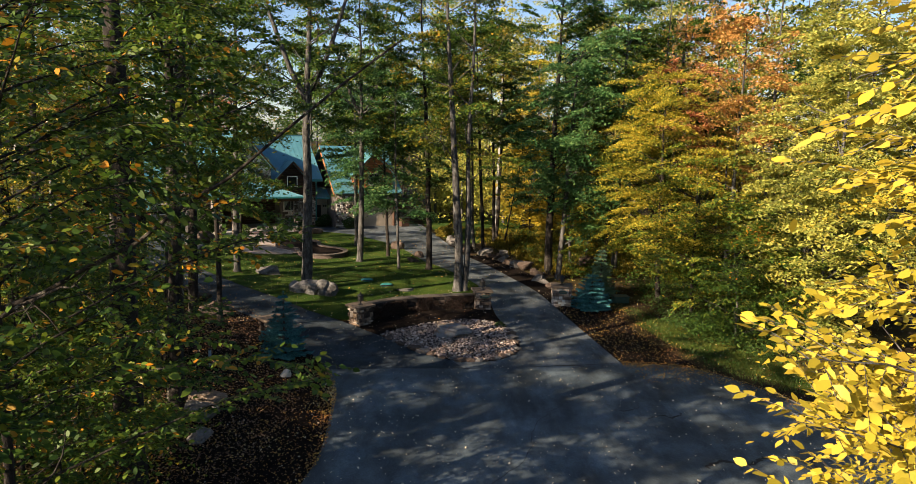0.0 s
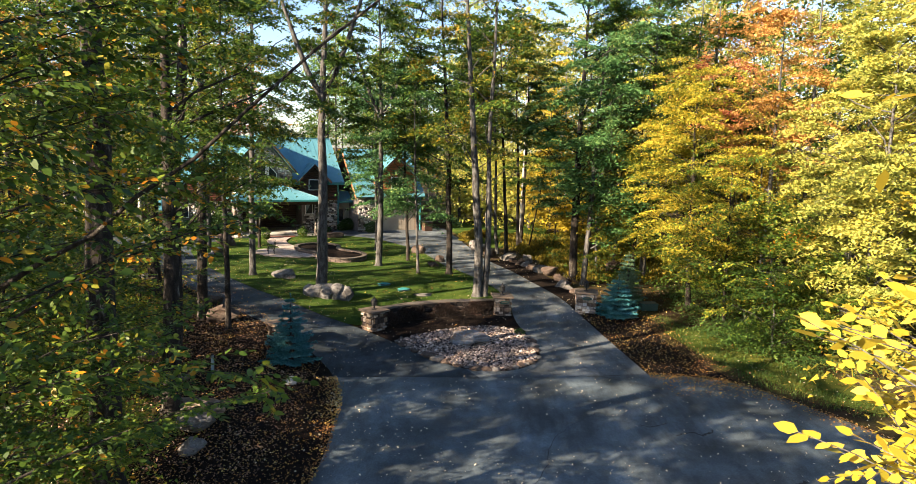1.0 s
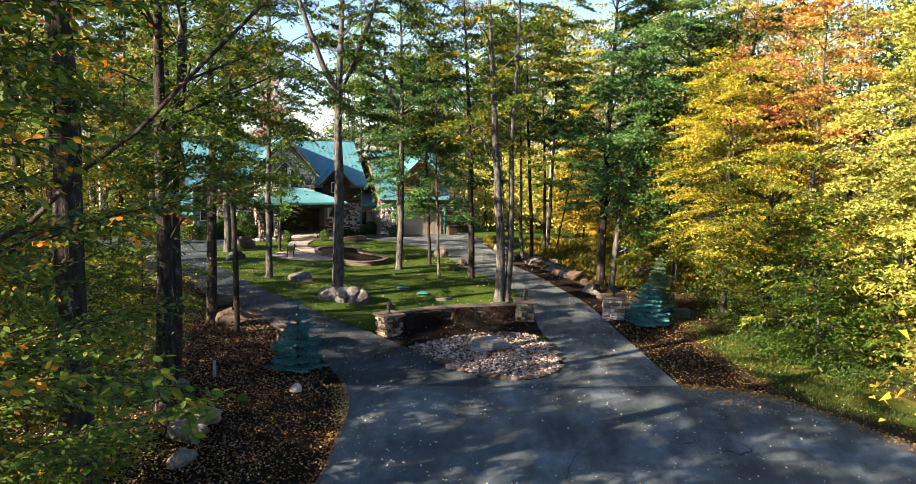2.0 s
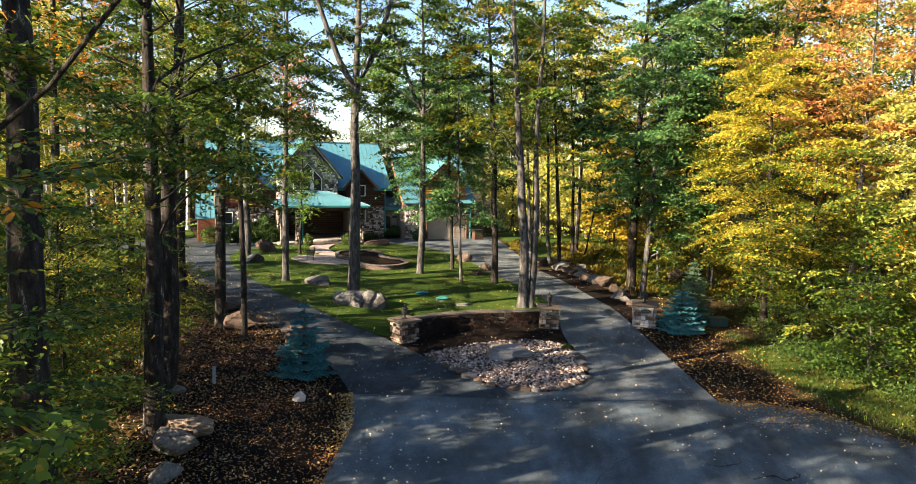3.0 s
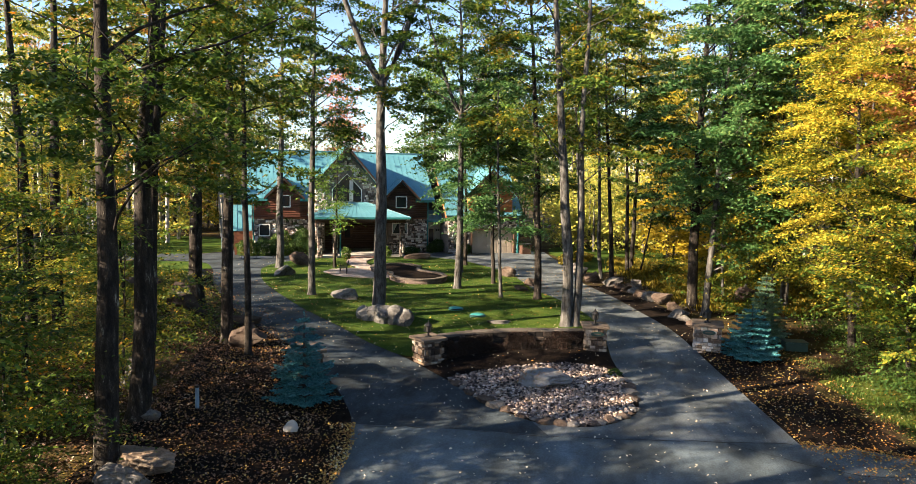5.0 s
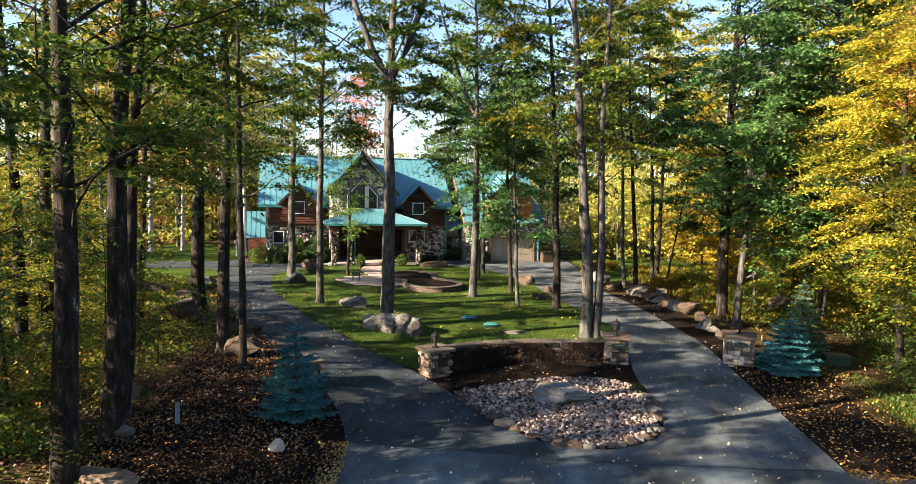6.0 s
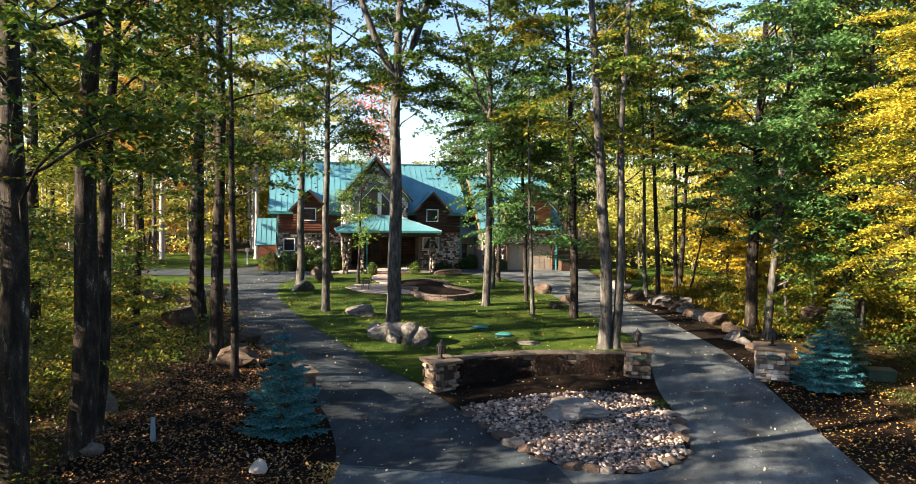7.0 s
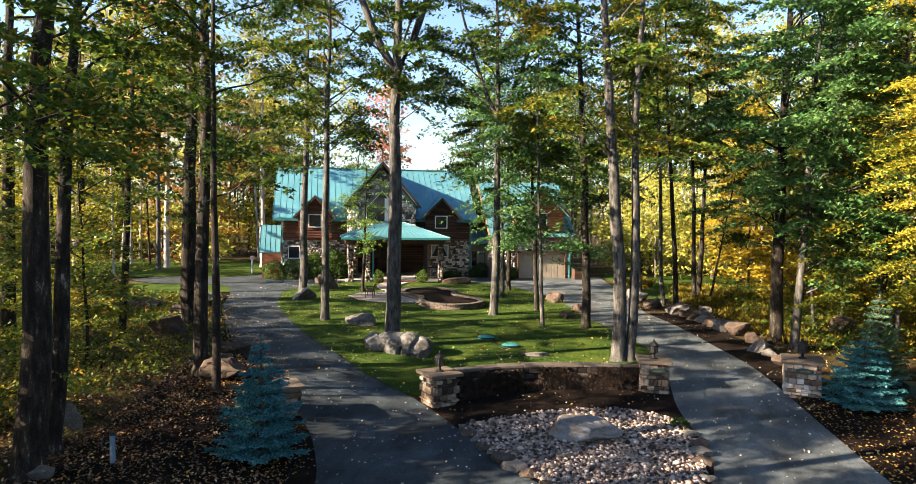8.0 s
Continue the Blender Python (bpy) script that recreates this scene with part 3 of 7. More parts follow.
def hip(name, a, b, apex, parent):
    pts = [Vector(p) for p in (a, b, apex)]
    no = (pts[1] - pts[0]).cross(pts[2] - pts[0]).normalized()
    if no.z < 0:
        no = -no
    return part(name, prism(pts, -no * 0.14), ROOF, parent)


def boards(s0, s1, z0, z1, d, material, parent, name="siding", inside=None, height=0.19):
    """Horizontal boards with rounded faces, cut to the part where inside(s, z) gives a span."""
    bm = bmesh.new()
    z = z0
    while z < z1 - 0.02:
        a, b = (s0, s1) if inside is None else inside(z + height / 2)
        if b - a > 0.1:
            top = min(z + height, z1)
            prof = [(0, z), (-0.035, z + 0.02), (-0.05, z + (top - z) * 0.4), (-0.035, top - 0.015), (0, top - 0.012)]
            lo = [bm.verts.new((a, d + p, q)) for p, q in prof]
            hi = [bm.verts.new((b, d + p, q)) for p, q in prof]
            for k in range(4):
                bm.faces.new((lo[k], hi[k], hi[k + 1], lo[k + 1]))
            bm.faces.new(lo[::-1])
            bm.faces.new(hi)
        z += height
    bmesh.ops.recalc_face_normals(bm, faces=bm.faces)
    return part(name, bm, material, parent)


def veneer(s0, s1, z0, z1, d, parent, inside=None, seed=1, out=-1.0, material=STONE_WALL):
    """Rubble stones of many sizes in uneven courses, joined, standing proud of the wall."""
    rng = random.Random(seed)
    verts, faces = [], []
    z = z0
    while z < z1 - 0.05:
        h = min(rng.uniform(0.08, 0.20), z1 - z)
        s = s0 - rng.uniform(0, 0.3)
        while s < s1:
            w = rng.uniform(0.10, 0.34)
            a, b = max(s, s0), min(s + w, s1)
            if b - a > 0.06 and (inside is None or all(inside(p, q) for p in (a, b) for q in (z, z + h))):
                g, t = 0.007, rng.uniform(0.03, 0.06)
                k = len(verts)
                j = lambda: rng.uniform(-0.012, 0.012)
                for p, q in ((a + g, z + g), (b - g, z + g), (b - g, z + h - g), (a + g, z + h - g)):
                    verts.append((p, d, q))
                for p, q in ((a + g * 2, z + g * 2), (b - g * 2, z + g * 2), (b - g * 2, z + h - g * 2), (a + g * 2, z + h - g * 2)):
                    verts.append((p + j(), d + out * t, q + j()))
                faces += [(k + 4, k + 5, k + 6, k + 7)] + [(k + m, k + (m + 1) % 4, k + 4 + (m + 1) % 4, k + 4 + m) for m in range(4)]
            s += w
        z += h
    ob = raw_part("stone_veneer", verts, faces, material, parent, "grey and tan rubble stone")
    return tagged(ob, kind="stuff")


def window(s, z, w, h, d, parent, mullions=0, frame_m=None, curtain=False):
    f = 0.07
    win = part("window", boxes((s - w / 2 - f, s + w / 2 + f, d - 0.07, d, z - f, z), (s - w / 2 - f, s + w / 2 + f, d - 0.07, d, z + h, z + h + f),
                               (s - w / 2 - f, s - w / 2, d - 0.07, d, z, z + h), (s + w / 2, s + w / 2 + f, d - 0.07, d, z, z + h),
                               *[(s - w / 2 + w * (i + 1) / (mullions + 1) - 0.025, s - w / 2 + w * (i + 1) / (mullions + 1) + 0.025, d - 0.06, d, z, z + h) for i in range(mullions)]),
               frame_m or WHITE, parent, "white window frame" if frame_m is None else "")
    part("pane", boxes((s - w / 2, s + w / 2, d - 0.03, d - 0.015, z, z + h)), GLASS, win, "dark glass")
    if curtain:
        for a, b in ((-0.5, -0.16), (0.5, 0.16)):
            part("curtain", prism([(s + a * w, d - 0.036, z), (s + a * w, d - 0.036, z + h), (s + b * w, d - 0.036, z + h), (s + a * w * 0.75, d - 0.036, z + h * 0.4)], (0, 0.004, 0)), CURTAIN, win, "teal-grey drawn curtain")
    return win


def gable_roof(parent, c, half, eave, apex, d0, d1, name="gable_roof"):
    """Two slopes whose ridge runs back from d0 to d1 at s = c."""
    slope(name, (c - half, d1, eave), (c - half, d0, eave), (c, d0, apex), (c, d1, apex), parent)
    slope(name, (c + half, d0, eave), (c + half, d1, eave), (c, d1, apex), (c, d0, apex), parent)
    for sgn in (-1, 1):
        e, a = Vector((c + sgn * half, d0 - 0.03, eave - 0.02)), Vector((c, d0 - 0.03, apex - 0.02))
        part("rake_board", prism([e, a, a - Vector((0, 0, 0.2)), e - Vector((0, 0, 0.15)) - Vector((sgn * 0.06, 0, 0))], (0, 0.06, 0)), SIDING_DARK, parent, "dark brown rake board")


# main block
W0, W1, DEEP, EAVE, RIDGE, MID = -14.6, 0.0, 9.2, 4.65, 8.62, 4.6
part("wall", boxes((W0, -8.9, 0.0, DEEP, -0.3, 4.75), (-3.4, W1, 0.0, DEEP, -0.3, 4.75), (-8.9, -3.4, 2.2, DEEP, -0.3, 4.75), (-8.9, -3.4, 0.0, 2.2, 3.0, 4.75)), MORTAR, house, "core wall")
for sgn, s in ((-1, W0), (1, W1)):
    part("gable_wall", prism([(s, 0, 4.7), (s, DEEP, 4.7), (s, MID, RIDGE - 0.25)], (-sgn * 0.25, 0, 0)), SIDING, house, "reddish brown gable end")
veneer(W0, W1, -0.2, 2.95, 0.0, house, lambda p, q: not (-8.9 < p < -3.42 and q < 2.98) and not (-3.2 < p < -1.65 and 1.55 < q < 2.6) and not (-14.1 < p < -13.2 and 1.4 < q < 2.45))
boards(W0, -9.75, 2.95, 4.6, 0.0, SIDING, house)
# Same stain as the left boards; the eave's shadow is in the colour.
boards(-4.45, W1, 2.95, 4.6, 0.0, SIDING_DARK, house)
for a, c in ((W0, -9.75), (-4.45, W1)):
    part("band_board", boxes((a, c, -0.09, 0, 2.86, 2.98)), TRIM_WOOD, house)
slope("main_roof", (W0 - 0.6, -0.55, EAVE - 0.1), (W1 + 0.5, -0.55, EAVE - 0.1), (W1 + 0.5, MID, RIDGE), (W0 - 0.6, MID, RIDGE), house, label="weathered teal standing-seam metal roof")
slope("main_roof", (W1 + 0.5, DEEP + 0.55, EAVE - 0.1), (W0 - 0.6, DEEP + 0.55, EAVE - 0.1), (W0 - 0.6, MID, RIDGE), (W1 + 0.5, MID, RIDGE), house)
part("ridge_cap", boxes((W0 - 0.6, W1 + 0.5, MID - 0.12, MID + 0.12, RIDGE - 0.01, RIDGE + 0.05)), ROOF, house)
for s in (W0 - 0.57, W1 + 0.47):
    for q in (-0.55, DEEP + 0.55):
        part("rake_board", prism([(s, q, EAVE - 0.12), (s, MID, RIDGE - 0.02), (s, MID, RIDGE - 0.3), (s, q, EAVE - 0.32)], (0.06, 0, 0)), TRIM_WOOD, house)
for a, c in ((W0 - 0.6, -9.8), (-4.4, W1 + 0.5)):
    part("fascia", boxes((a, c, -0.6, -0.52, EAVE - 0.32, EAVE - 0.11)), TRIM_TEAL, house, "teal gutter board")
for s, d in ((W1 + 0.02, -0.12), (W0 + 0.08, -0.12)):
    part("downspout", boxes((s - 0.05, s + 0.05, d - 0.05, d + 0.05, 0, EAVE - 0.2)), TRIM_TEAL, house, "teal downspout")
# stone gable in the middle
GC, GD = -7.1, -1.0
part("gable_core", prism([(-9.7, GD, 3.0), (-4.5, GD, 3.0), (-4.5, GD, 5.6), (GC, GD, 8.45), (-9.7, GD, 5.6)], (0, 4.5, 0)), MORTAR, house)
part("gable_pier", boxes((-9.7, -8.9, GD, 0.0, -0.3, 3.0)), MORTAR, house)
big = lambda p, q: abs(p - GC) < 1.35 and 4.2 < q < 6.75 - max(0.0, abs(p - GC) - 0.0) * 1.25 + 0.3
veneer(-9.7, -4.5, -0.2, 8.4, GD, house, lambda p, q: (q < 5.5 or q < 8.35 - abs(p - GC) * 1.12) and not big(p, q) and not (-8.9 < p < -4.6 and q < 2.9), 5)
gable_roof(house, GC, 2.95, 5.5, 8.9, GD - 0.55, MID + 0.3)
arch = [(GC - 1.15, GD - 0.05, 4.35), (GC + 1.15, GD - 0.05, 4.35), (GC + 1.15, GD - 0.05, 5.35), (GC, GD - 0.05, 6.6), (GC - 1.15, GD - 0.05, 5.35)]
win = part("arched_window", prism([(x * 1.0 + (x - GC) * 0.07, y + 0.02, z + (z - 5.3) * 0.05) for x, y, z in arch], (0, 0.03, 0)), WHITE, house, "pale pointed window frame")
part("pane", prism([(x, y + 0.005, z) for x, y, z in arch], (0, 0.012, 0)), GLASS, win, "dark glass")
part("mullion", boxes((GC + 0.2, GC + 0.5, GD - 0.1, GD - 0.03, 4.35, 6.1)), STONE_WALL, win, "stone mullion")
# dormers
# The right dormer's boards are coloured darker for shade, not stained differently.
for c, material in ((-2.45, SIDING_DARK), (-12.1, SIDING)):
    part("dormer_core", prism([(c - 1.25, -0.62, 3.05), (c + 1.25, -0.62, 3.05), (c + 1.25, -0.62, 4.75), (c, -0.62, 6.0), (c - 1.25, -0.62, 4.75)], (0, 3.1, 0)), material, house)
    boards(c - 1.25, c + 1.25, 3.0, 5.95, -0.62, material, house, "dormer_siding", lambda z, c=c: (c - 1.25, c + 1.25) if z < 4.7 else (c - (6.0 - z), c + (6.0 - z)))
    gable_roof(house, c, 1.62, 4.62, 6.25, -1.1, 2.3, "dormer_roof")
    window(c, 3.9, 0.84, 0.86, -0.66, house)
window(-2.42, 1.62, 1.25, 0.85, -0.02, house, 1, curtain=True)
window(-13.65, 1.5, 0.75, 0.85, -0.02, house)
# entrance porch
PD = -3.9
part("porch_floor", boxes((-9.9, -2.7, PD + 0.2, -1.06, -0.2, 0.14), (-8.88, -3.42, -1.06, 2.18, -0.2, 0.135)), CONCRETE, house)
for i, (d, z) in enumerate(((PD + 0.05, 0.07), (PD - 0.28, -0.02))):
    part("step", boxes((-7.4 + i * 0.1, -5.0 - i * 0.1, d - 0.3, d + 0.2, -0.25, z), bevel=0.01), BRICK_RED, house, "red brick step")
part("porch_ceiling", boxes((-10.0, -2.65, PD - 0.05, -0.1, 3.02, 3.12)), SIDING_DARK, house)
part("porch_beam", boxes((-9.9, -2.75, PD, PD + 0.22, 2.78, 3.0), (-9.9, -9.68, PD + 0.22, -1, 2.78, 3.0), (-2.97, -2.75, PD + 0.22, -0.1, 2.78, 3.0)), SIDING_DARK, house, "dark timber beam")
E0, E1, EZ, PZ = -10.25, -2.4, 3.25, 4.3
slope("porch_roof", (E0, PD - 0.4, EZ), (E1, PD - 0.4, EZ), (-5.4, -1.1, PZ), (-7.2, -1.1, PZ), house, 0.1, 0.42, "pale teal hip roof")
slope("porch_roof", (E1, PD - 0.4, EZ), (E1, 0.0, EZ), (-5.4, 0.0, PZ), (-5.4, -1.1, PZ), house, 0.1)
slope("porch_roof", (E0, 0.0, EZ), (E0, PD - 0.4, EZ), (-7.2, -1.1, PZ), (-7.2, 0.0, PZ), house, 0.1)
part("porch_fascia", boxes((E0, E1, PD - 0.43, PD - 0.38, EZ - 0.16, EZ)), TRIM_TEAL, house)
for i, (s, d) in enumerate(((-9.55, PD + 0.25), (-8.35, PD + 0.25), (-3.0, PD + 0.25), (-9.55, -1.4))):
    col = part("column", boxes((s - 0.17, s + 0.17, d - 0.17, d + 0.17, 0, 2.8)), MORTAR, house, "rubble stone porch column")
    v = veneer(s - 0.19, s + 0.19, 0.02, 2.78, d - 0.17, col, seed=20 + i, material=STONE_COLUMN)
    v2 = veneer(d - 0.17, d + 0.17, 0.02, 2.78, 0.0, col, seed=30 + i, out=1.0, material=STONE_COLUMN)
    v2.matrix_basis = Matrix.Translation((s + 0.17, 0, 0)) @ Matrix(((0, 1, 0, 0), (1, 0, 0, 0), (0, 0, 1, 0), (0, 0, 0, 1)))
part("post", boxes((-8.0, -7.9, PD + 0.1, PD + 0.2, 0.1, 2.8)), TRIM_TEAL, house, "teal corner post")
rail = part("railing", boxes((-4.9, -3.2, PD + 0.22, PD + 0.28, 1.0, 1.06), (-4.9, -3.2, PD + 0.22, PD + 0.28, 0.25, 0.3)), IRON, house, "black porch railing")
for k in range(13):
    part("baluster", boxes((-4.85 + k * 0.13, -4.825 + k * 0.13, PD + 0.24, PD + 0.26, 0.28, 1.02)), IRON, rail)
door = part("front_door", boxes((-7.15, -6.15, 2.06, 2.14, 0.14, 2.3)), SIDING_DARK, house, "dark wooden front door")
part("pane", boxes((-6.9, -6.4, 2.045, 2.06, 1.1, 2.1)), GLASS, door, "oval glass light")
part("handle", boxes((-6.28, -6.24, 2.01, 2.06, 1.0, 1.2)), IRON, door)
boards(-8.9, -3.4, 0.14, 2.98, 2.18, SIDING_DARK, house, "porch_siding", height=0.2)
# lean-to at the end
slope("lean_to_roof", (-16.15, -0.75, 1.95), (-14.66, -0.75, 1.95), (-14.66, 0.9, 3.95), (-16.15, 0.9, 3.95), house, 0.1, 0.36, "steep teal lean-to roof")
part("lean_to_wall", boxes((-16.0, -14.62, 0.3, 3.0, -0.2, 2.9)), SIDING, house)
part("post", boxes((-15.95, -15.8, -0.65, -0.5, -0.2, 2.0)), SIDING, house, "brown timber post")
# entry between house and garage
part("entry_wall", boxes((0.02, 2.6, 1.0, 3.0, -0.2, 2.75)), BEIGE, house, "beige plaster entry wall")
slope("entry_roof", (-0.05, -0.1, 2.75), (2.15, -0.1, 2.75), (2.15, 1.5, 3.6), (-0.05, 1.5, 3.6), house, 0.1)
part("entry_fascia", boxes((-0.05, 2.15, -0.13, -0.08, 2.6, 2.74)), TRIM_TEAL, house)
window(0.62, 0.75, 0.42, 1.2, 0.98, house, frame_m=BEIGE)
window(1.98, 0.75, 0.5, 1.2, 0.98, house, frame_m=BEIGE)
door = part("entry_door", boxes((0.92, 1.68, 0.92, 0.99, 0.05, 2.1), bevel=0.01), CONCRETE, house, "pale panelled door")
for k in range(3):
    part("pane", boxes((1.02 + k * 0.2, 1.16 + k * 0.2, 0.905, 0.92, 1.75, 1.92)), GLASS, door)
# garage wing
G0, G1, GF, GR = 1.45, 7.75, -1.78, 2.5
part("garage_wall", boxes((G0, 3.55, GF + 0.06, 6.7, -0.3, 3.6), (7.45, G1, GF + 0.06, 6.7, -0.3, 3.6), (3.55, 7.45, GF + 0.06, 6.7, 2.05, 3.6), (3.55, 7.45, GF + 0.5, 6.7, -0.3, 2.06)), MORTAR, house)
veneer(G0, G1, -0.2, 2.98, GF + 0.06, house, lambda p, q: not (3.45 < p < 7.55 and q < 2.12), 8)
part("garage_side", prism([(G0 + 0.01, GF + 0.1, 2.9), (G0 + 0.01, 6.7, 2.9), (G0 + 0.01, 6.7, 3.5), (G0 + 0.01, GR, 7.45), (G0 + 0.01, GF + 0.1, 3.5)], (0.2, 0, 0)), SIDING_DARK, house, "brown shingled gable end")
slope("garage_roof", (G0 - 0.3, GF - 0.35, 3.3), (G1 + 0.4, GF - 0.35, 3.3), (G1 + 0.4, GR, 7.7), (G0 - 0.3, GR, 7.7), house, label="sun-bleached teal metal roof")
slope("garage_roof", (G1 + 0.4, 7.2, 3.3), (G0 - 0.3, 7.2, 3.3), (G0 - 0.3, GR, 7.7), (G1 + 0.4, GR, 7.7), house)
part("rake_board", prism([(G0 - 0.33, GF - 0.35, 3.28), (G0 - 0.33, GR, 7.68), (G0 - 0.33, GR, 7.35), (G0 - 0.33, GF - 0.35, 2.98)], (0.06, 0, 0)), SIDING_CEDAR, house, "orange-brown rake board")
part("dormer_core", prism([(3.3, GF, 2.98), (7.2, GF, 2.98), (7.2, GF, 5.2), (5.25, GF, 7.0), (3.3, GF, 5.2)], (0, 3.0, 0)), SIDING_CEDAR, house)
boards(3.3, 7.2, 2.98, 6.9, GF, SIDING_CEDAR, house, "cedar_siding", lambda z: (3.3, 7.2) if z < 5.15 else (5.25 - (7.0 - z) * 1.08, 5.25 + (7.0 - z) * 1.08))
gable_roof(house, 5.25, 2.4, 5.0, 7.3, GF - 0.5, GR, "dormer_roof")
window(5.25, 4.1, 1.0, 1.0, GF - 0.04, house, 1)
gdoor = part("garage_door", boxes((3.6, 7.4, GF + 0.22, GF + 0.28, -0.02, 2.0)), BEIGE, house, "beige sectional garage door")
for r in range(4):
    for c in range(8):
        part("door_panel", boxes((3.66 + c * 0.465, 4.06 + c * 0.465, GF + 0.211, GF + 0.225, 0.06 + r * 0.49, 0.46 + r * 0.49), bevel=0.012), BEIGE, gdoor)
part("door_surround", boxes((3.48, 3.6, GF - 0.04, GF + 0.3, -0.05, 2.1), (7.4, 7.52, GF - 0.04, GF + 0.3, -0.05, 2.1), (3.48, 7.52, GF - 0.04, GF + 0.3, 2.0, 2.14)), SIDING_DARK, house)
part("downspout", boxes((7.72, 7.82, GF - 0.1, GF, 0, 3.2)), TRIM_TEAL, house, "teal downspout")


def house_point(s, d):
    a = radians(TH)
    return HOUSE_O[0] + s * math.cos(a) - d * math.sin(a), HOUSE_O[1] + s * math.sin(a) + d * math.cos(a)


# ---- trees ----
def leaf_quads(rng, centers, size, flat=0.95, slim=0.6, oval=False, small=False):
    """One leaf at each centre, tilted at random but mostly level: four corners, three for small ones, or a pointed oval of six."""
    n = len(centers)
    no = rng.normal(0, flat, (n, 3))
    no[:, 2] = 1.0
    no /= np.linalg.norm(no, axis=1)[:, None]
    a = rng.normal(0, 1, (n, 3))
    a -= (a * no).sum(1)[:, None] * no
    a /= np.linalg.norm(a, axis=1)[:, None]
    b = np.cross(no, a)
    s = size * rng.uniform(0.65, 1.35, n)[:, None]
    droop = np.array([0, 0, -0.18]) * s
    if oval:
        w = b * s * slim * 0.5
        v = np.stack([centers - a * s * 0.5, centers - a * s * 0.22 + w * 0.85, centers + a * s * 0.16 + w * 0.9 + droop * 0.3, centers + a * s * 0.5 + droop,
                      centers + a * s * 0.16 - w * 0.9 + droop * 0.3, centers - a * s * 0.22 - w * 0.85], 1)
        return v.reshape(-1, 3), np.arange(6 * n).reshape(-1, 6)
    if small:
        w = b * s * slim * 0.55
        return np.stack([centers - a * s * 0.4 + w, centers - a * s * 0.4 - w, centers + a * s * 0.6 + droop], 1).reshape(-1, 3), np.arange(3 * n).reshape(-1, 3)
    v = np.stack([centers - a * s * 0.5, centers + b * s * slim * 0.5 + a * s * 0.05, centers + a * s * 0.5 + droop, centers - b * s * slim * 0.5 + a * s * 0.05], 1)
    return v.reshape(-1, 3), np.arange(4 * n).reshape(-1, 4)


def crown_profile(t, kind):
    if kind == "cone":
        return 0.25 + 0.75 * (1 - t)
    if kind == "tall":
        return 0.45 + 0.55 * np.sin(np.pi * np.clip(t * 0.85 + 0.12, 0, 1))
    return np.sqrt(np.clip(1 - (2 * t - 0.95) ** 2, 0.08, 1))


def beech_bough(rng, start, tip, leaf, width=0.8, sag=0.25):
    """A bough from start to tip with side twigs in one level fan; the leaves sit along the twigs.
    Gives the twigs' tubes, and the leaves as pointed ovals."""
    start, tip = np.asarray(start, float), np.asarray(tip, float)
    run = tip - start
    length = np.linalg.norm(run)
    f = np.linspace(0, 1, 9)[:, None]
    kink = np.cumsum(rng.normal(0, 0.03, (9, 3)), 0) * length * 0.25
    line = start + run * f + np.array([0, 0, 1.0]) * (sag * length * (f - f ** 2)) + kink - f * kink[-1]
    tubes = [tube(line, (0.005 + 0.0042 * length) * (1 - 0.85 * f[:, 0]), 5)]
    o = run / length
    side = np.cross([0, 0, 1.0], o)
    side /= np.linalg.norm(side)
    tilt = rng.normal(0, 0.3)
    pos, ways = [], []
    n = int(length / 0.11)
    for i in range(n):
        q = 0.1 + 0.9 * i / n
        b = np.array([np.interp(q, f[:, 0], line[:, k]) for k in range(3)])
        sg = 1 if i % 2 else -1
        L = width * (0.35 + 0.65 * math.sin(math.pi * min(1, (1 - q) * 1.2 + 0.12))) * rng.uniform(0.6, 1.2)
        way = o * rng.uniform(0.5, 0.95) + side * sg * rng.uniform(0.6, 1.0) + np.array([0, 0, tilt * sg + rng.normal(0, 0.22)])
        way /= np.linalg.norm(way)
        g = np.linspace(0, 1, 3)[:, None]
        tw = b + way * L * g - np.array([0, 0, 0.16 * L]) * g ** 2
        tubes.append(tube(tw, 0.005 * (1 - 0.6 * g[:, 0]), 3))
        m = max(3, int(L / (leaf * 0.42)))
        for j in range(m):
            u = (j + 0.6) / m
            sj = 1 if j % 2 else -1
            d = way * 0.75 + np.cross([0, 0, 1.0], way) * sj * rng.uniform(0.4, 0.9) + np.array([0, 0, rng.normal(-0.3, 0.25)])
            if j == m - 1:
                d = way + np.array([0, 0, -0.2])
            pos.append(b + way * L * u - np.array([0, 0, 0.16 * L * u * u]))
            ways.append(d / np.linalg.norm(d))
    c, d = np.array(pos), np.array(ways)
    k = len(c)
    no = np.array([0, 0, 1.0]) + rng.normal(0, 0.6, (k, 3))
    w = np.cross(no, d)
    w /= np.linalg.norm(w, axis=1)[:, None]
    sz = leaf * rng.uniform(0.6, 1.15, k)[:, None]
    w = w * sz * 0.29
    dr = np.array([0, 0, -0.1]) * sz
    v = np.stack([c, c + d * sz * 0.28 + w * 0.95, c + d * sz * 0.66 + w * 0.85 + dr * 0.4, c + d * sz + dr, c + d * sz * 0.66 - w * 0.85 + dr * 0.4, c + d * sz * 0.28 - w * 0.95], 1)
    return tubes, v.reshape(-1, 3)


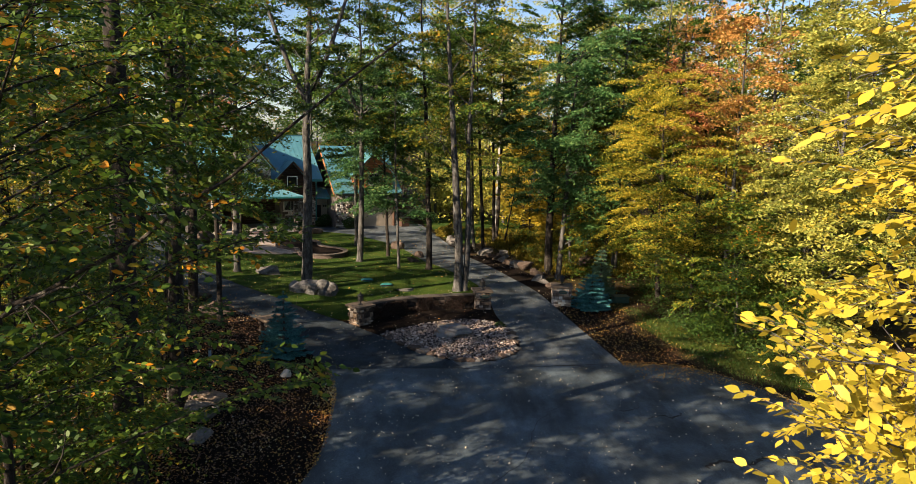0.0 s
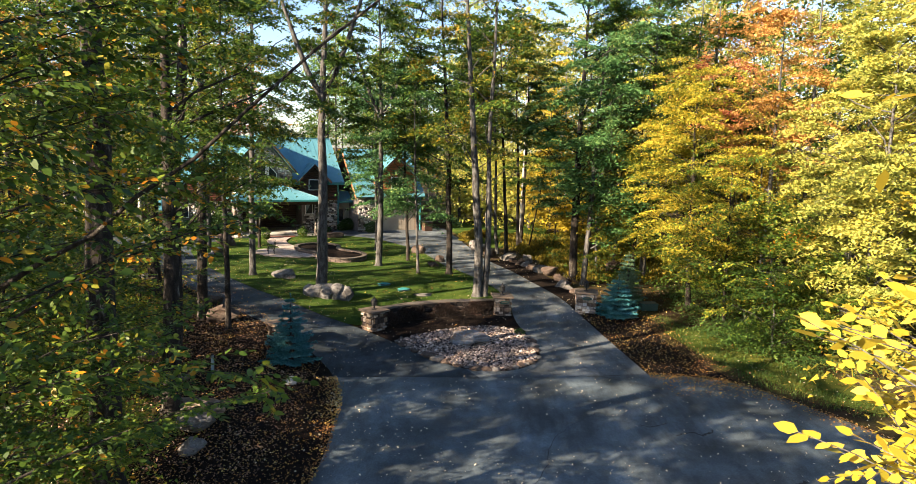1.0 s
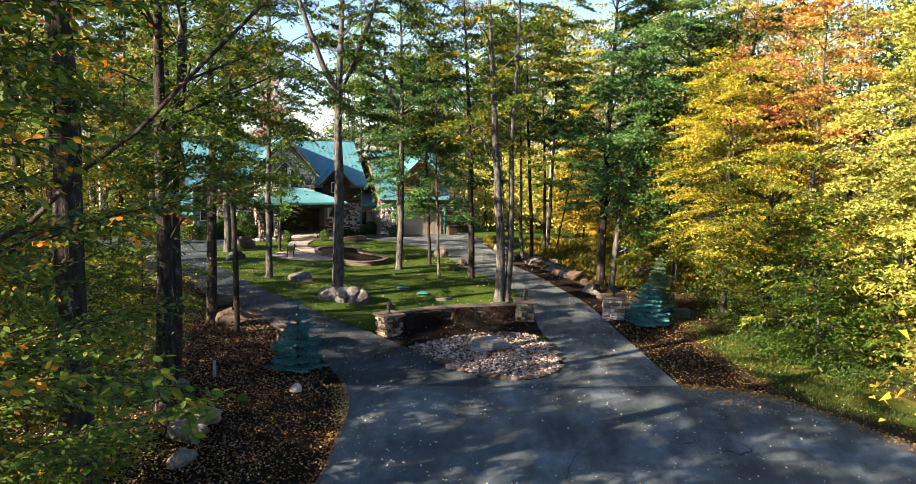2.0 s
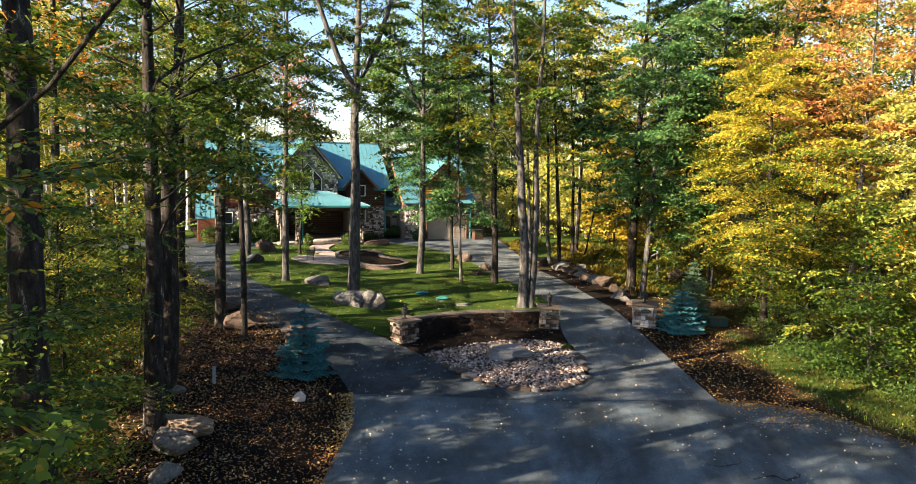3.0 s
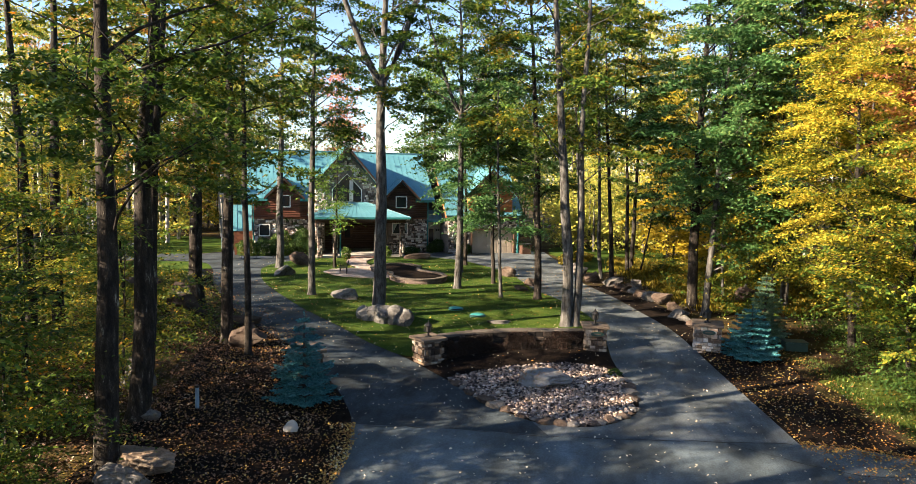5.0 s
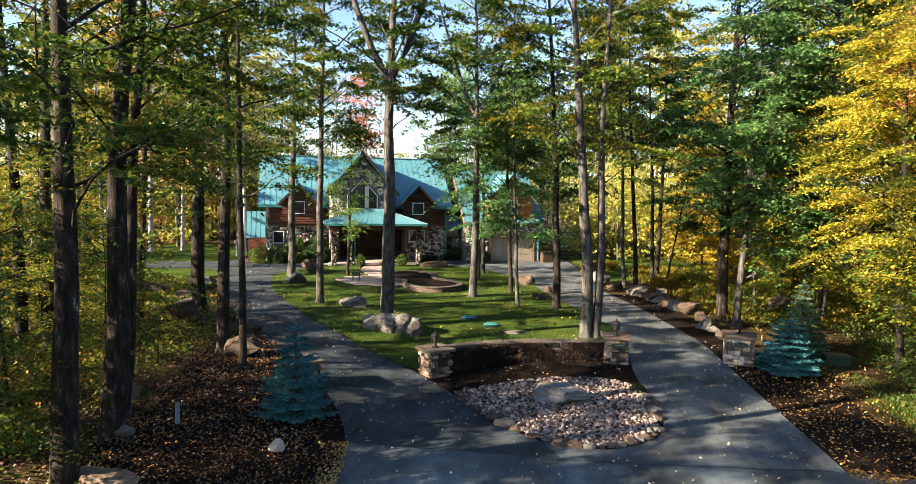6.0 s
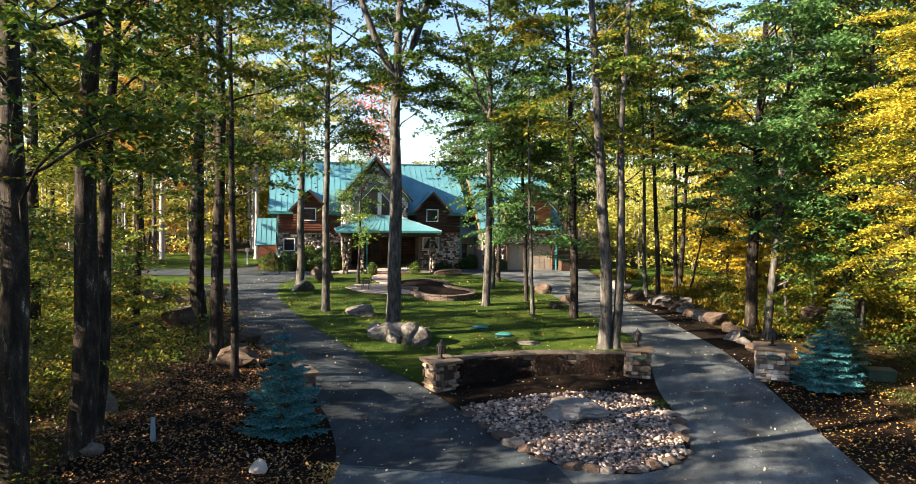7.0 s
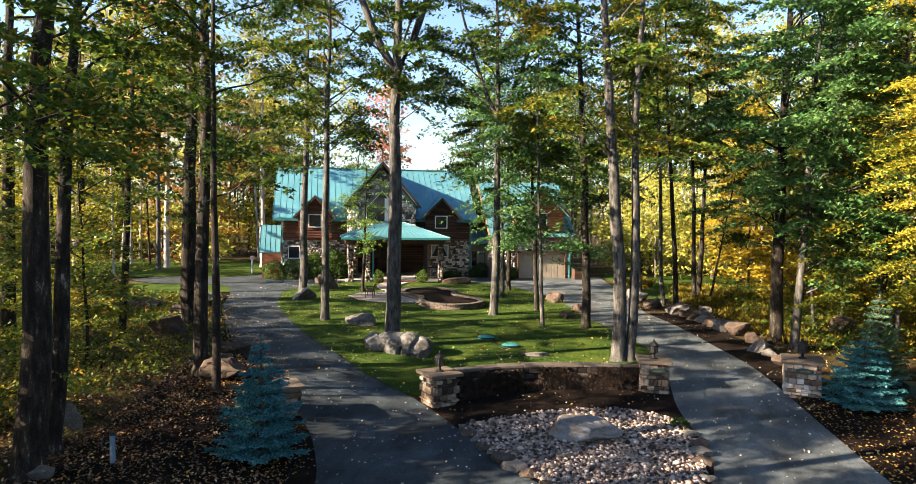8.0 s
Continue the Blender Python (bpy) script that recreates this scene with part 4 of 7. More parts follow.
def tree(x, y, height, r, lean=(0.0, 0.0), crown0=6.0, radius=3.5, sprays=60, per=110, leaf=0.2, leaves=LEAF_GREEN, bark=BARK, seed=0, profile="tall", fork=0.0,
         label="tall woodland tree with green leaves and grey bark", spread=1.0, trunk_top=0.9, group="woodland trees", outer=0.4, oval=False, arc=None, bough=None, thick=0.055, level=0.6, fans=(), fan_leaf=0.112):
    """Trunk, limbs that carry boughs, and layered sprays of leaves round each bough."""
    rng = np.random.default_rng(seed * 7919 + 13)
    z0 = ground_z(x, y) - 0.08
    t = thing("tree", label, "tree", (x, y, z0), 0, group)
    n = 12
    q = np.linspace(0, 1, n)
    wob = np.cumsum(rng.normal(0, 0.06, (n, 2)), 0) * (r * 2 + 0.25)
    wob -= wob[0]
    top = height * trunk_top
    pts = np.stack([lean[0] * q * top + wob[:, 0], lean[1] * q * top + wob[:, 1], q * top], 1)
    rad = r * (1 - 0.82 * q ** 1.1)
    pts = np.insert(pts, 1, pts[0] + np.array([0, 0, 0.35]), 0)
    rad = np.insert(rad, 1, r * 1.02)
    rad[0] = r * 1.45
    axis = lambda z: np.stack([np.interp(z, pts[:, 2], pts[:, k]) for k in range(3)], -1)
    chunks = [tube(pts, rad, 10)]
    if fork:
        p0 = axis(np.array([fork * height]))[0]
        for k in (-1, 1):
            side = np.array([k * 0.9 + rng.normal(0, 0.1), rng.normal(0, 0.5), 0])
            f = np.linspace(0, 1, 7)[:, None]
            run = p0 + side * (f ** 0.8) * height * 0.16 + np.array([0, 0, 1.0]) * f * height * 0.42
            chunks.append(tube(run, r * 0.55 * (1 - 0.8 * f[:, 0]), 7))
    v, f = join(chunks)
    raw_part("trunk", v, f, bark, t, smooth=True)
    m = max(6, sprays // 5)
    u = (np.arange(m) + rng.uniform(0, 1, m)) / m
    zc = crown0 + (height - crown0) * u
    R = radius * crown_profile(u, profile) * (outer + (1 - outer) * np.sqrt(rng.uniform(0, 1, m)))
    az = (np.arange(m) * 2.4 + rng.normal(0, 0.5, m)) if arc is None else rng.uniform(radians(arc[0]), radians(arc[1]), m)
    limbs, cs = [], []
    for i in range(m):
        out = np.array([math.cos(az[i]), math.sin(az[i]), 0.0])
        start = axis(np.clip(zc[i] - R[i] * rng.uniform(0.35, 0.8), crown0 * 0.6, top))
        end = axis(np.clip(zc[i], 0, top)) + out * R[i]
        end[2] = zc[i]
        f = np.linspace(0, 1, 6)[:, None]
        bend = np.cross(out, [0, 0, 1]) * rng.normal(0, 0.12) * R[i] + np.array([0, 0, rng.uniform(-0.05, 0.12) * R[i]])
        rr = min(0.014 + 0.009 * R[i], r * 0.4)
        limb = start + (end - start) * f + bend * np.sin(np.pi * f) + rng.normal(0, 0.03, (6, 3)) * R[i] * 0.5
        limbs.append(tube(limb, rr * (1 - 0.8 * f[:, 0]), 5))
        for j in range(max(2, sprays // m)):
            back = rng.uniform(0.25, 1.15)
            a2 = az[i] + rng.normal(0, 0.9)
            o2 = np.array([math.cos(a2), math.sin(a2), 0.0])
            base = start + (end - start) * min(back, 1.0)
            c0 = base + o2 * rng.uniform(0.2, 1.1) * spread + np.array([0, 0, rng.normal(0, 0.45) * spread])
            limbs.append(tube(np.stack([base, (base + c0) / 2 + [0, 0, 0.05], c0]), [rr * 0.35, rr * 0.22, 0.004], 3))
            L, Wd = rng.uniform(0.7, 1.35) * spread, rng.uniform(0.4, 0.8) * spread
            k = int(per * (1.0 if oval else 1.7) * rng.uniform(0.5, 1.5))
            p, w = rng.normal(0, 0.5, k) * L, rng.normal(0, 0.5, k) * Wd
            side = np.array([-o2[1], o2[0], 0])
            c = c0 + p[:, None] * o2 + w[:, None] * side
            c[:, 2] += rng.normal(0, thick * spread, k) + p * rng.normal(-0.24, 0.16) + w * rng.normal(0, 0.15) - 0.14 * (p ** 2 + w ** 2)
            cs.append(c)
    if bough:
        p0 = axis(np.array(bough[0]))
        f = np.linspace(0, 1, 9)[:, None]
        run = p0 + np.array([bough[1], bough[2], 0]) * f + np.array([0, 0, bough[3]]) * f ** 1.3 + rng.normal(0, 0.05, (9, 3))
        limbs.append(tube(run, bough[4] * (1 - 0.7 * f[:, 0]), 7))
    fan = []
    for tip, z in fans:
        tubes, v = beech_bough(rng, axis(np.array(z)), np.array(tip) - np.array([x, y, z0]), fan_leaf)
        limbs += tubes
        fan.append(v)
    v, f = join(limbs)
    tagged(raw_part("branchwork", v, f, bark, t), kind="stuff")
    v, f = leaf_quads(rng, np.concatenate(cs), leaf if oval else leaf * 0.86, level, oval=oval, small=not oval)
    raw_part("crown", v, f, leaves, t)
    if fan:
        v = np.concatenate(fan)
        tagged(raw_part("leaf_fan", v, np.arange(len(v)).reshape(-1, 6), leaves, t, "level sprays of oval leaves"), kind="stuff")
    return t


def fan_tips(seed, n, x, y, low, high, reach, turn):
    """Tips and starts of boughs that leave the trunk at x, y between the angles of turn."""
    rng = random.Random(seed)
    out = []
    for k in range(n):
        z = low + (high - low) * (k + rng.random()) / n
        a = radians(rng.uniform(*turn))
        L = rng.uniform(*reach)
        out.append(((x + L * math.cos(a), y + L * math.sin(a), z), z - L * rng.uniform(0.05, 0.3)))
    return out


OLIVE_L = "woodland tree turning from green to yellow"
# island lawn
tree(-8.3, 37.6, 21, 0.31, (0.008, 0.002), 9.5, 4.6, 84, 105, 0.2, LEAF_GREEN, BARK, 1, fork=0.5, label="large forked lawn tree with smooth grey trunk behind the boulder")
tree(-13.6, 42.0, 20, 0.20, (0.016, 0.005), 9, 3.8, 120, 100, 0.2, LEAF_GREEN, BARK, 2, label="slim straight lawn tree with grey bark")
tree(-6.6, 46.7, 20, 0.22, (-0.01, -0.005), 8, 3.9, 125, 110, 0.2, LEAF_GREEN, BARK, 3, fork=0.5, label="slim lawn tree with grey bark, forked high up")
tree(-3.7, 44.5, 14, 0.10, (-0.03, -0.01), 3.8, 2.5, 70, 110, 0.17, LEAF_MAPLE, BARK, 4, label="young lawn maple with layered green leaves")
tree(-4.9, 49.2, 14, 0.13, (-0.03, -0.01), 3.6, 2.7, 80, 110, 0.17, LEAF_MAPLE, BARK_DARK, 5, label="young dark-stemmed lawn tree with layered leaves")
tree(-1.7, 44.5, 20, 0.21, (-0.045, -0.012), 6.8, 3.6, 90, 105, 0.2, LEAF_GREEN, BARK_DARK, 6, label="dark-barked lawn tree beside the driveway")
tree(0.2, 38.5, 21, 0.26, (-0.06, -0.02), 7.0, 3.5, 62, 100, 0.19, LEAF_OLIVE, BARK, 7, label="tall twin-stemmed grey tree behind the wall")
tree(0.6, 38.6, 21, 0.19, (0.0, 0.0), 7.5, 3.5, 56, 100, 0.19, LEAF_GREEN, BARK, 8, label="tall twin-stemmed grey tree behind the wall")
tree(-20.3, 51.4, 21, 0.27, (0.006, 0.002), 11, 3, 44, 100, 0.22, LEAF_OLIVE, BARK, 9, label="lawn tree with sunlit brown bark")
tree(-16.85, 52.9, 9.0, 0.11, (0.03, 0.01), 3.2, 1.25, 40, 60, 0.15, LEAF_FRESH, BARK_DARK, 10, label="small bright green maple in front of the porch")
tree(-7.9, 53.7, 13, 0.14, (-0.03, -0.01), 4.2, 2.2, 40, 100, 0.2, LEAF_MAPLE, BARK, 11)
tree(-8.4, 57.5, 13, 0.15, (-0.02, -0.01), 4.2, 2.2, 40, 100, 0.2, LEAF_MAPLE, BARK_DARK, 12)
# along the drive and to the other side
tree(6.2, 44.4, 20, 0.27, (0.0, 0.0), 5.5, 5.0, 150, 110, 0.2, LEAF_MAPLE, BARK_DARK, 13, arc=(-150, 75), label="dark-barked roadside tree with deep green crown")
tree(6.6, 42.6, 15, 0.18, (0.04, 0.012), 3.5, 4.2, 130, 110, 0.19, LEAF_MAPLE, BARK, 14, arc=(-150, 80), label="leaning grey roadside tree with green leaves")
tree(0.0, 58.8, 18, 0.15, (-0.06, -0.02), 9.5, 3, 46, 90, 0.24, LEAF_OLIVE, BARK, 15, label=OLIVE_L)
tree(1.5, 54.4, 18, 0.14, (-0.06, -0.02), 9.5, 3, 46, 90, 0.24, LEAF_GREEN, BARK, 16)
tree(2.2, 54.0, 19, 0.16, (-0.05, -0.02), 9.5, 3, 46, 90, 0.24, LEAF_GREEN, BARK_DARK, 17)
tree(3.3, 58.1, 18, 0.15, (-0.05, -0.02), 9.5, 3, 46, 90, 0.24, LEAF_OLIVE, BARK_DARK, 18, label=OLIVE_L)
tree(3.6, 59.5, 19, 0.16, (0.0, 0.0), 9.5, 3, 46, 90, 0.24, LEAF_GREEN, BARK_DARK, 19)
tree(4.2, 57.6, 12, 0.07, (0.15, 0.05), 4, 2, 35, 80, 0.22, LEAF_GREEN, BARK_DARK, 20)
tree(8.3, 67.4, 20, 0.13, (-0.04, -0.01), 7, 3, 50, 90, 0.26, LEAF_YELLOW, BARK_PALE, 21, label="slim pale tree with yellow leaves")
tree(8.4, 49.1, 14, 0.09, (-0.03, -0.01), 4, 2.6, 60, 90, 0.2, LEAF_GREEN, BARK, 22)
tree(9.7, 49.7, 14, 0.09, (0.04, 0.01), 4, 2.6, 60, 90, 0.2, LEAF_GREEN, BARK, 23)
YEL_L = "spreading young tree with layered yellow leaves"
tree(11.5, 37.6, 13, 0.15, (-0.02, 0), 3.4, 4.3, 170, 180, 0.125, LEAF_YELLOW, BARK_DARK, 24, "cone", label=YEL_L, outer=0.35, thick=0.06, level=0.5)
tree(9.4, 42.0, 11, 0.12, (0.0, 0), 2.0, 3.2, 110, 140, 0.14, LEAF_OLIVE, BARK_DARK, 25, "round", label=OLIVE_L)
tree(16.5, 41, 16.5, 0.17, (0.0, 0), 7, 3.4, 80, 95, 0.2, LEAF_ORANGE, BARK, 26, label="maple with bright orange leaves")
tree(13.8, 44, 14.5, 0.14, (0.0, 0), 8, 2.6, 35, 105, 0.2, LEAF_RED, BARK, 27, label="maple turning red and orange")
tree(18.5, 33, 15, 0.17, (0.0, 0), 1.6, 4.8, 210, 150, 0.19, LEAF_LIME, BARK, 28, label="dense young tree with pale yellow-green leaves", outer=0.35)
tree(16.2, 29.5, 9, 0.11, (-0.02, 0), 1.2, 3.6, 130, 130, 0.18, LEAF_LIME, BARK, 29, "round", label="dense young tree with pale yellow-green leaves")
tree(22, 37, 18, 0.2, (0.0, 0), 3, 5, 150, 100, 0.22, LEAF_LIME, BARK, 30, label="dense young tree with pale yellow-green leaves")
tree(14.5, 34.5, 6.5, 0.08, (-0.05, 0), 1.0, 2.8, 80, 110, 0.15, LEAF_GREEN, BARK, 31, "round", label="low understory maple with green leaves")
tree(13.2, 30.8, 4.0, 0.05, (-0.06, 0), 0.7, 1.9, 45, 110, 0.13, LEAF_GREEN, BARK, 32, "round", label="low understory maple with green leaves")
tree(12.4, 34.6, 8.5, 0.09, (-0.02, 0), 2.2, 2.6, 60, 120, 0.13, LEAF_TURNING, BARK_DARK, 86, "round", label="young beech with drooping green and yellow boughs", fans=fan_tips(11, 34, 12.4, 34.6, 1.2, 6.4, (2.4, 3.9), (130, 330)), fan_leaf=0.13)
tree(15.2, 30.6, 6.5, 0.08, (-0.02, 0), 1.6, 2.2, 50, 110, 0.13, LEAF_BEECH, BARK_DARK, 87, "round", label="young beech with drooping green and yellow boughs", fans=fan_tips(12, 18, 15.2, 30.6, 0.8, 4.6, (2.0, 3.0), (130, 330)), fan_leaf=0.13)
tree(10.8, 45.5, 20, 0.2, (0.0, 0), 6, 5, 130, 100, 0.22, LEAF_GREEN, BARK, 33)
tree(16, 50, 21, 0.2, (0.0, 0), 5, 4.6, 100, 100, 0.25, LEAF_GREEN, BARK, 34)
tree(24, 46, 21, 0.2, (0.0, 0), 5, 4.6, 90, 100, 0.25, LEAF_LIME, BARK, 35, label=OLIVE_L)
tree(9, 56, 11, 0.1, (0.0, 0), 1.0, 3.6, 110, 90, 0.22, LEAF_GOLD, BARK, 36, "round", label="sunlit understory tree with golden leaves")
tree(13, 60, 12, 0.1, (0.0, 0), 1.0, 4.0, 110, 90, 0.24, LEAF_GOLD, BARK, 37, "round", label="sunlit understory tree with golden leaves")
tree(7, 64, 10, 0.1, (0.0, 0), 1.0, 3.4, 100, 90, 0.24, LEAF_GOLD, BARK, 38, "round", label="sunlit understory tree with golden leaves")
# woods on the near side
tree(-12.3, 31.5, 20, 0.24, (0.0, 0.0), 8, 3.4, 56, 110, 0.17, LEAF_GREEN, BARK_DARK, 40, label="dark-barked woodland tree beside the driveway")
tree(-17.3, 37.2, 21, 0.34, (0.015, 0.005), 9, 3.4, 30, 100, 0.19, LEAF_GREEN, BARK_DARK, 41, label="stout woodland tree with sunlit base")
tree(-10.5, 29.9, 17, 0.13, (-0.01, 0.0), 6.5, 3.0, 56, 100, 0.16, LEAF_GREEN, BARK_DARK, 42, label="thin dark tree at the edge of the mulch")
tree(-8.75, 20.75, 17, 0.27, (-0.01, 0.0), 7, 4.4, 80, 120, 0.15, LEAF_GREEN, BARK_DARK, 39, label="straight woodland tree with sunlit rough bark", arc=(-80, 75), outer=0.3)
tree(-10.0, 23.45, 17, 0.30, (0.06, 0.02), 7, 3.8, 64, 110, 0.15, LEAF_GREEN, BARK_DARK, 43, label="leaning woodland tree with lichen-spotted dark bark")
tree(-10.7, 24.6, 15, 0.19, (0.05, 0.02), 6, 2.8, 45, 110, 0.15, LEAF_OLIVE, BARK_DARK, 44, label=OLIVE_L)
tree(-16.6, 31.2, 9, 0.06, (-0.03, -0.01), 2.2, 2.2, 60, 90, 0.15, LEAF_OLIVE, BARK_DARK, 45, label="thin sapling with yellowing leaves")
tree(-18.5, 30.0, 20, 0.23, (0.0, 0.0), 9, 3.4, 18, 100, 0.19, LEAF_GREEN, BARK_DARK, 46)
tree(-19.9, 30.1, 20, 0.22, (-0.04, -0.01), 9, 3.4, 16, 100, 0.19, LEAF_GREEN, BARK_DARK, 47)
tree(-27.5, 41.2, 15.5, 0.2, (0.02, 0.0), 5.5, 3.8, 40, 90, 0.22, LEAF_TURNING, BARK_DARK, 48, label=OLIVE_L)
tree(-18.7, 34.9, 18, 0.15, (0.05, 0.01), 6, 3, 22, 90, 0.19, LEAF_GREEN, BARK_DARK, 49)
tree(-39.9, 62.0, 22, 0.26, (0.0, 0.0), 12, 3.6, 50, 90, 0.25, LEAF_GREEN, BARK_PALE, 50, label="pale grey tree trunk at the far lawn")
tree(-48.3, 66.7, 22, 0.17, (0.0, 0.0), 12, 3.6, 50, 90, 0.25, LEAF_GREEN, BARK_PALE, 51, label="pale grey tree trunk at the far lawn")
tree(-40.3, 76.9, 22, 0.26, (0.0, 0.0), 12, 3.6, 50, 90, 0.25, LEAF_OLIVE, BARK_PALE, 52, label="pale grey tree trunk at the far lawn")
tree(-31, 44.5, 15, 0.22, (0.0, 0.0), 5.5, 3.6, 26, 90, 0.22, LEAF_GREEN, BARK_DARK, 53, label="dark-barked tree on the rough lawn")
tree(-36.5, 47.5, 16, 0.2, (0.02, 0.0), 6, 3.8, 40, 90, 0.24, LEAF_TURNING, BARK_DARK, 54, label=OLIVE_L)
tree(-39, 60, 25, 0.2, (0.0, 0.0), 8, 5.0, 120, 90, 0.26, LEAF_ORANGE, BARK, 55, label="tall sunlit maple turning pale orange beyond the lawn")
tree(-49, 61, 24, 0.2, (0.0, 0.0), 6, 5.0, 90, 90, 0.28, LEAF_LIME, BARK_PALE, 56, label="tall sunlit pale yellow-green tree beyond the lawn")
tree(-33, 66, 22, 0.2, (0.0, 0.0), 7, 4.6, 80, 90, 0.26, LEAF_LIME, BARK_PALE, 57, label="tall sunlit pale yellow-green tree beyond the lawn")
SAP_L = "understory sapling with layered green and yellow leaves"
k = 60
for sx, sy, sh, rr, m in ((-13.5, 20.5, 8.5, 3.0, LEAF_BEECH), (-15.5, 25.5, 9, 3.2, LEAF_TURNING), (-19, 26.5, 7.5, 3.2, LEAF_YELLOW), (-22, 33, 10, 3.4, LEAF_TURNING), (-25, 36.5, 9, 3.2, LEAF_YELLOW),
                          (-11.5, 17.5, 7, 2.8, LEAF_BEECH), (-17, 20, 7.5, 3.2, LEAF_BEECH), (-9.6, 14.5, 6.5, 2.6, LEAF_BEECH), (-24, 28, 9, 3.6, LEAF_OLIVE), (-30, 36, 12, 3.8, LEAF_OLIVE)):
    near = sx > -17.5
    tree(sx, sy, sh, 0.06, (0.0, 0.0), 0.8, rr, 25 if near else 60, 150, 0.125, m, BARK_DARK, k, "round", label=SAP_L, outer=0.3, thick=0.045, level=0.38,
         fans=fan_tips(k, 13, sx, sy, 1.2, sh * 0.95, (rr * 0.7, rr * 1.15), (-110, 110)) if near else ())
    k += 1


# close branches on both sides of the camera's way in
tree(-5.7, 8.3, 12, 0.09, (0.0, 0.0), 0.8, 2.2, 45, 60, 0.11, LEAF_BEECH, BARK_DARK, 80, "round", label="young beech with layered green and yellow leaves", outer=0.3, oval=True,
     fans=fan_tips(5, 30, -5.7, 8.3, 5.2, 11.3, (2.6, 4.4), (-95, 40)) + fan_tips(9, 6, -5.7, 8.3, 5.6, 6.8, (4.0, 4.8), (-85, -55)))
tree(-8.2, 12.0, 11, 0.09, (0.0, 0.0), 1.2, 2.4, 40, 60, 0.11, LEAF_BEECH, BARK_DARK, 81, "round", label="young beech with yellowing leaves and a bare rising bough", outer=0.3, oval=True, bough=(5.6, 7.4, -1.7, 4.6, 0.05),
     fans=fan_tips(6, 34, -8.2, 12.0, 2.6, 10.4, (2.4, 4.2), (-100, 50)))
GOLD_TIPS = [((2.08, 3.95, 7.2), 6.6), ((2.22, 4.2, 6.7), 6.0), ((2.25, 3.9, 6.2), 5.6), ((2.6, 4.8, 7.1), 6.6), ((3.0, 5.5, 6.5), 5.8), ((2.15, 2.95, 8.9), 8.0), ((2.3, 3.1, 9.3), 8.4), ((2.6, 3.7, 8.4), 7.6), ((2.8, 4.0, 7.8), 7.0)]
tree(5.0, 4.7, 12.5, 0.10, (0.0, 0.0), 2.6, 1.7, 60, 60, 0.1, LEAF_GOLD, BARK, 82, "cone", label="young beech with bright golden yellow leaves", outer=0.4, oval=True,
     fans=GOLD_TIPS + fan_tips(7, 40, 5.0, 4.7, 3.6, 10.5, (1.5, 2.3), (80, 255)))
tree(9.2, 9.6, 12.5, 0.12, (0.0, 0.0), 2.0, 3.0, 130, 120, 0.12, LEAF_GOLD, BARK, 85, "round", label="young beech with golden yellow leaves", outer=0.35)
tree(13.5, 13, 14, 0.12, (0.0, 0.0), 2.0, 4.2, 110, 90, 0.15, LEAF_LIME, BARK, 83, "round", label="young beech with pale yellow-green leaves", outer=0.35)
tree(-7.5, 15.2, 20, 0.36, (0.01, 0.0), 8.5, 3.0, 60, 100, 0.14, LEAF_BEECH, BARK_DARK, 84, label="stout rough-barked tree with pale lichen spots")
k = 120
for sx, sy, sh, rr in ((-6.9, 11.4, 4.5, 1.9), (-9.0, 15.8, 4.2, 2.2), (-10.3, 18.6, 4.0, 2.0), (-12.6, 22.6, 4.5, 2.2), (-10.9, 20.2, 6.0, 2.6), (-12.2, 25.6, 5.5, 2.4)):
    tree(sx, sy, sh, 0.04, (0.0, 0.0), 0.4, rr, 20, 130, 0.1, LEAF_TURNING if k % 2 else LEAF_BEECH, BARK_DARK, k, "round", label="low beech sapling with green and yellow leaves", outer=0.3,
         fans=fan_tips(k, 8, sx, sy, 0.7, sh, (rr * 0.7, rr * 1.1), (-110, 110)))
    k += 1
# unseen trees added behind the camera to shade the forecourt, stones and lawn
k = 90
for sx, sy, sh in ((-14, 2, 19), (-20, -7, 21), (-9, -9, 17), (-15, -18, 20), (0, -20, 17), (-18, 7, 14), (-28, 9, 19), (-36, 9, 21), (-22, 14, 18), (-31, 24, 17), (-37, 33, 18), (-23, 1, 19), (-28, 2, 20)):
    tree(sx, sy, sh, 0.22, (0.0, 0.0), 7, 3.9, 50, 55, 0.36, LEAF_GREEN, BARK, k, label="unseen tall tree added behind the forecourt to cast shade", spread=1.2)
    k += 1


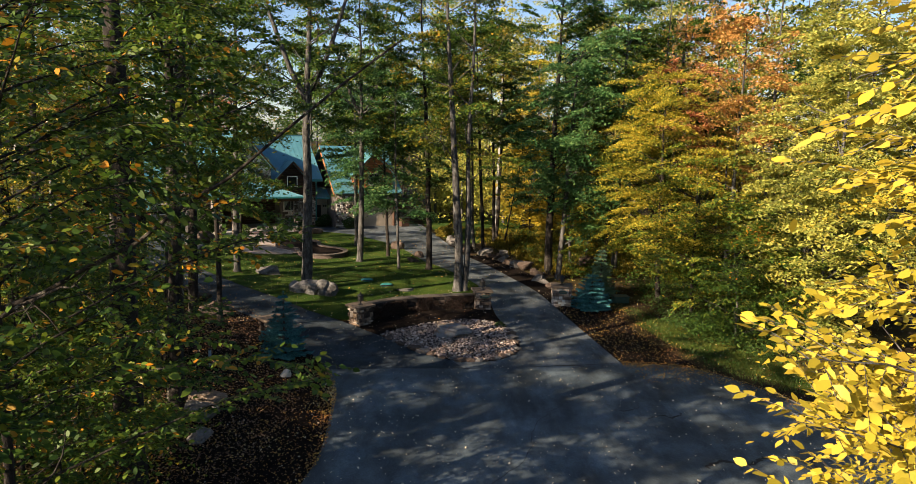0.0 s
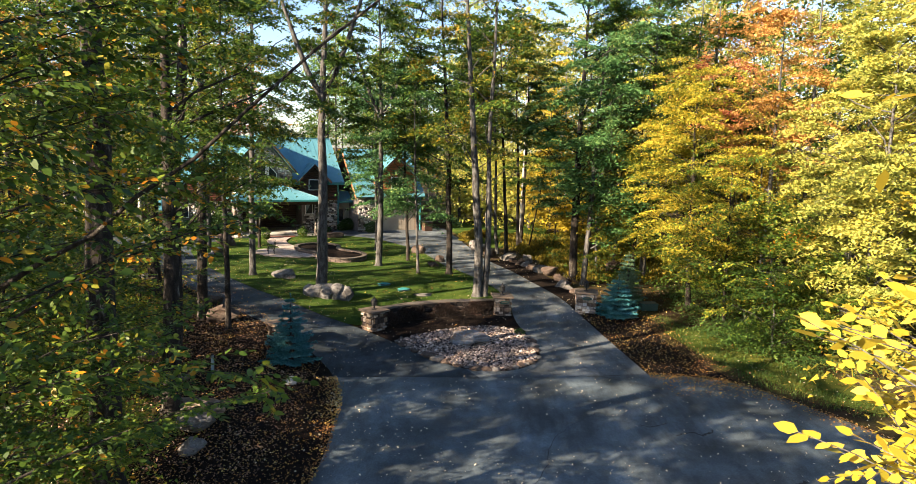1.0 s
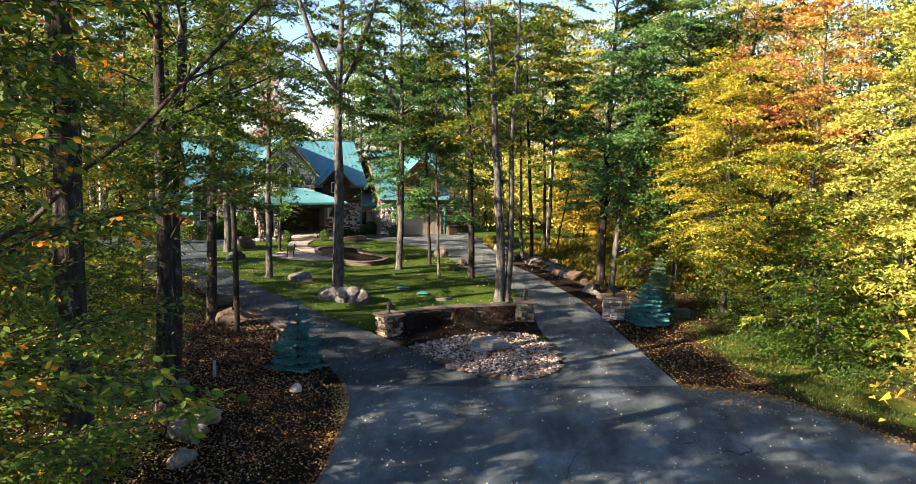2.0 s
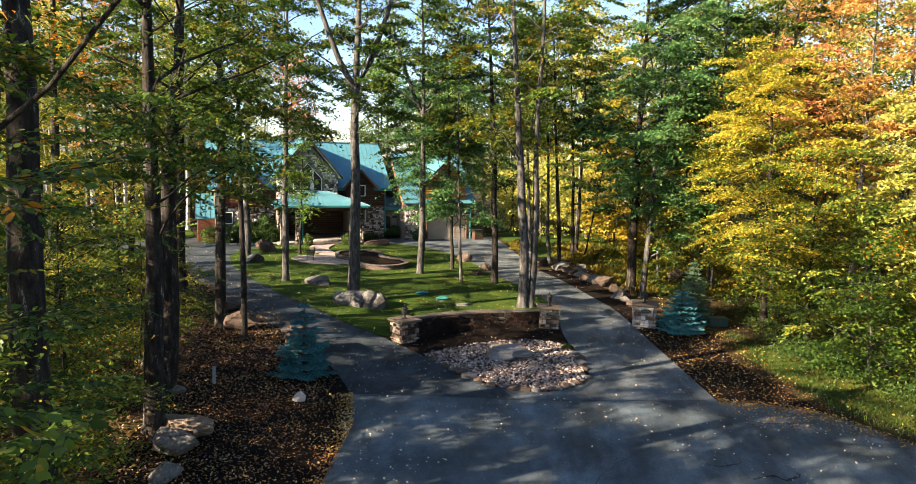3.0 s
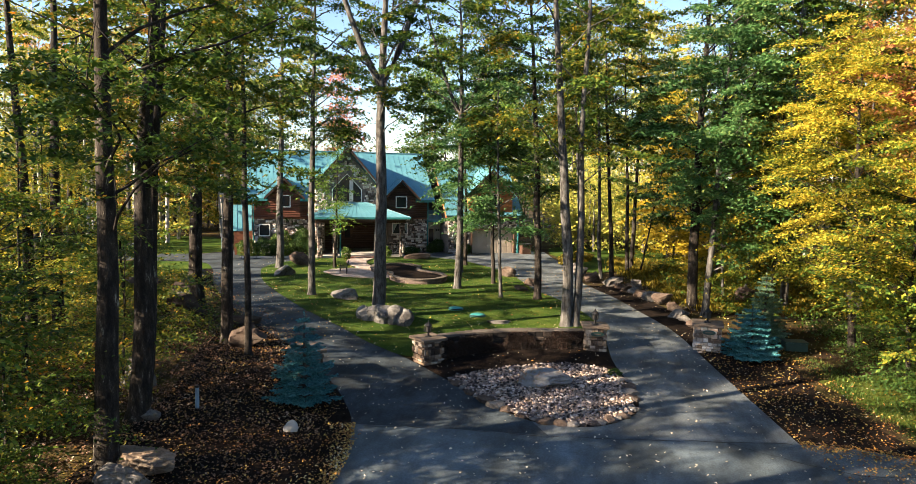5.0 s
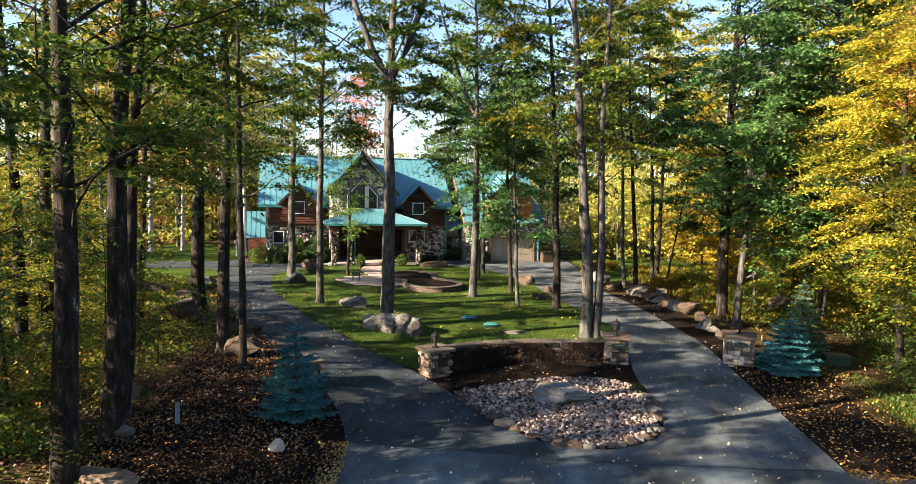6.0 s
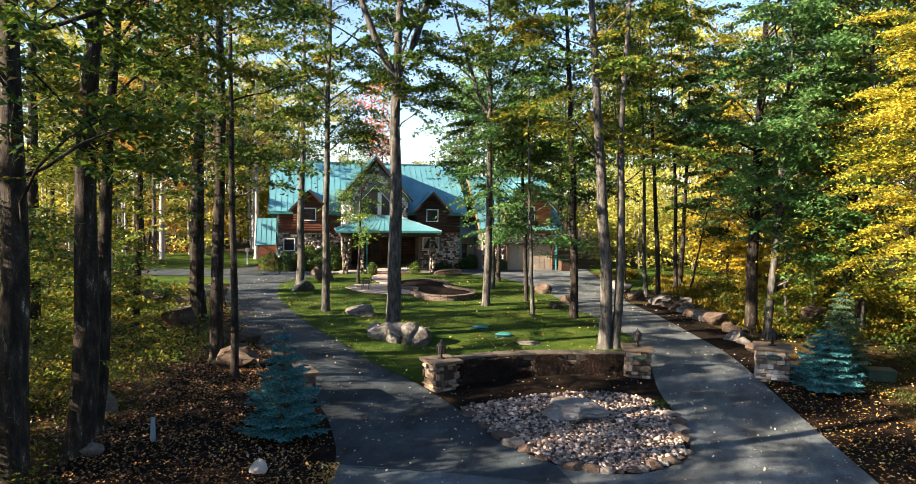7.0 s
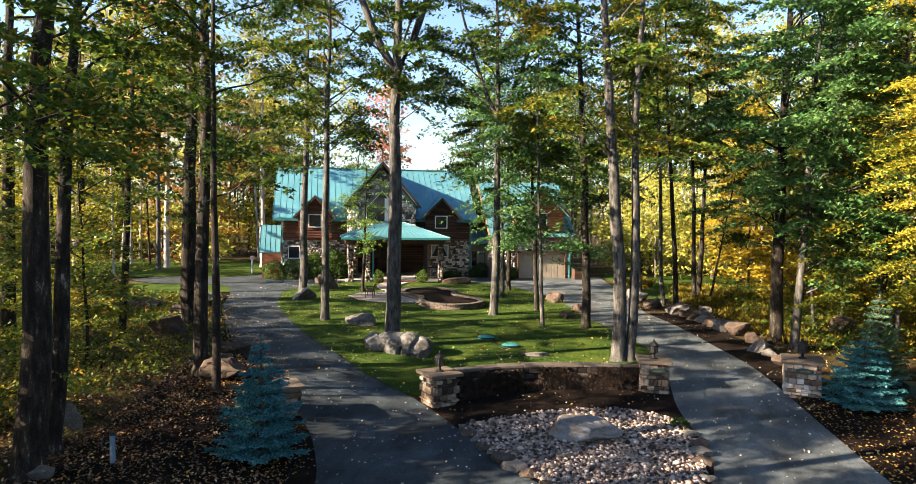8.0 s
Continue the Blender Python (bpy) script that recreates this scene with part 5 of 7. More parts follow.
# ---- far woods ----
def woods(label, spots, leaves, bark, seed, low, high, per=900, leaf=0.45, base=0.25):
    rng = np.random.default_rng(seed)
    w = thing("woods", label, "woods", kind="stuff")
    trunks, cs = [], []
    for x, y, h0 in spots:
        h = h0 * rng.uniform(0.8, 1.15)
        g = ground_z(x, y) - 0.1
        ln = rng.normal(0, 0.03, 2)
        f = np.linspace(0, 1, 5)[:, None]
        trunks.append(tube(np.array([x, y, g]) + np.hstack([f * h * ln[0], f * h * ln[1], f * h * 0.9]), rng.uniform(0.10, 0.2) * (1 - 0.8 * f[:, 0]), 5))
        c0 = h * rng.uniform(low, high) if rng.uniform() > base else 0.6
        nb = 22
        ub = rng.uniform(0, 1, nb)
        az = rng.uniform(0, 2 * np.pi, nb)
        R = rng.uniform(1.5, 3.8) * (0.35 + 0.65 * np.sin(np.pi * np.clip(ub * 0.85 + 0.12, 0, 1))) * np.sqrt(rng.uniform(0.1, 1, nb))
        bc = np.stack([x + np.cos(az) * R, y + np.sin(az) * R, g + c0 + (h - c0) * ub], 1)
        idx = rng.integers(0, nb, int(per * 1.7))
        cs.append(bc[idx] + rng.normal(0, 1, (len(idx), 3)) * np.array([0.75, 0.75, 0.26]))
    v, f = join(trunks)
    raw_part("trunks", v, f, bark, w)
    v, f = leaf_quads(rng, np.concatenate(cs), leaf * 0.78, 0.8, small=True)
    raw_part("foliage", v, f, leaves, w)
    return w


def scatter(n, x0, x1, y0, y1, h, seed, keep=None):
    rng = random.Random(seed)
    out = []
    while len(out) < n:
        x, y = rng.uniform(x0, x1), rng.uniform(y0, y1)
        if keep is None or keep(x, y):
            out.append((x, y, h * rng.uniform(0.8, 1.1)))
    return out


gap = lambda x, y: not 0.30 < (1.9 - x) / (y - 13.7) < 0.41
woods("far woodland behind the house, green and yellow-green", scatter(38, -75, 42, 80, 115, 23, 1, gap), LEAF_GREEN, BARK, 1, 0.3, 0.5)
woods("far woodland behind the house turning yellow", scatter(30, -75, 42, 78, 115, 22, 2, gap), LEAF_LIME, BARK, 2, 0.2, 0.45)
woods("tall green woodland behind the garage wing", scatter(26, -24, 6, 78, 108, 24, 23, gap), LEAF_FRESH, BARK, 23, 0.25, 0.45)
woods("low distant trees in the gap behind the roof", scatter(22, -62, -8, 95, 130, 10.5, 3), LEAF_OLIVE, BARK, 3, 0.1, 0.3)
woods("orange and red maples far behind the lawn", scatter(6, -48, -30, 78, 92, 17, 4), LEAF_RED, BARK, 4, 0.4, 0.6)
woods("woodland beyond the side lawn", scatter(16, -78, -43, 38, 88, 13, 5), LEAF_GREEN, BARK_DARK, 5, 0.35, 0.55)
woods("tall pale yellow woodland beyond the side lawn", scatter(24, -72, -38, 55, 92, 23, 15), LEAF_LIME, BARK_PALE, 15, 0.4, 0.6)
woods("orange treetops beyond the side lawn", scatter(8, -64, -40, 62, 84, 23, 16), LEAF_ORANGE, BARK, 16, 0.5, 0.65)
woods("yellow understory beyond the side lawn", scatter(44, -72, -40, 36, 86, 8, 6, lambda x, y: x < -46 or y > 66 or y < 46), LEAF_YELLOW, BARK_DARK, 6, 0.1, 0.2, 700)
woods("green and yellow woods on the near side", scatter(3, -66, -50, 8, 38, 19, 7), LEAF_GREEN, BARK_DARK, 7, 0.4, 0.6, 900, 0.32)
woods("yellow-leaved saplings on the near side", scatter(16, -48, -21, 14, 42, 7, 8), LEAF_OLIVE, BARK_DARK, 8, 0.1, 0.2, 900, 0.25)
woods("golden woods beyond the driveway", scatter(30, 4, 40, 62, 88, 15, 9), LEAF_GOLD, BARK, 9, 0.05, 0.25, 1000, 0.4, 0.5)
woods("yellow understory behind the garage court", scatter(14, -4, 12, 70, 84, 9, 19), LEAF_LIME, BARK, 19, 0.05, 0.2, 900, 0.36, 0.6)
woods("tall pale green woods beyond the driveway", scatter(30, 2, 45, 66, 110, 25, 10), LEAF_LIME, BARK_PALE, 10, 0.4, 0.55)
woods("mixed green woods beside the driveway", scatter(22, 12, 42, 44, 64, 20, 11), LEAF_GREEN, BARK, 11, 0.25, 0.5, 1000, 0.36)
woods("pale yellow-green woods at the forecourt", scatter(22, 22, 48, 10, 46, 19, 12), LEAF_LIME, BARK, 12, 0.05, 0.3, 1200, 0.3)
woods("orange-leaved woods beside the driveway", scatter(5, 15, 30, 46, 56, 19, 13), LEAF_ORANGE, BARK, 13, 0.4, 0.6, 1000, 0.34)


# ---- rocks ----
def rock_bm(seed, sx, sy, sz, jag=0.35, flat=0.0, cuts=3, rough=1.0):
    """A broken boulder: split planes with worn edges, bedding ledges and a pitted skin."""
    rng = random.Random(seed * 17 + 3)
    bm = bmesh.new()
    bmesh.ops.create_icosphere(bm, subdivisions=cuts, radius=1.0)
    planes = []
    for _ in range(14):
        d = Vector((rng.gauss(0, 1), rng.gauss(0, 1), rng.gauss(0, 0.8))).normalized()
        planes.append((d, 0.92 - jag * rng.uniform(0.35, 1.25)))
    if flat:
        planes.append((Vector((rng.uniform(-0.08, 0.08), rng.uniform(-0.08, 0.08), 1)).normalized(), flat))
    off = Vector((seed * 3.7, seed * 1.3, seed * 2.1))
    bed = Vector((rng.uniform(-0.3, 0.3), rng.uniform(-0.3, 0.3), 1)).normalized()
    for v in bm.verts:
        p = v.co.copy()
        for d, k in planes:
            over = p.dot(d) - k
            if over > 0:
                p -= d * over
        n = p.normalized()
        h = p.dot(bed) * 4.2 + 0.5 * noise.noise(p * 2 + off)
        ledge = (h - math.floor(h)) ** 3
        p += n * rough * (0.09 * noise.noise(p * 1.7 + off) + 0.05 * noise.noise(p * 5 + off) + 0.045 * noise.noise(p * 13 + off) - 0.06 * ledge)
        v.co = (p.x * sx, p.y * sy, p.z * sz)
    bmesh.ops.recalc_face_normals(bm, faces=bm.faces)
    return bm


def boulder(x, y, w, d, h, seed, label, material=ROCK, rz=0.0, group="boulders", jag=0.45, flat=0.0, sink=0.35, lumps=(), cuts=3):
    """One rock, or, with lumps (offset, size), one split by cracks into pieces that lie close together."""
    me = bpy.data.meshes.new("boulder")
    bm = rock_bm(seed, w / 2, d / 2, h * 0.62, jag, flat, cuts) if not lumps else bmesh.new()
    for k, (off, size) in enumerate(lumps):
        piece = rock_bm(seed + 7 * k, w * 0.2 * size, d / 2 * size, h * 0.6 * size, 0.16, 0.0, 4, 0.45)
        piece.transform(Matrix.Translation((off, 0.04 * (k % 2), (size - 0.95) * h * 0.6)) @ Matrix.Rotation(0.35, 4, 'Y') @ Matrix.Rotation(0.3, 4, 'Z'))
        lump = bpy.data.meshes.new("lump")
        piece.to_mesh(lump)
        piece.free()
        bm.from_mesh(lump)
        bpy.data.meshes.remove(lump)
    bm.to_mesh(me)
    bm.free()
    me.materials.append(material)
    co = np.array([v.co[:] for v in me.vertices])
    span = co.max(0) - co.min(0)
    co = (co - (co.max(0) + co.min(0)) / 2) * (np.array([w, d, h * 1.25]) / span)
    me.vertices.foreach_set("co", co.astype(np.float32).ravel())
    me.update()
    ob = new("boulder", me)
    ob.matrix_basis = pose(x, y, ground_z(x, y) + h * (0.5 - sink * 0.5), 0, 0, rz)
    return tagged(ob, label, "boulder", group)


boulder(-7.75, 36.9, 2.8, 1.3, 0.84, 1, "long pale grey boulder with deep dark cracks on the lawn", ROCK_PALE, -4, jag=0.3, lumps=((-0.95, 0.9), (-0.5, 1.0), (-0.02, 1.02), (0.5, 0.97), (0.92, 0.86)))
boulder(-11.5, 41.4, 1.6, 1.0, 0.6, 2, "low grey-brown boulder on the lawn", ROCK, 10)
boulder(0.0, 30.6, 1.7, 1.1, 0.6, 3, "smooth flat-topped grey boulder on the river stones", SLAB, -15, jag=0.42, flat=0.22, sink=0.3, cuts=4)
boulder(-18.3, 48.2, 1.5, 1.0, 0.8, 4, "pale jagged boulder at the lawn edge", ROCK_PALE, 30, jag=0.5)
boulder(-19.6, 53.3, 1.7, 1.2, 1.1, 5, "warm grey boulder by the lawn tree", ROCK_WARM, 10)
boulder(-16.6, 35.4, 1.7, 1.2, 1.1, 6, "dark tan boulder under the trees", ROCK_DARK, 20)
boulder(-23.0, 40.9, 2.2, 1.2, 0.8, 7, "reddish flat boulder at the rough lawn", ROCK_DARK, 5)
boulder(-11.2, 31.1, 1.5, 0.9, 0.9, 8, "dark brown squared boulder beside the driveway", ROCK_DARK, 15)
boulder(-13.0, 34.0, 1.5, 0.8, 0.55, 9, "low brown boulder beside the driveway", ROCK_DARK, 40)
boulder(-20.2, 40.0, 1.3, 0.9, 0.7, 10, "rusty boulder in the rock row", ROCK_DARK, 60)
boulder(-18.7, 38.4, 1.1, 0.8, 0.6, 11, "grey boulder in the rock row", ROCK, 20)
boulder(-21.3, 42.6, 1.2, 0.8, 0.6, 12, "grey boulder in the rock row", ROCK, 70)
boulder(-22.3, 44.6, 1.0, 0.8, 0.6, 13, "grey boulder in the rock row", ROCK, 10)
boulder(-23.2, 46.3, 0.9, 0.7, 0.5, 14, "grey boulder in the rock row", ROCK, 50)
boulder(-11.9, 25.9, 1.0, 0.8, 0.95, 15, "grey upright boulder among leaves", ROCK, 0)
boulder(-9.6, 23.4, 0.5, 0.4, 0.3, 16, "small pale stone among leaves", ROCK, 0)
boulder(-7.95, 20.9, 1.6, 0.7, 0.5, 17, "flat tan boulder in the mulch", ROCK_TAN, 8, jag=0.45, flat=0.4, cuts=4)
boulder(-7.7, 19.8, 1.5, 0.9, 0.7, 18, "rounded blue-grey boulder in the mulch", ROCK, -10, jag=0.5, cuts=4)
boulder(-7.2, 18.7, 0.8, 0.6, 0.4, 36, "small grey boulder in the mulch", ROCK, 40)
boulder(-6.2, 24.5, 0.42, 0.3, 0.34, 19, "small pale squared stone in the mulch", CONCRETE, 20, jag=0.2)
boulder(4.8, 45.5, 1.15, 0.8, 0.62, 20, "large grey-brown boulder in the rock row beside the driveway", ROCK_WARM, 15)
boulder(3.8, 47.4, 0.9, 0.65, 0.46, 21, "brown boulder in the rock row", ROCK_WARM, 30)
boulder(3.1, 49.2, 1.2, 0.8, 0.55, 22, "brown boulder in the rock row", ROCK_WARM, 80)
boulder(2.3, 51.0, 1.2, 0.8, 0.6, 23, "grey boulder in the rock row", ROCK, 10)
boulder(3.7, 50.6, 0.9, 0.7, 0.6, 24, "pale boulder in the rock row", ROCK, 45)
boulder(5.5, 42.6, 1.1, 0.6, 0.3, 25, "flat pale stone in the rock row", ROCK, 25)
boulder(5.2, 41.6, 0.9, 0.7, 0.5, 26, "grey boulder in the rock row", ROCK, 0)
boulder(1.0, 53.0, 1.2, 0.8, 0.7, 27, "reddish boulder in the rock row", ROCK_WARM, 15)
boulder(0.0, 55.6, 1.2, 0.9, 0.7, 28, "grey boulder in the rock row", ROCK, 25)
boulder(-0.3, 57.6, 1.0, 0.8, 0.6, 29, "grey boulder in the rock row", ROCK, 65)
boulder(-4.5, 52.7, 1.1, 0.8, 0.75, 30, "rusty orange boulder on the lawn", ROCK_WARM, 5)
boulder(-2.9, 47.2, 0.9, 0.6, 0.4, 31, "small dark boulder at the tree foot", ROCK_WARM, 5)
boulder(-2.8, 38.2, 1.1, 0.5, 0.2, 32, "flat pale stone sunk in the lawn", ROCK, 0)
boulder(-12.9, 60.2, 2.2, 1.0, 0.55, 33, "low tan boulder near the planter", ROCK_WARM, 25)
boulder(-2.6, 49.2, 0.8, 0.6, 0.55, 34, "small dark boulder at the lawn edge", ROCK_WARM, 25)
boulder(9.2, 47.5, 1.5, 1.1, 0.9, 35, "brown mossy boulder in the woods", ROCK_WARM, 25)
for i, (bx, by, bs) in enumerate(((5.35, 43.7, 0.7), (4.35, 46.5, 0.75), (5.75, 39.7, 0.6), (3.4, 48.4, 0.6), (2.7, 50.1, 0.55), (5.55, 41.0, 0.5))):
    boulder(bx, by, bs * 1.3, bs, bs * 0.7, 90 + i, "small grey stone in the rock row" if i % 2 else "small rusty stone in the rock row", ROCK if i % 2 else ROCK_WARM, 35 * i, cuts=2)


# ---- gate pillars and curved wall ----
def block_mesh(seed):
    """A dressed stone about one unit in size, with worn edges and uneven faces."""
    rng = random.Random(seed)
    bm = bmesh.new()
    box(bm, -0.5, 0.5, -0.5, 0.5, -0.5, 0.5)
    bmesh.ops.bevel(bm, geom=bm.edges[:], offset=0.07, segments=1, affect='EDGES')
    for v in bm.verts:
        v.co += Vector([rng.uniform(-0.04, 0.04) for _ in range(3)])
    me = bpy.data.meshes.new("stone")
    bm.to_mesh(me)
    bm.free()
    return me


def block_set(material):
    out = []
    for k in range(5):
        me = block_mesh(k)
        me.materials.append(material)
        out.append(me)
    return out


def put_stone(me, parent, x, y, z, w, d, h, rz=0.0, name="stone"):
    ob = new(name, me)
    ob.parent = parent
    ob.matrix_basis = pose(x, y, z, 0, 0, rz) @ Matrix.Diagonal((w, d, h, 1))
    return ob


LEDGE = block_set(STONE)
STAINED_SHADED = block_set(STONE_STAINED_SHADED)
LEDGE_PALE = block_set(STONE_PALE)
COPE = block_set(COPING)


def lantern(x, y, z):
    t = thing("lantern", "black iron post lantern with frosted panes on the pillar", "lantern", (x, y, z), 20, "pillar lanterns")
    t.scale = (1.7, 1.7, 1.2)
    bm = bmesh.new()
    cone(bm, 0.085, 0.06, 0, 0.03)
    cone(bm, 0.03, 0.022, 0.03, 0.12)
    cone(bm, 0.03, 0.075, 0.12, 0.155, seg=6)
    part("base", bm, IRON, t)
    for k in range(6):
        a = k * math.pi / 3
        bm = bmesh.new()
        cone(bm, 0.008, 0.008, 0.155, 0.36, 0.078 * math.cos(a), 0.078 * math.sin(a), 5)
        part("cage_bar", bm, IRON, t)
    bm = bmesh.new()
    cone(bm, 0.062, 0.068, 0.156, 0.355, seg=6)
    part("glass", bm, LAMP_GLASS, t, "frosted glass")
    bm = bmesh.new()
    cone(bm, 0.105, 0.03, 0.356, 0.44, seg=6)
    cone(bm, 0.03, 0.012, 0.44, 0.47, seg=6)
    cone(bm, 0.016, 0.004, 0.47, 0.52, seg=6)
    part("roof", bm, IRON, t)
    return t


def pillar(x, y, w, h, rz, seed, label, plaque=False, lamp=True, stones=None):
    rng = random.Random(seed)
    z0 = ground_z(x, y) - 0.1
    t = thing("gate_pillar", label, "pillar", (x, y, z0), rz, "gate pillars")
    hh = h + 0.1 - 0.1
    part("core", boxes((-w / 2 + 0.07, w / 2 - 0.07, -w / 2 + 0.07, w / 2 - 0.07, 0, hh)), MORTAR, t, "grey mortar core")
    z = 0.0
    row = 0
    while z < hh - 0.04:
        sh = min(rng.uniform(0.07, 0.23), hh - z)
        if hh - z - sh < 0.06:
            sh = hh - z
        for side in range(4):
            a = side * 90
            s = -w / 2 if (row + side) % 2 else -w / 2 + 0.12
            end = w / 2 - 0.12 if (row + side) % 2 else w / 2
            while s < end - 0.02:
                sw = rng.uniform(0.12, 0.30)
                if end - s - sw < 0.14:
                    sw = end - s
                q = Matrix.Rotation(radians(a), 3, 'Z') @ Vector(((2 * s + sw) / 2, -w / 2 + 0.06 - rng.uniform(0, 0.02), 0))
                put_stone(rng.choice(stones or LEDGE), t, q.x, q.y, z + sh / 2, sw - 0.014, 0.15, sh - 0.014, a + rng.uniform(-1.5, 1.5))
                s += sw
        z += sh
        row += 1
    cw = w + 0.2
    bm = boxes((-cw / 2, cw / 2, -cw / 2, cw / 2, hh, hh + 0.1), bevel=0.02)
    part("cap", bm, CAPSTONE, t, "thick tan cap slab")
    if plaque:
        bm = bmesh.new()
        bmesh.ops.create_cone(bm, cap_ends=True, segments=20, radius1=0.25, radius2=0.25, depth=0.03)
        bmesh.ops.scale(bm, vec=(1, 0.36, 1), verts=bm.verts)
        bmesh.ops.rotate(bm, cent=(0, 0, 0), matrix=Matrix.Rotation(radians(90), 3, 'X'), verts=bm.verts)
        bmesh.ops.translate(bm, vec=(0.05, -w / 2 - 0.06, hh - 0.2), verts=bm.verts)
        pl = part("plaque", bm, PLAQUE, t, "dark green oval plaque")
        part("bars", boxes((-0.09, 0.19, -w / 2 - 0.08, -w / 2 - 0.072, hh - 0.215, hh - 0.18)), CAPSTONE, pl)
    if lamp:
        lantern(x, y, z0 + hh + 0.1)
    return t


pillar(-4.53, 32.4, 0.86, 0.98, 47, 1, "squat stone gate pillar at the end of the curved wall")
pillar(1.5, 35.5, 0.84, 1.02, 8, 2, "stone gate pillar at the curved wall beside the drive", plaque=True)
pillar(5.9, 36.6, 1.0, 1.07, -6, 3, "pale stone gate pillar with a green plaque beside a spruce", plaque=True, stones=LEDGE_PALE)
pillar(-8.0, 29.35, 0.86, 0.76, 45, 4, "stone gate pillar half hidden by the blue spruce", lamp=False)

WALL_LINE = flow([(-4.15, 32.85), (-2.9, 34.0), (-1.0, 34.95), (1.1, 35.45)], 8)


def curved_wall():
    t = thing("retaining_wall", "water-stained curved stone retaining wall, darkened for shade, with thin coping", "wall")
    rng = random.Random(11)
    pts = [Vector((*p, 0)) for p in WALL_LINE]
    acc = [0.0]
    for a, b in zip(pts, pts[1:]):
        acc.append(acc[-1] + (b - a).length)
    total = acc[-1]

    def at(s):
        s = min(max(s, 0), total - 1e-4)
        i = max(k for k in range(len(acc)) if acc[k] <= s)
        i = min(i, len(pts) - 2)
        f = (s - acc[i]) / (acc[i + 1] - acc[i])
        d = (pts[i + 1] - pts[i]).normalized()
        return pts[i].lerp(pts[i + 1], f), d

    top, z = 0.42, -0.6
    bm = bmesh.new()
    rings = []
    for k in range(31):
        p, d = at(total * k / 30)
        no = Vector((d.y, -d.x, 0))
        rings.append([bm.verts.new((p + no * o).to_tuple()[:2] + (zz,)) for o, zz in ((0.1, z), (0.1, top), (-0.22, top), (-0.22, z))])
    for a, b in zip(rings, rings[1:]):
        for k in range(3):
            bm.faces.new((a[k], b[k], b[k + 1], a[k + 1]))
    bmesh.ops.recalc_face_normals(bm, faces=bm.faces)
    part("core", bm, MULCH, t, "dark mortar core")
    while z < top - 0.03:
        h = rng.uniform(0.09, 0.17)
        if top - z - h < 0.09:
            h = top - z
        s = rng.uniform(-0.2, 0)
        while s < total - 0.02:
            w = min(rng.uniform(0.22, 0.55), total - s)
            a0 = max(s, 0)
            p, d = at((a0 + s + w) / 2)
            no = Vector((d.y, -d.x, 0))
            q = p + no * (0.10 + rng.uniform(0, 0.025))
            put_stone(rng.choice(STAINED_SHADED), t, q.x, q.y, z + h / 2, s + w - a0 - 0.012, 0.14, h - 0.012, math.degrees(math.atan2(d.y, d.x)))
            s += w
        z += h
    s = 0.0
    while s < total - 0.05:
        w = min(rng.uniform(0.5, 0.8), total - s)
        p, d = at(s + w / 2)
        ob = put_stone(COPE[0], t, p.x + d.y * -0.05, p.y + d.x * 0.05, top + 0.03, w - 0.01, 0.46, 0.065, math.degrees(math.atan2(d.y, d.x)), "coping_stone")
        s += w


curved_wall()


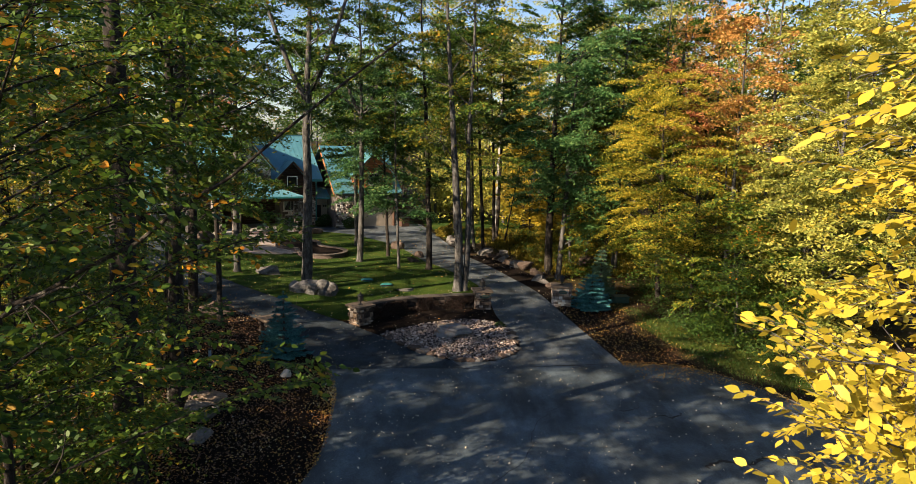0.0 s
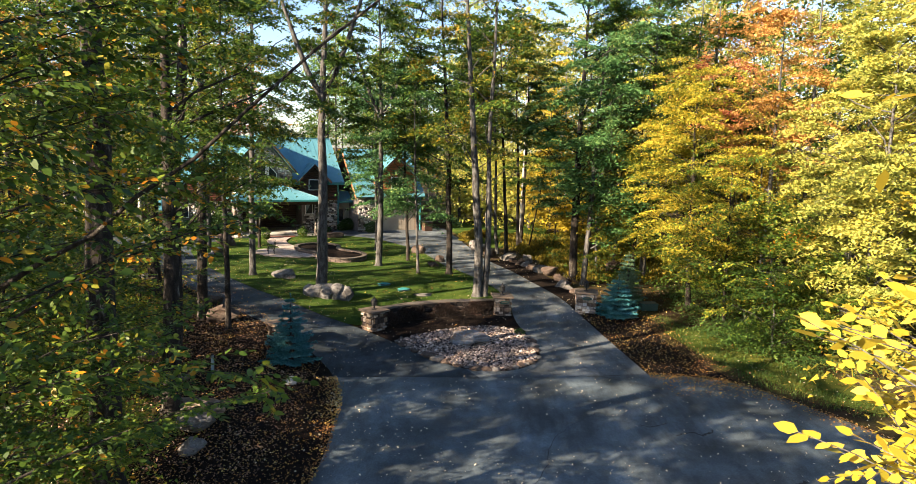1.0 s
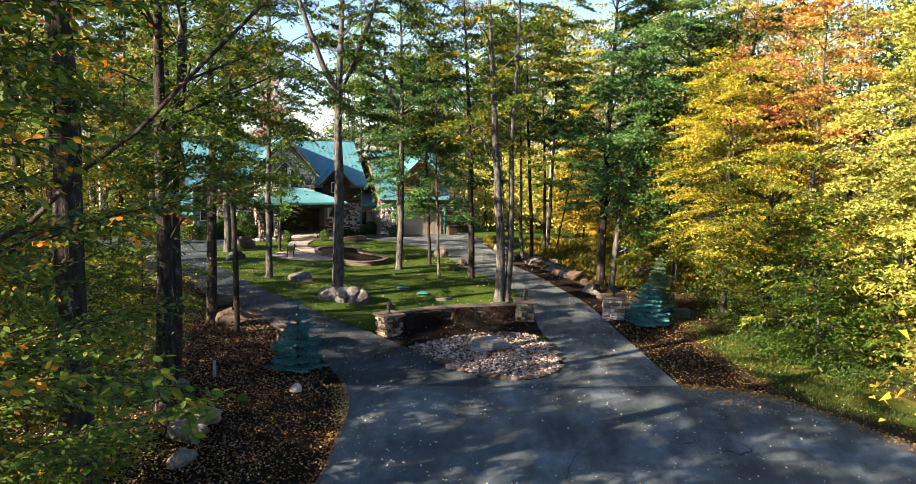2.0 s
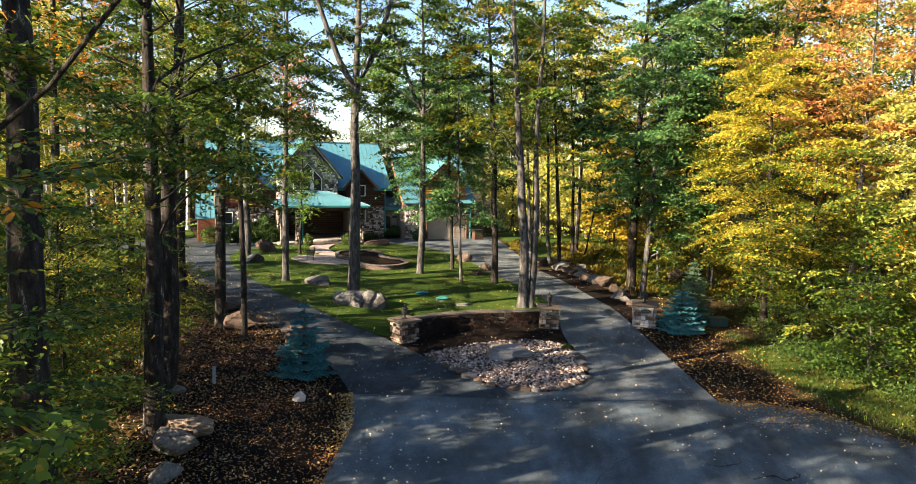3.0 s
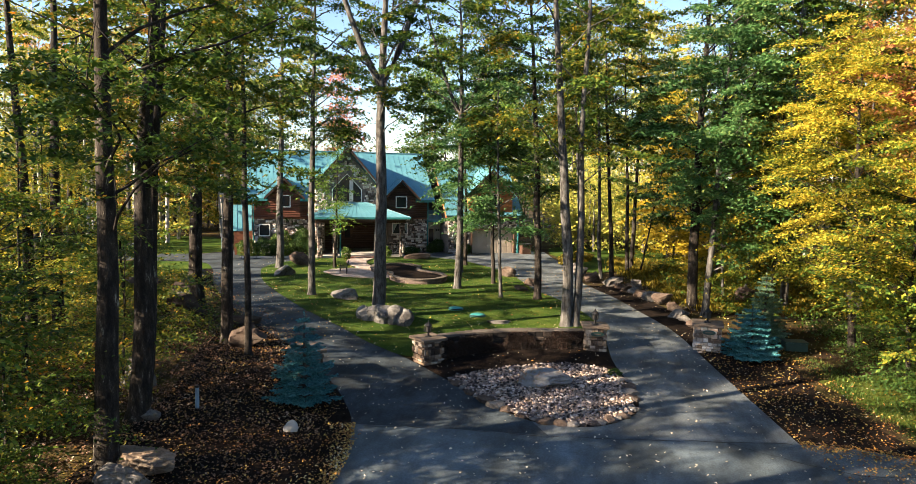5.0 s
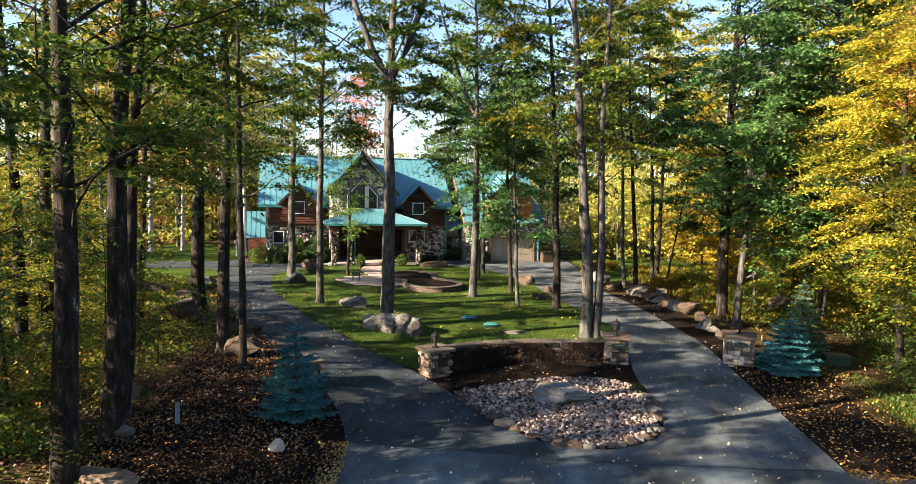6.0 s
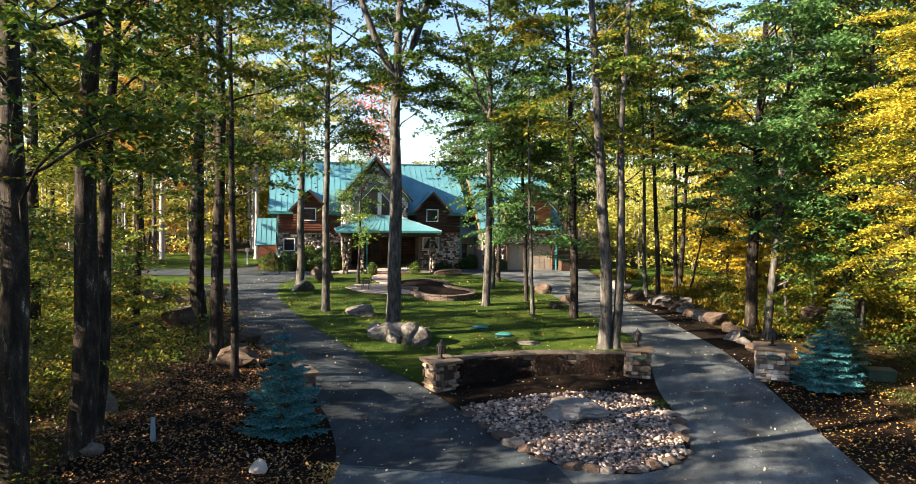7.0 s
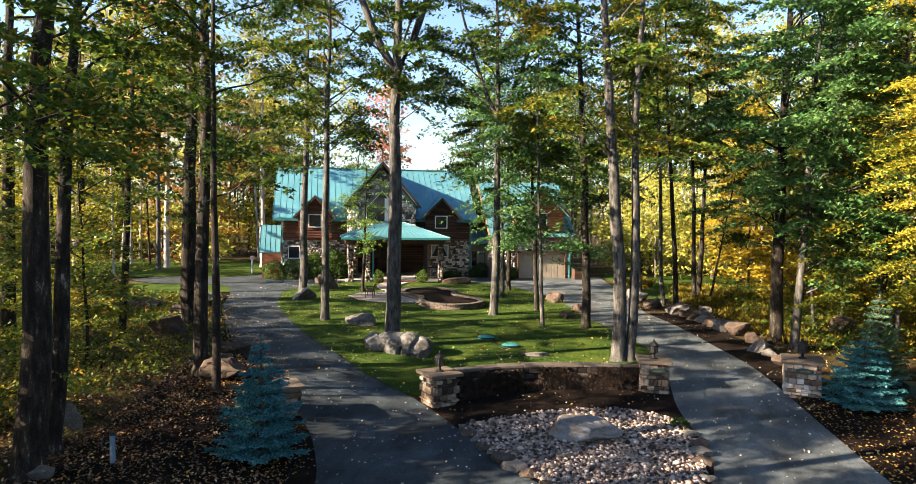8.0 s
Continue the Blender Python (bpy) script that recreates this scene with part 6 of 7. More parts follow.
# ---- blue spruces ----
def spruce(x, y, h, r, seed, label, shape=0.85, tiers=13, hue=NEEDLE):
    """Level whorls of boughs; each bough carries side twigs, and each twig is brushed with needles."""
    rng = np.random.default_rng(seed)
    t = thing("blue_spruce", label, "spruce", (x, y, ground_z(x, y) - 0.05), 0, "blue spruces")
    v, f = tube([(0, 0, 0), (0.01, 0, h * 0.5), (0, 0, h)], [0.07, 0.045, 0.008], 8)
    raw_part("trunk", v, f, BARK, t, smooth=True)
    twigs, base, ways = [], [], []

    def brush(a, b, n, thin=1.0):
        q = rng.uniform(0, 1, n)[:, None]
        base.append(a + (b - a) * q)
        along = (b - a) / (np.linalg.norm(b - a) + 1e-6)
        d = rng.normal(0, 1, (n, 3)) * np.array([1, 1, 0.4]) + along * 0.9 + np.array([0, 0, 0.2])
        ways.append(d / np.linalg.norm(d, axis=1)[:, None] * thin)

    for i in range(tiers):
        q = (i + 0.5) / tiers
        z = h * (0.05 + 0.93 * q ** 0.96)
        R = r * (1 - q) ** shape + 0.05
        n = max(5, int(round(6 + 6 * (1 - q))))
        for k in range(n):
            a = 2 * math.pi * (k + rng.uniform(-0.22, 0.22)) / n + i * 2.4
            L = R * rng.uniform(0.68, 1.15)
            o = np.array([math.cos(a), math.sin(a), 0.0])
            side = np.array([-o[1], o[0], 0.0])
            f = np.linspace(0, 1, 6)[:, None]
            run = np.array([0, 0, z + rng.normal(0, 0.02)]) + o * f * L + np.array([0, 0, 1.0]) * L * (-0.20 * f + 0.22 * f ** 2.4)
            twigs.append(tube(run, 0.013 * (1 - 0.8 * f[:, 0]), 3))
            at = lambda u: np.array([np.interp(u, f[:, 0], run[:, m]) for m in range(3)])
            for u in np.arange(0.22, 1.0, 0.085 / max(L, 0.25)):
                for sg in (-1, 1):
                    p = at(u)
                    reach = (0.08 + 0.30 * L * (1 - u) ** 0.7) * rng.uniform(0.75, 1.15)
                    e = p + (o * 0.7 + side * sg * 0.75) * reach + np.array([0, 0, rng.normal(-0.012, 0.02)])
                    brush(p, e, int(18 + 120 * reach))
            brush(at(0.55), at(1.0), int(14 + 26 * L))
    brush(np.array([0, 0, h * 0.9]), np.array([0, 0, h + 0.08]), 40)
    v, f = join(twigs)
    tagged(raw_part("branchwork", v, f, BARK, t), kind="stuff")
    c, d = np.concatenate(base), np.concatenate(ways)
    b = np.cross(d, rng.normal(0, 1, d.shape))
    b /= np.linalg.norm(b, axis=1)[:, None]
    s = rng.uniform(0.045, 0.075, len(c))[:, None]
    v = np.stack([c - b * 0.016, c + b * 0.016, c + d * s], 1).reshape(-1, 3)
    raw_part("needles", v, np.arange(len(v)).reshape(-1, 3), hue, t, "frosty blue-green needles")
    return t


spruce(-6.8, 26.6, 2.75, 1.05, 1, "young blue spruce in the black mulch bed", 0.78, 9)
spruce(7.4, 35.8, 2.05, 1.12, 2, "bushy blue spruce beside the gate pillar", 0.5, 9)
spruce(8.3, 38.0, 2.9, 0.95, 3, "paler green spruce behind the bushy one", 0.7, 12, NEEDLE_PALE)


# ---- river stones ----
GRAVEL = flow([(-3.25, 30.55), (-2.4, 29.4), (-1.6, 28.5), (-0.04, 27.3), (1.43, 27.25), (2.2, 27.85), (2.8, 28.9), (2.75, 31), (2.3, 32.6), (1.4, 33.3), (0, 33.2), (-1.5, 32.4), (-2.6, 31.4), (-3.25, 30.55)], 4)[:-1]


def inside(poly, x, y):
    hit = False
    for (x0, y0), (x1, y1) in zip(poly, poly[1:] + poly[:1]):
        if (y0 > y) != (y1 > y) and x < (x1 - x0) * (y - y0) / (y1 - y0) + x0:
            hit = not hit
    return hit


def pebble(seed):
    bm = bmesh.new()
    bmesh.ops.create_icosphere(bm, subdivisions=1, radius=0.5)
    off = Vector((seed * 1.7, seed * 0.9, 0))
    for v in bm.verts:
        v.co *= 1 + 0.3 * noise.noise(v.co * 2.2 + off)
        v.co.z *= 0.62
    return bm


def river_stones():
    bed = thing("river_stone_bed", "bed of rounded grey and tan river stones", "stone bed")
    base = sheet("bed_base", GRAVEL, PEBBLE, 0.06, "", "", 0.8)
    del base["kind"]
    base.parent = bed
    rng = random.Random(5)
    meshes = []
    for k in range(6):
        me = bpy.data.meshes.new("river_stone")
        bm = pebble(k)
        bm.to_mesh(me)
        bm.free()
        me.materials.append(PEBBLE_ONE)
        me.shade_smooth()
        meshes.append(me)
    arr = [(np.array([v.co[:] for v in me.vertices]), np.array([p.vertices[:] for p in me.polygons])) for me in meshes]
    single, joined = 0, []
    spots = [(rng.uniform(-3.3, 2.9), rng.uniform(27.2, 33.4)) for _ in range(16000)]
    spots = sorted([p for p in spots if inside(GRAVEL, *p)], key=lambda p: p[1])
    cells = {}
    for x, y in spots:
        s = rng.uniform(0.05, 0.13) * (1.7 if rng.random() < 0.12 else 1)
        key = (int(x / 0.2), int(y / 0.2))
        near = [q for i in (-1, 0, 1) for j in (-1, 0, 1) for q in cells.get((key[0] + i, key[1] + j), ())]
        if any((x - a) ** 2 + (y - b) ** 2 < ((s + c) * 0.36) ** 2 for a, b, c in near):
            continue
        cells.setdefault(key, []).append((x, y, s))
        k = rng.randrange(6)
        m = pose(x, y, ground_z(x, y) + 0.06 + s * 0.2 + rng.uniform(0, 0.03), rng.uniform(-25, 25), rng.uniform(-25, 25), rng.uniform(0, 360)) @ Matrix.Diagonal((s * rng.uniform(0.85, 1.3), s, s * rng.uniform(0.8, 1.15), 1))
        if single < 300:
            ob = new("river_stone", meshes[k])
            ob.parent = bed
            ob.matrix_basis = m
            single += 1
        else:
            v, f = arr[k]
            mm = np.array(m)
            joined.append((v @ mm[:3, :3].T + mm[:3, 3], f))
    v, f = join(joined)
    tagged(raw_part("river_stone_rest", v, f, PEBBLE, bed, smooth=True), kind="stuff")
    return bed


river_stones()


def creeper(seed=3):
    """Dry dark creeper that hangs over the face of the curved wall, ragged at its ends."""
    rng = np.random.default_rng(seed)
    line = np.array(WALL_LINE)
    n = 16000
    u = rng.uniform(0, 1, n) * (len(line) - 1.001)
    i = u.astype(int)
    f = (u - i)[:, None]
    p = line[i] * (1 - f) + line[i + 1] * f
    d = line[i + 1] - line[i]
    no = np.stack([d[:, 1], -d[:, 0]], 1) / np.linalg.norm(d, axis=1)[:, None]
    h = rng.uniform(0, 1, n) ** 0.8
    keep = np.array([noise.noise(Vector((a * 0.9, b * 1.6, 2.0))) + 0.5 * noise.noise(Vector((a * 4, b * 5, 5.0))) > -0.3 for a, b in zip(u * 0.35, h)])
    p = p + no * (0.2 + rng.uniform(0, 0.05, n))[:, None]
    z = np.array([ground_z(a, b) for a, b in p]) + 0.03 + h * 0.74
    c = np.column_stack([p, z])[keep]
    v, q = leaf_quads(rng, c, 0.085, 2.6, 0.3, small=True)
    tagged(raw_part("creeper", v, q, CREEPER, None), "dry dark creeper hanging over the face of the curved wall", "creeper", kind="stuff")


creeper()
rng_e = random.Random(8)
for i, (x, y) in enumerate(GRAVEL[:33]):
    s = rng_e.uniform(0.2, 0.5)
    boulder(x + rng_e.uniform(-0.05, 0.05), y + rng_e.uniform(-0.05, 0.05), s * 1.3, s, s * 0.5, 50 + i, "edging stone round the river stone bed", ROCK_WARM if i % 3 else ROCK, rng_e.uniform(0, 180), "edging stones", 0.3, cuts=2)


# ---- lawn things ----
def planter(outline, h, label):
    """A low bed of walling blocks along a closed outline, with pale coping and dark soil."""
    cx, cy = sum(p[0] for p in outline) / len(outline), sum(p[1] for p in outline) / len(outline)
    line = [Vector((x - cx, y - cy, 0)) for x, y in flow(outline + outline[:1], 10)]
    t = thing("planter", label, "planter", (cx, cy, ground_z(cx, cy)), 0)
    soil = bmesh.new()
    f = soil.faces.new([soil.verts.new((p.x, p.y, h - 0.1)) for p in line[:-1]])
    bmesh.ops.triangulate(soil, faces=[f])
    bmesh.ops.recalc_face_normals(soil, faces=soil.faces)
    part("soil", soil, MULCH, t, "dark planting soil")
    for row in range(4):
        top = row == 3
        step, walked, last = 0.34, (0.17 if row % 2 else 0.0), None
        for a, b in zip(line, line[1:]):
            seg = (b - a).length
            while walked < seg:
                p = a.lerp(b, walked / seg)
                if last is not None:
                    mid, d = (p + last) / 2, p - last
                    put_stone((COPE if top else PLANT_BLOCK)[(row + int(mid.x * 7)) % 5], t, mid.x, mid.y, h - 0.02 if top else (row + 0.5) * (h - 0.06) / 3, d.length - 0.008, 0.3 if top else 0.22, 0.07 if top else (h - 0.06) / 3 - 0.008,
                              math.degrees(math.atan2(d.y, d.x)), "coping_stone" if top else "block")
                last = p
                walked += step
            walked -= seg
    return t


PLANT_BLOCK = block_set(BRICK_BAND)
PAVE = block_set(PAVER)
planter([(-11.35, 48.7), (-10.1, 47.5), (-8.7, 47.6), (-7.95, 49.0), (-8.6, 50.6), (-9.9, 51.4), (-10.5, 52.0), (-10.9, 53.6), (-12.5, 54.6), (-13.9, 53.2), (-13.5, 51.5), (-12.5, 50.6), (-11.7, 49.9)], 0.36, "two-lobed block planter with dark soil and pale coping")
patio = thing("patio", "pale paved patio and walkway leading to the porch", "patio", kind="structure")
rng_p = random.Random(3)
for i in range(-11, 12):
    for j in range(-9, 10):
        x, y = -13.6 + i * 0.31, 51.0 + j * 0.31
        if ((x + 13.6) / 2.9) ** 2 + ((y - 51.0) / 2.3) ** 2 < 1 and x < -11.6 + 0.9 * (50.0 - y) and (x + 12.2) ** 2 + (y - 52.8) ** 2 > 2.9:
            put_stone(rng_p.choice(PAVE), patio, x, y, ground_z(x, y) + 0.09, 0.3, 0.3, 0.06, 0, "paver")
px, py = house_point(-6.2, -4.4)
for i in range(26):
    for j in range(-2, 3):
        f = i / 25
        cx, cy = -13.9 + (px + 13.9) * f - 0.9 * math.sin(f * math.pi), 52.6 + (py - 52.6) * f
        put_stone(rng_p.choice(PAVE), patio, cx + j * 0.31, cy, ground_z(cx, cy) + 0.092, 0.3, 0.3, 0.06, 0, "paver")


def bench(x, y, rz):
    t = thing("garden_bench", "black metal garden bench on the patio edge", "bench", (x, y, ground_z(x, y) + 0.04), rz)
    for k in range(5):
        part("seat_slat", boxes((-0.6, 0.6, -0.22 + k * 0.095, -0.15 + k * 0.095, 0.42, 0.445)), IRON, t)
    for k in range(4):
        part("back_slat", boxes((-0.6, 0.6, 0.25 + k * 0.025, 0.27 + k * 0.025, 0.5 + k * 0.1, 0.56 + k * 0.1)), IRON, t)
    for s in (-0.58, 0.58):
        for yy in (-0.2, 0.22):
            part("leg", boxes((s - 0.02, s + 0.02, yy - 0.02, yy + 0.02, 0, 0.43 if yy < 0 else 0.5)), IRON, t)
        part("armrest", boxes((s - 0.025, s + 0.025, -0.24, 0.27, 0.62, 0.65), (s - 0.02, s + 0.02, -0.22, -0.18, 0.43, 0.63)), IRON, t)
        part("back_post", prism([(s - 0.02, 0.2, 0.42), (s - 0.02, 0.25, 0.42), (s - 0.02, 0.37, 0.92), (s - 0.02, 0.33, 0.92)], (0.04, 0, 0)), IRON, t)
    return t


bench(-15.1, 50.2, -70)


def riser(x, y, rz):
    t = thing("septic_lid", "green plastic septic lid set in the lawn", "lid", (x, y, ground_z(x, y) + 0.08), rz, "septic lids")
    bm = bmesh.new()
    bmesh.ops.create_uvsphere(bm, u_segments=20, v_segments=10, radius=0.38)
    bmesh.ops.scale(bm, vec=(1, 0.62, 0.34), verts=bm.verts)
    part("dome", bm, PLASTIC_TEAL, t, smooth=True)
    bm = bmesh.new()
    cone(bm, 0.4, 0.36, 0.0, 0.04, seg=20)
    bmesh.ops.scale(bm, vec=(1, 0.66, 1), verts=bm.verts)
    part("rim", bm, IRON, t, "dark rim")


riser(-5.25, 40.3, 10)
riser(-3.95, 39.2, 15)

pipe = thing("marker_pipe", "blue-grey plastic marker pipe in the leaf litter", "pipe", (-9.05, 24.6, ground_z(-9.05, 24.6) - 0.05))
bm = bmesh.new()
cone(bm, 0.055, 0.055, 0, 0.66, seg=14)
part("tube", bm, PLASTIC_BLUE, pipe, smooth=False)
bm = bmesh.new()
cone(bm, 0.065, 0.06, 0.66, 0.72, seg=14)
part("cap", bm, IRON, pipe, "dark cap")

gx, gy = house_point(8.25, -2.5)
bin_t = thing("storage_bin", "dark brown lidded storage bin beside the garage", "bin", (gx, gy, 0.04), TH)
part("body", boxes((-0.42, 0.42, -0.35, 0.35, 0, 0.8), bevel=0.03), SIDING_DARK, bin_t)
part("lid", boxes((-0.46, 0.46, -0.39, 0.39, 0.8, 0.9), bevel=0.03), IRON, bin_t)

lx, ly = -30.6, 61.0
post_t = thing("lamp_post", "low grey lamp post at the driveway end", "lamp", (lx, ly, 0.0))
part("pole", boxes((-0.05, 0.05, -0.05, 0.05, 0, 1.1), bevel=0.01), PLASTIC_BLUE, post_t)
part("head", boxes((-0.13, 0.13, -0.13, 0.13, 1.1, 1.4), bevel=0.03), CONCRETE, post_t)

box_t = thing("utility_box", "dark green utility box among the trees", "utility box", (9.3, 37.2, ground_z(9.3, 37.2)), 5)
part("body", boxes((-0.42, 0.42, -0.3, 0.3, 0, 0.32), bevel=0.03), PLAQUE, box_t)
part("lid", boxes((-0.45, 0.45, -0.33, 0.33, 0.32, 0.38), bevel=0.02), PLAQUE, box_t)


# ---- shrubs ----
def shrub(x, y, w, h, seed, label, leaves=LEAF_SHRUB, z=None, leaf=0.085):
    rng = np.random.default_rng(seed)
    t = thing("shrub", label, "shrub", (x, y, ground_z(x, y) if z is None else z), 0, "shrubs")
    stems = [tube([(0, 0, 0), (math.cos(a) * w * 0.15, math.sin(a) * w * 0.15, h * 0.4), (math.cos(a) * w * 0.3, math.sin(a) * w * 0.3, h * 0.75)], [0.02, 0.014, 0.006], 4) for a in (0.3, 1.7, 2.9, 4.2, 5.4)]
    v, f = join(stems)
    tagged(raw_part("stemwork", v, f, BARK_DARK, t), kind="stuff")
    n = int(1500 * w * h)
    d = rng.normal(0, 1, (n, 3))
    d /= np.linalg.norm(d, axis=1)[:, None]
    k = rng.uniform(0.55, 1.0, n) ** 0.4
    lump = 1 + 0.16 * np.sin(d[:, 0] * 5 + seed) * np.cos(d[:, 1] * 4 + seed * 2) + 0.1 * np.sin(d[:, 2] * 7)
    c = d * (k * lump)[:, None] * np.array([w / 2, w / 2, h * 0.48]) + np.array([0, 0, h * 0.5])
    v, f = leaf_quads(rng, c, leaf, 1.2, small=True)
    raw_part("foliage", v, f, leaves, t)
    return t


for i, (s, d, w, h) in enumerate(((-14.9, -1.9, 1.7, 1.5), (-13.7, -2.0, 1.7, 1.55), (-12.7, -1.8, 1.3, 1.2), (-12.0, -2.3, 1.2, 0.95), (-11.0, -1.7, 1.6, 1.6), (-10.2, -2.2, 1.2, 1.4), (-12.2, -0.7, 1.9, 2.0), (-10.6, -0.7, 1.9, 2.3))):
    x, y = house_point(s, d)
    shrub(x, y, w, h, 40 + i, "clipped green shrub in the bed before the house" if h < 2 else "tall loose green shrub against the siding", LEAF_SHRUB if i % 3 else LEAF_GREEN, 0.0, 0.1)
for i, (s, d, w, h, z) in enumerate(((-7.6, -4.5, 0.8, 0.95, 0.05), (-4.4, -4.4, 0.9, 0.9, 0.05), (1.0, 0.0, 1.5, 1.15, 0.0), (2.6, -2.5, 1.3, 1.1, 0.0), (0.3, -0.5, 1.0, 0.8, 0.0), (-1.6, -0.9, 1.6, 0.6, 0.0))):
    x, y = house_point(s, d)
    shrub(x, y, w, h, 60 + i, "round green shrub beside the porch" if i < 2 else "green shrub before the stone wall", LEAF_GREEN if i < 2 else LEAF_SHRUB, z, 0.1)
shrub(-1.0, 60.8, 1.6, 0.9, 71, "low tawny bush at the driveway bend", FERN, None, 0.14)
shrub(-0.2, 63.5, 1.8, 0.9, 72, "low tawny bush at the driveway bend", FERN, None, 0.14)
shrub(2.3, 32.4, 0.5, 0.3, 73, "small green plant at the edge of the stones", LEAF_GREEN, None, 0.07)
bx, by = house_point(-12.3, -3.0)
bed_curb = thing("curb", "pale concrete curb along the shrub bed", "curb", (bx, by, 0.03), TH)
for k in range(5):
    part("curb_stone", boxes((-3.2 + k * 1.25, -2.0 + k * 1.25, -0.08, 0.08, 0, 0.14), bevel=0.02), CONCRETE, bed_curb)


# ---- fallen leaves, ferns and grass ----
def strew(label, category, spots, size, material, seed, lift, flat=0.35, name="fallen_leaves"):
    rng = np.random.default_rng(seed)
    c = np.array([(x, y, ground_z(x, y) + lift + rng.uniform(0, 0.015)) for x, y in spots])
    v, f = leaf_quads(rng, c, size, flat, 0.75)
    ob = raw_part(name, v, f, material, None)
    return tagged(ob, label, category, kind="stuff")


def spots_in(n, x0, x1, y0, y1, seed, keep):
    rng = random.Random(seed)
    out = []
    while len(out) < n:
        p = rng.uniform(x0, x1), rng.uniform(y0, y1)
        if keep(*p):
            out.append(p)
    return out


def edge_spots(line, n, width, seed, side=1.0):
    rng = random.Random(seed)
    out = []
    for _ in range(n):
        i = rng.randrange(len(line) - 1)
        f = rng.random()
        (x0, y0), (x1, y1) = line[i], line[i + 1]
        L = math.hypot(x1 - x0, y1 - y0) + 1e-6
        o = abs(rng.gauss(0, 0.45)) * width * side - 0.1 * side
        out.append((x0 + (x1 - x0) * f + (y1 - y0) / L * o, y0 + (y1 - y0) * f - (x1 - x0) / L * o))
    return out


strew("scattered pale yellow leaves on the asphalt", "leaves", spots_in(5200, -24, 14, 12, 55, 1, lambda x, y: noise.noise(Vector((x * 0.3, y * 0.3, 0))) > -0.25), 0.065, PALE_LITTER, 1, 0.055)
strew("orange and yellow leaves on the mulch", "leaves", spots_in(6200, -13, -4, 12, 34, 2, lambda x, y: -13.0 + (34 - y) * 0.28 < x < -4.3 - max(0, y - 25) * 0.72 and noise.noise(Vector((x * 0.5, y * 0.5, 3))) > -0.3), 0.055, LITTER, 2, 0.07)
strew("dry brown leaves over the mulch and woodland floor", "leaves", spots_in(17000, -18, -5.2, 14, 34, 21, lambda x, y: x < -5.2 - max(0, y - 25) * 0.72), 0.075, BROWN_LITTER, 21, 0.065, 0.5)
strew("drift of orange leaves at the asphalt edge", "leaves", edge_spots(COURT_LEFT[12:], 1500, 0.7, 3, -1.0), 0.065, LITTER, 3, 0.075)
strew("yellow leaves on the mulch strip", "leaves", spots_in(2600, 5.6, 12.5, 25, 37, 4, lambda x, y: x > 7.1 - (y - 27.4) * 0.18 and x < 10.8 - (y - 27) * 0.15), 0.066, LITTER, 4, 0.07)
strew("yellow leaves along the forecourt edge", "leaves", edge_spots(COURT[:24], 1700, 0.9, 5, 1.0), 0.065, LITTER, 5, 0.075)
strew("leaf litter on the woodland floor", "leaves", spots_in(9000, -40, -9, 14, 48, 6, lambda x, y: x < -12.5 - max(0, y - 34) * 0.75 or y < 22), 0.085, LITTER, 6, 0.06, 0.6)
strew("dense brown leaf litter at the wood's edge", "leaves", spots_in(9000, -22, -8, 16, 38, 16, lambda x, y: x < -9.5 - max(0, y - 24) * 0.25), 0.075, BROWN_LITTER, 16, 0.05, 0.6)
strew("leaf litter under the driveway trees", "leaves", spots_in(3500, 3, 22, 24, 62, 7, lambda x, y: x > 8 + (36 - y) * 0.35 and x > 7.5 - (y - 36) * 0.3), 0.085, LITTER, 7, 0.06, 0.6)
strew("leaves scattered on the lawn", "leaves", spots_in(1500, -20, 1, 33, 58, 8, lambda x, y: True), 0.085, LITTER, 8, 0.09)


def tufts(label, category, spots, height, material, seed, blades=7, spread=0.12, lift=0.03, width=0.012, name="grass_tufts"):
    rng = np.random.default_rng(seed)
    base = np.repeat(np.array([(x, y, ground_z(x, y) + lift) for x, y in spots]), blades, 0)
    n = len(base)
    base[:, :2] += rng.normal(0, spread, (n, 2))
    h = height * rng.uniform(0.5, 1.3, n)[:, None]
    a = rng.uniform(0, 2 * np.pi, n)
    o = np.stack([np.cos(a), np.sin(a), np.zeros(n)], 1)
    s = np.stack([-o[:, 1], o[:, 0], np.zeros(n)], 1) * width
    tip = base + o * h * rng.uniform(0.15, 0.9, n)[:, None] + np.array([0, 0, 1.0]) * h * 0.8
    mid = (base + tip) / 2 + np.array([0, 0, 0.2]) * h
    v = np.stack([base - s, base + s, mid + s, tip, mid - s], 1).reshape(-1, 3)
    ob = raw_part(name, v, np.arange(len(v)).reshape(-1, 5), material, None)
    return tagged(ob, label, category, kind="stuff")


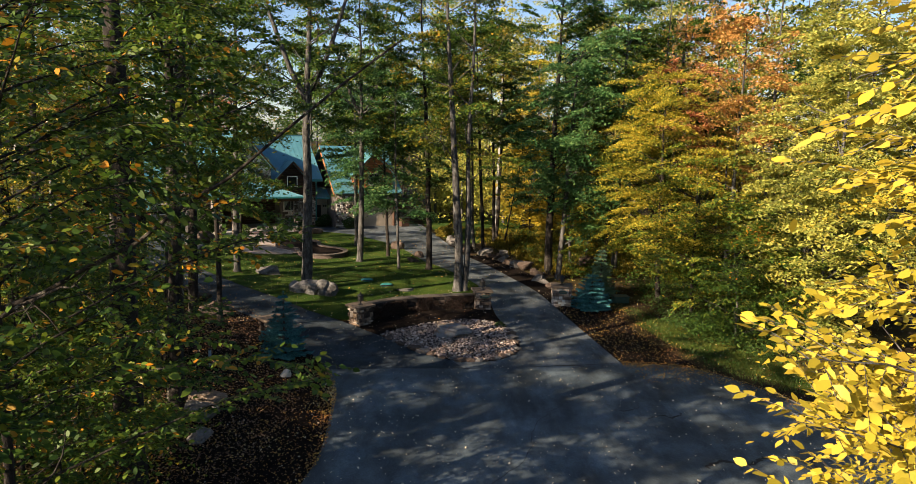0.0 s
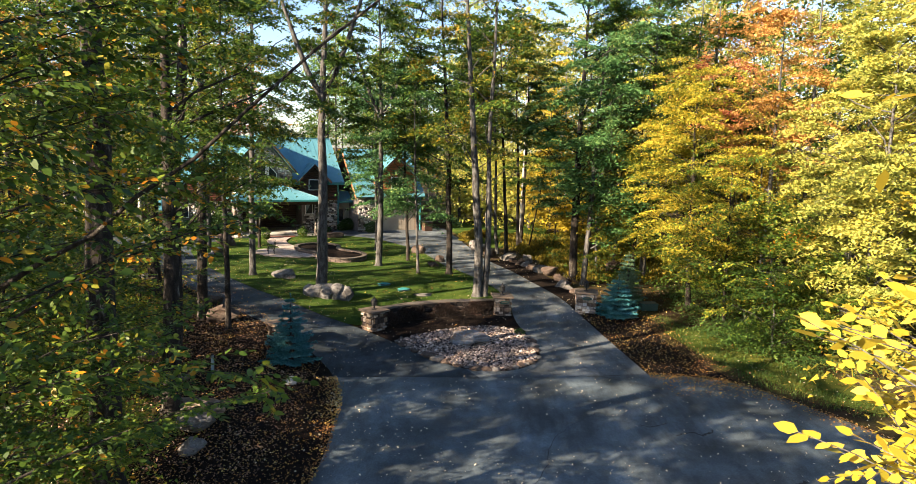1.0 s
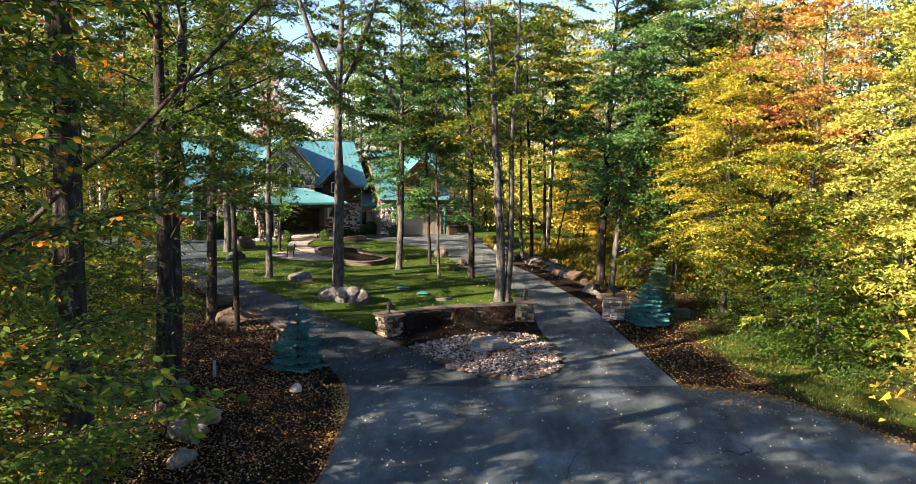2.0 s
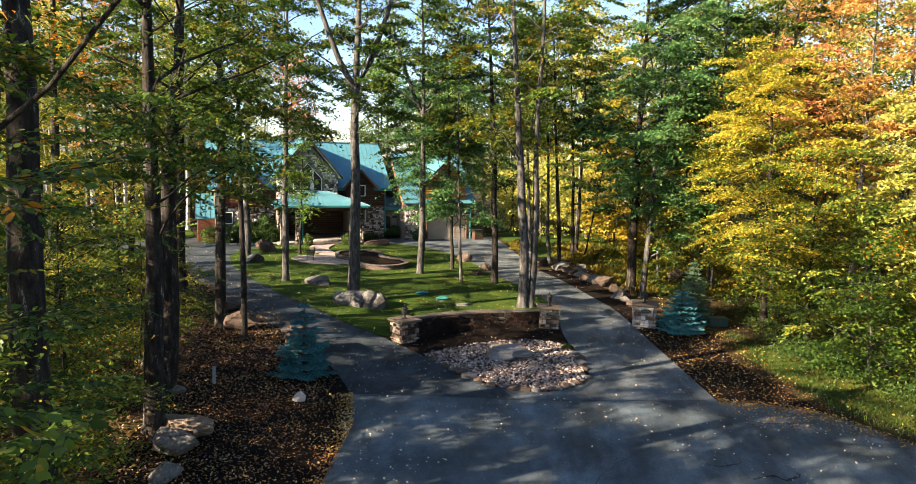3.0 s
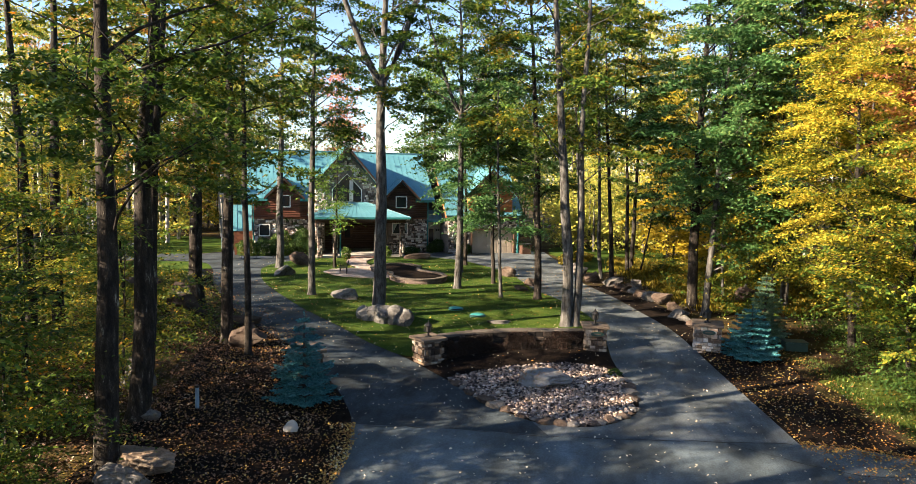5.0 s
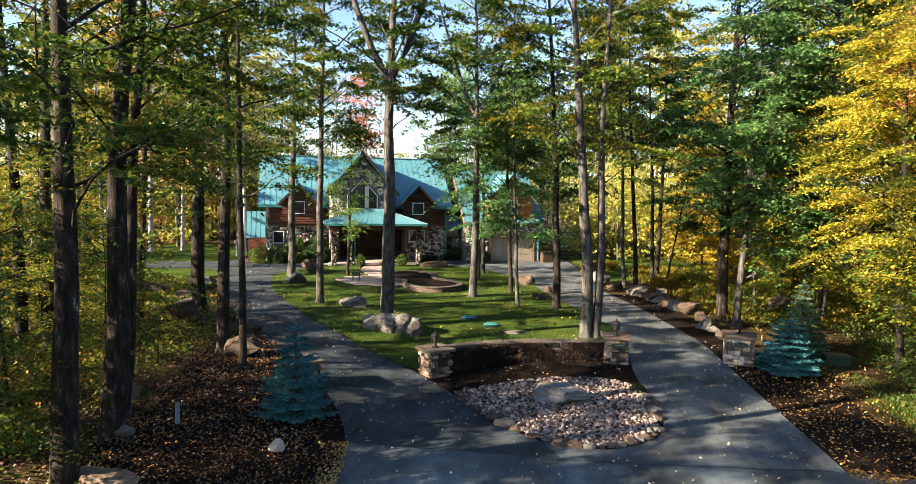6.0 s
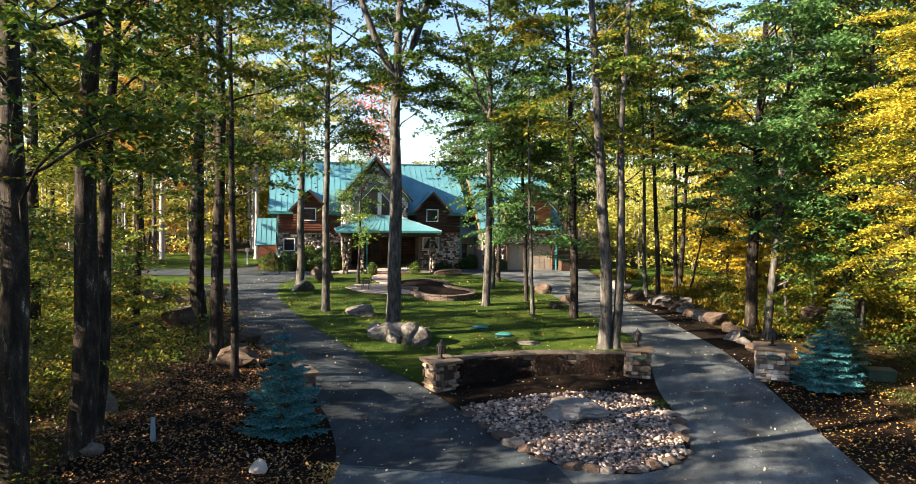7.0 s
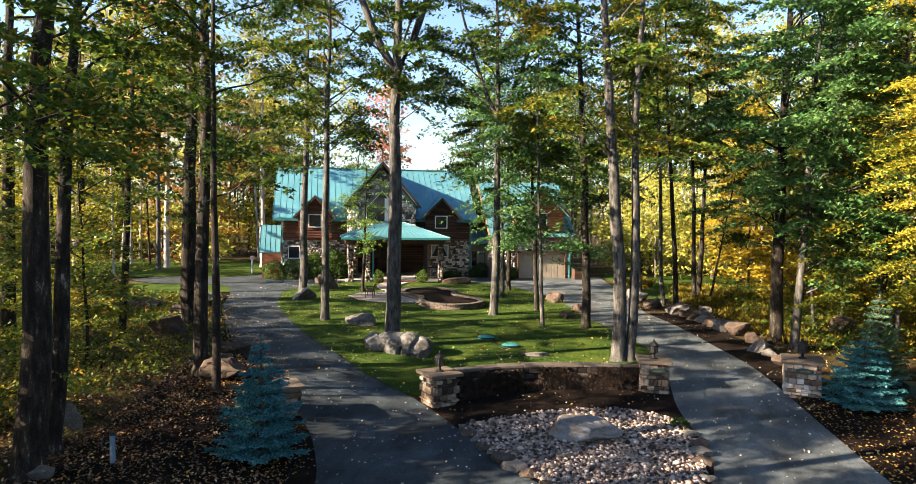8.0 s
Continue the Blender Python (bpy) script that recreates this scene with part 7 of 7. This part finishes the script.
LAWN_POLY = LAWN_IN[:-1] + RIGHT_IN[::-1][25:] + [(-20.4, 58)] + LEFT_IN[:40]
tufts("short uneven lawn grass", "grass", spots_in(5500, -22, 2, 32.5, 60, 9, lambda x, y: inside(LAWN_POLY, x, y) and ((x + 13.6) / 3) ** 2 + ((y - 51) / 2.4) ** 2 > 1), 0.06, BLADE, 9, 5, 0.09, 0.045, 0.008)
tufts("longer grass by the forecourt trees", "grass", spots_in(220, 9, 15.5, 24.5, 34.5, 10, lambda x, y: x > 10.4 - (y - 29) * 0.2 and x > 10.2 + (27 - y) * 0.9), 0.16, BLADE, 10, 7, 0.15)
tufts("tawny ferns beside the driveway", "ferns", spots_in(1700, 2, 17, 44, 66, 11, lambda x, y: x > 6.9 - (y - 41) * 0.27), 0.38, FERN, 11, 9, 0.2, 0.0, 0.03, "ferns")


def herbs(label, spots, leaf, material, seed, tall, per=16, wide=0.28):
    rng = np.random.default_rng(seed)
    base = np.repeat(np.array([(x, y, ground_z(x, y)) for x, y in spots]), per, 0)
    n = len(base)
    base[:, :2] += rng.normal(0, wide, (n, 2))
    base[:, 2] += rng.uniform(0.05, 1.0, n) ** 0.7 * tall
    v, f = leaf_quads(rng, base, leaf, 0.6, small=True)
    return tagged(raw_part("undergrowth", v, f, material, None), label, "undergrowth", kind="stuff")


herbs("low tawny and yellow plants on the woodland floor", spots_in(2300, -32, -11, 16, 46, 12, lambda x, y: x < -13.5 - max(0, y - 33) * 0.75), 0.12, LEAF_OLIVE, 12, 0.45)
herbs("low green plants on the woodland floor", spots_in(2000, -32, -9, 14, 46, 13, lambda x, y: x < -12.5 - max(0, y - 33) * 0.75), 0.11, LEAF_BEECH, 13, 0.4)
herbs("low green bushes beside the driveway", spots_in(700, 5, 17, 40, 66, 14, lambda x, y: x > 7.4 - (y - 41) * 0.27), 0.13, LEAF_GREEN, 14, 0.7)
herbs("dark low plants in the shade of the yellow trees", spots_in(1500, 9.5, 19, 28, 41, 15, lambda x, y: x > 10.6 + max(0, 33 - y) * 0.55), 0.1, LEAF_SHRUB, 15, 0.5)
tufts("long yellow-green grass beside the mulch strip", "grass", spots_in(900, 8.6, 15.5, 24, 36, 16, lambda x, y: 10.6 - (y - 27) * 0.17 + max(0, 27 - y) * 0.7 < x < 12.6 - (y - 27) * 0.3 + max(0, 27 - y) * 0.9), 0.08, BLADE, 17, 7, 0.2, 0.02, 0.008)
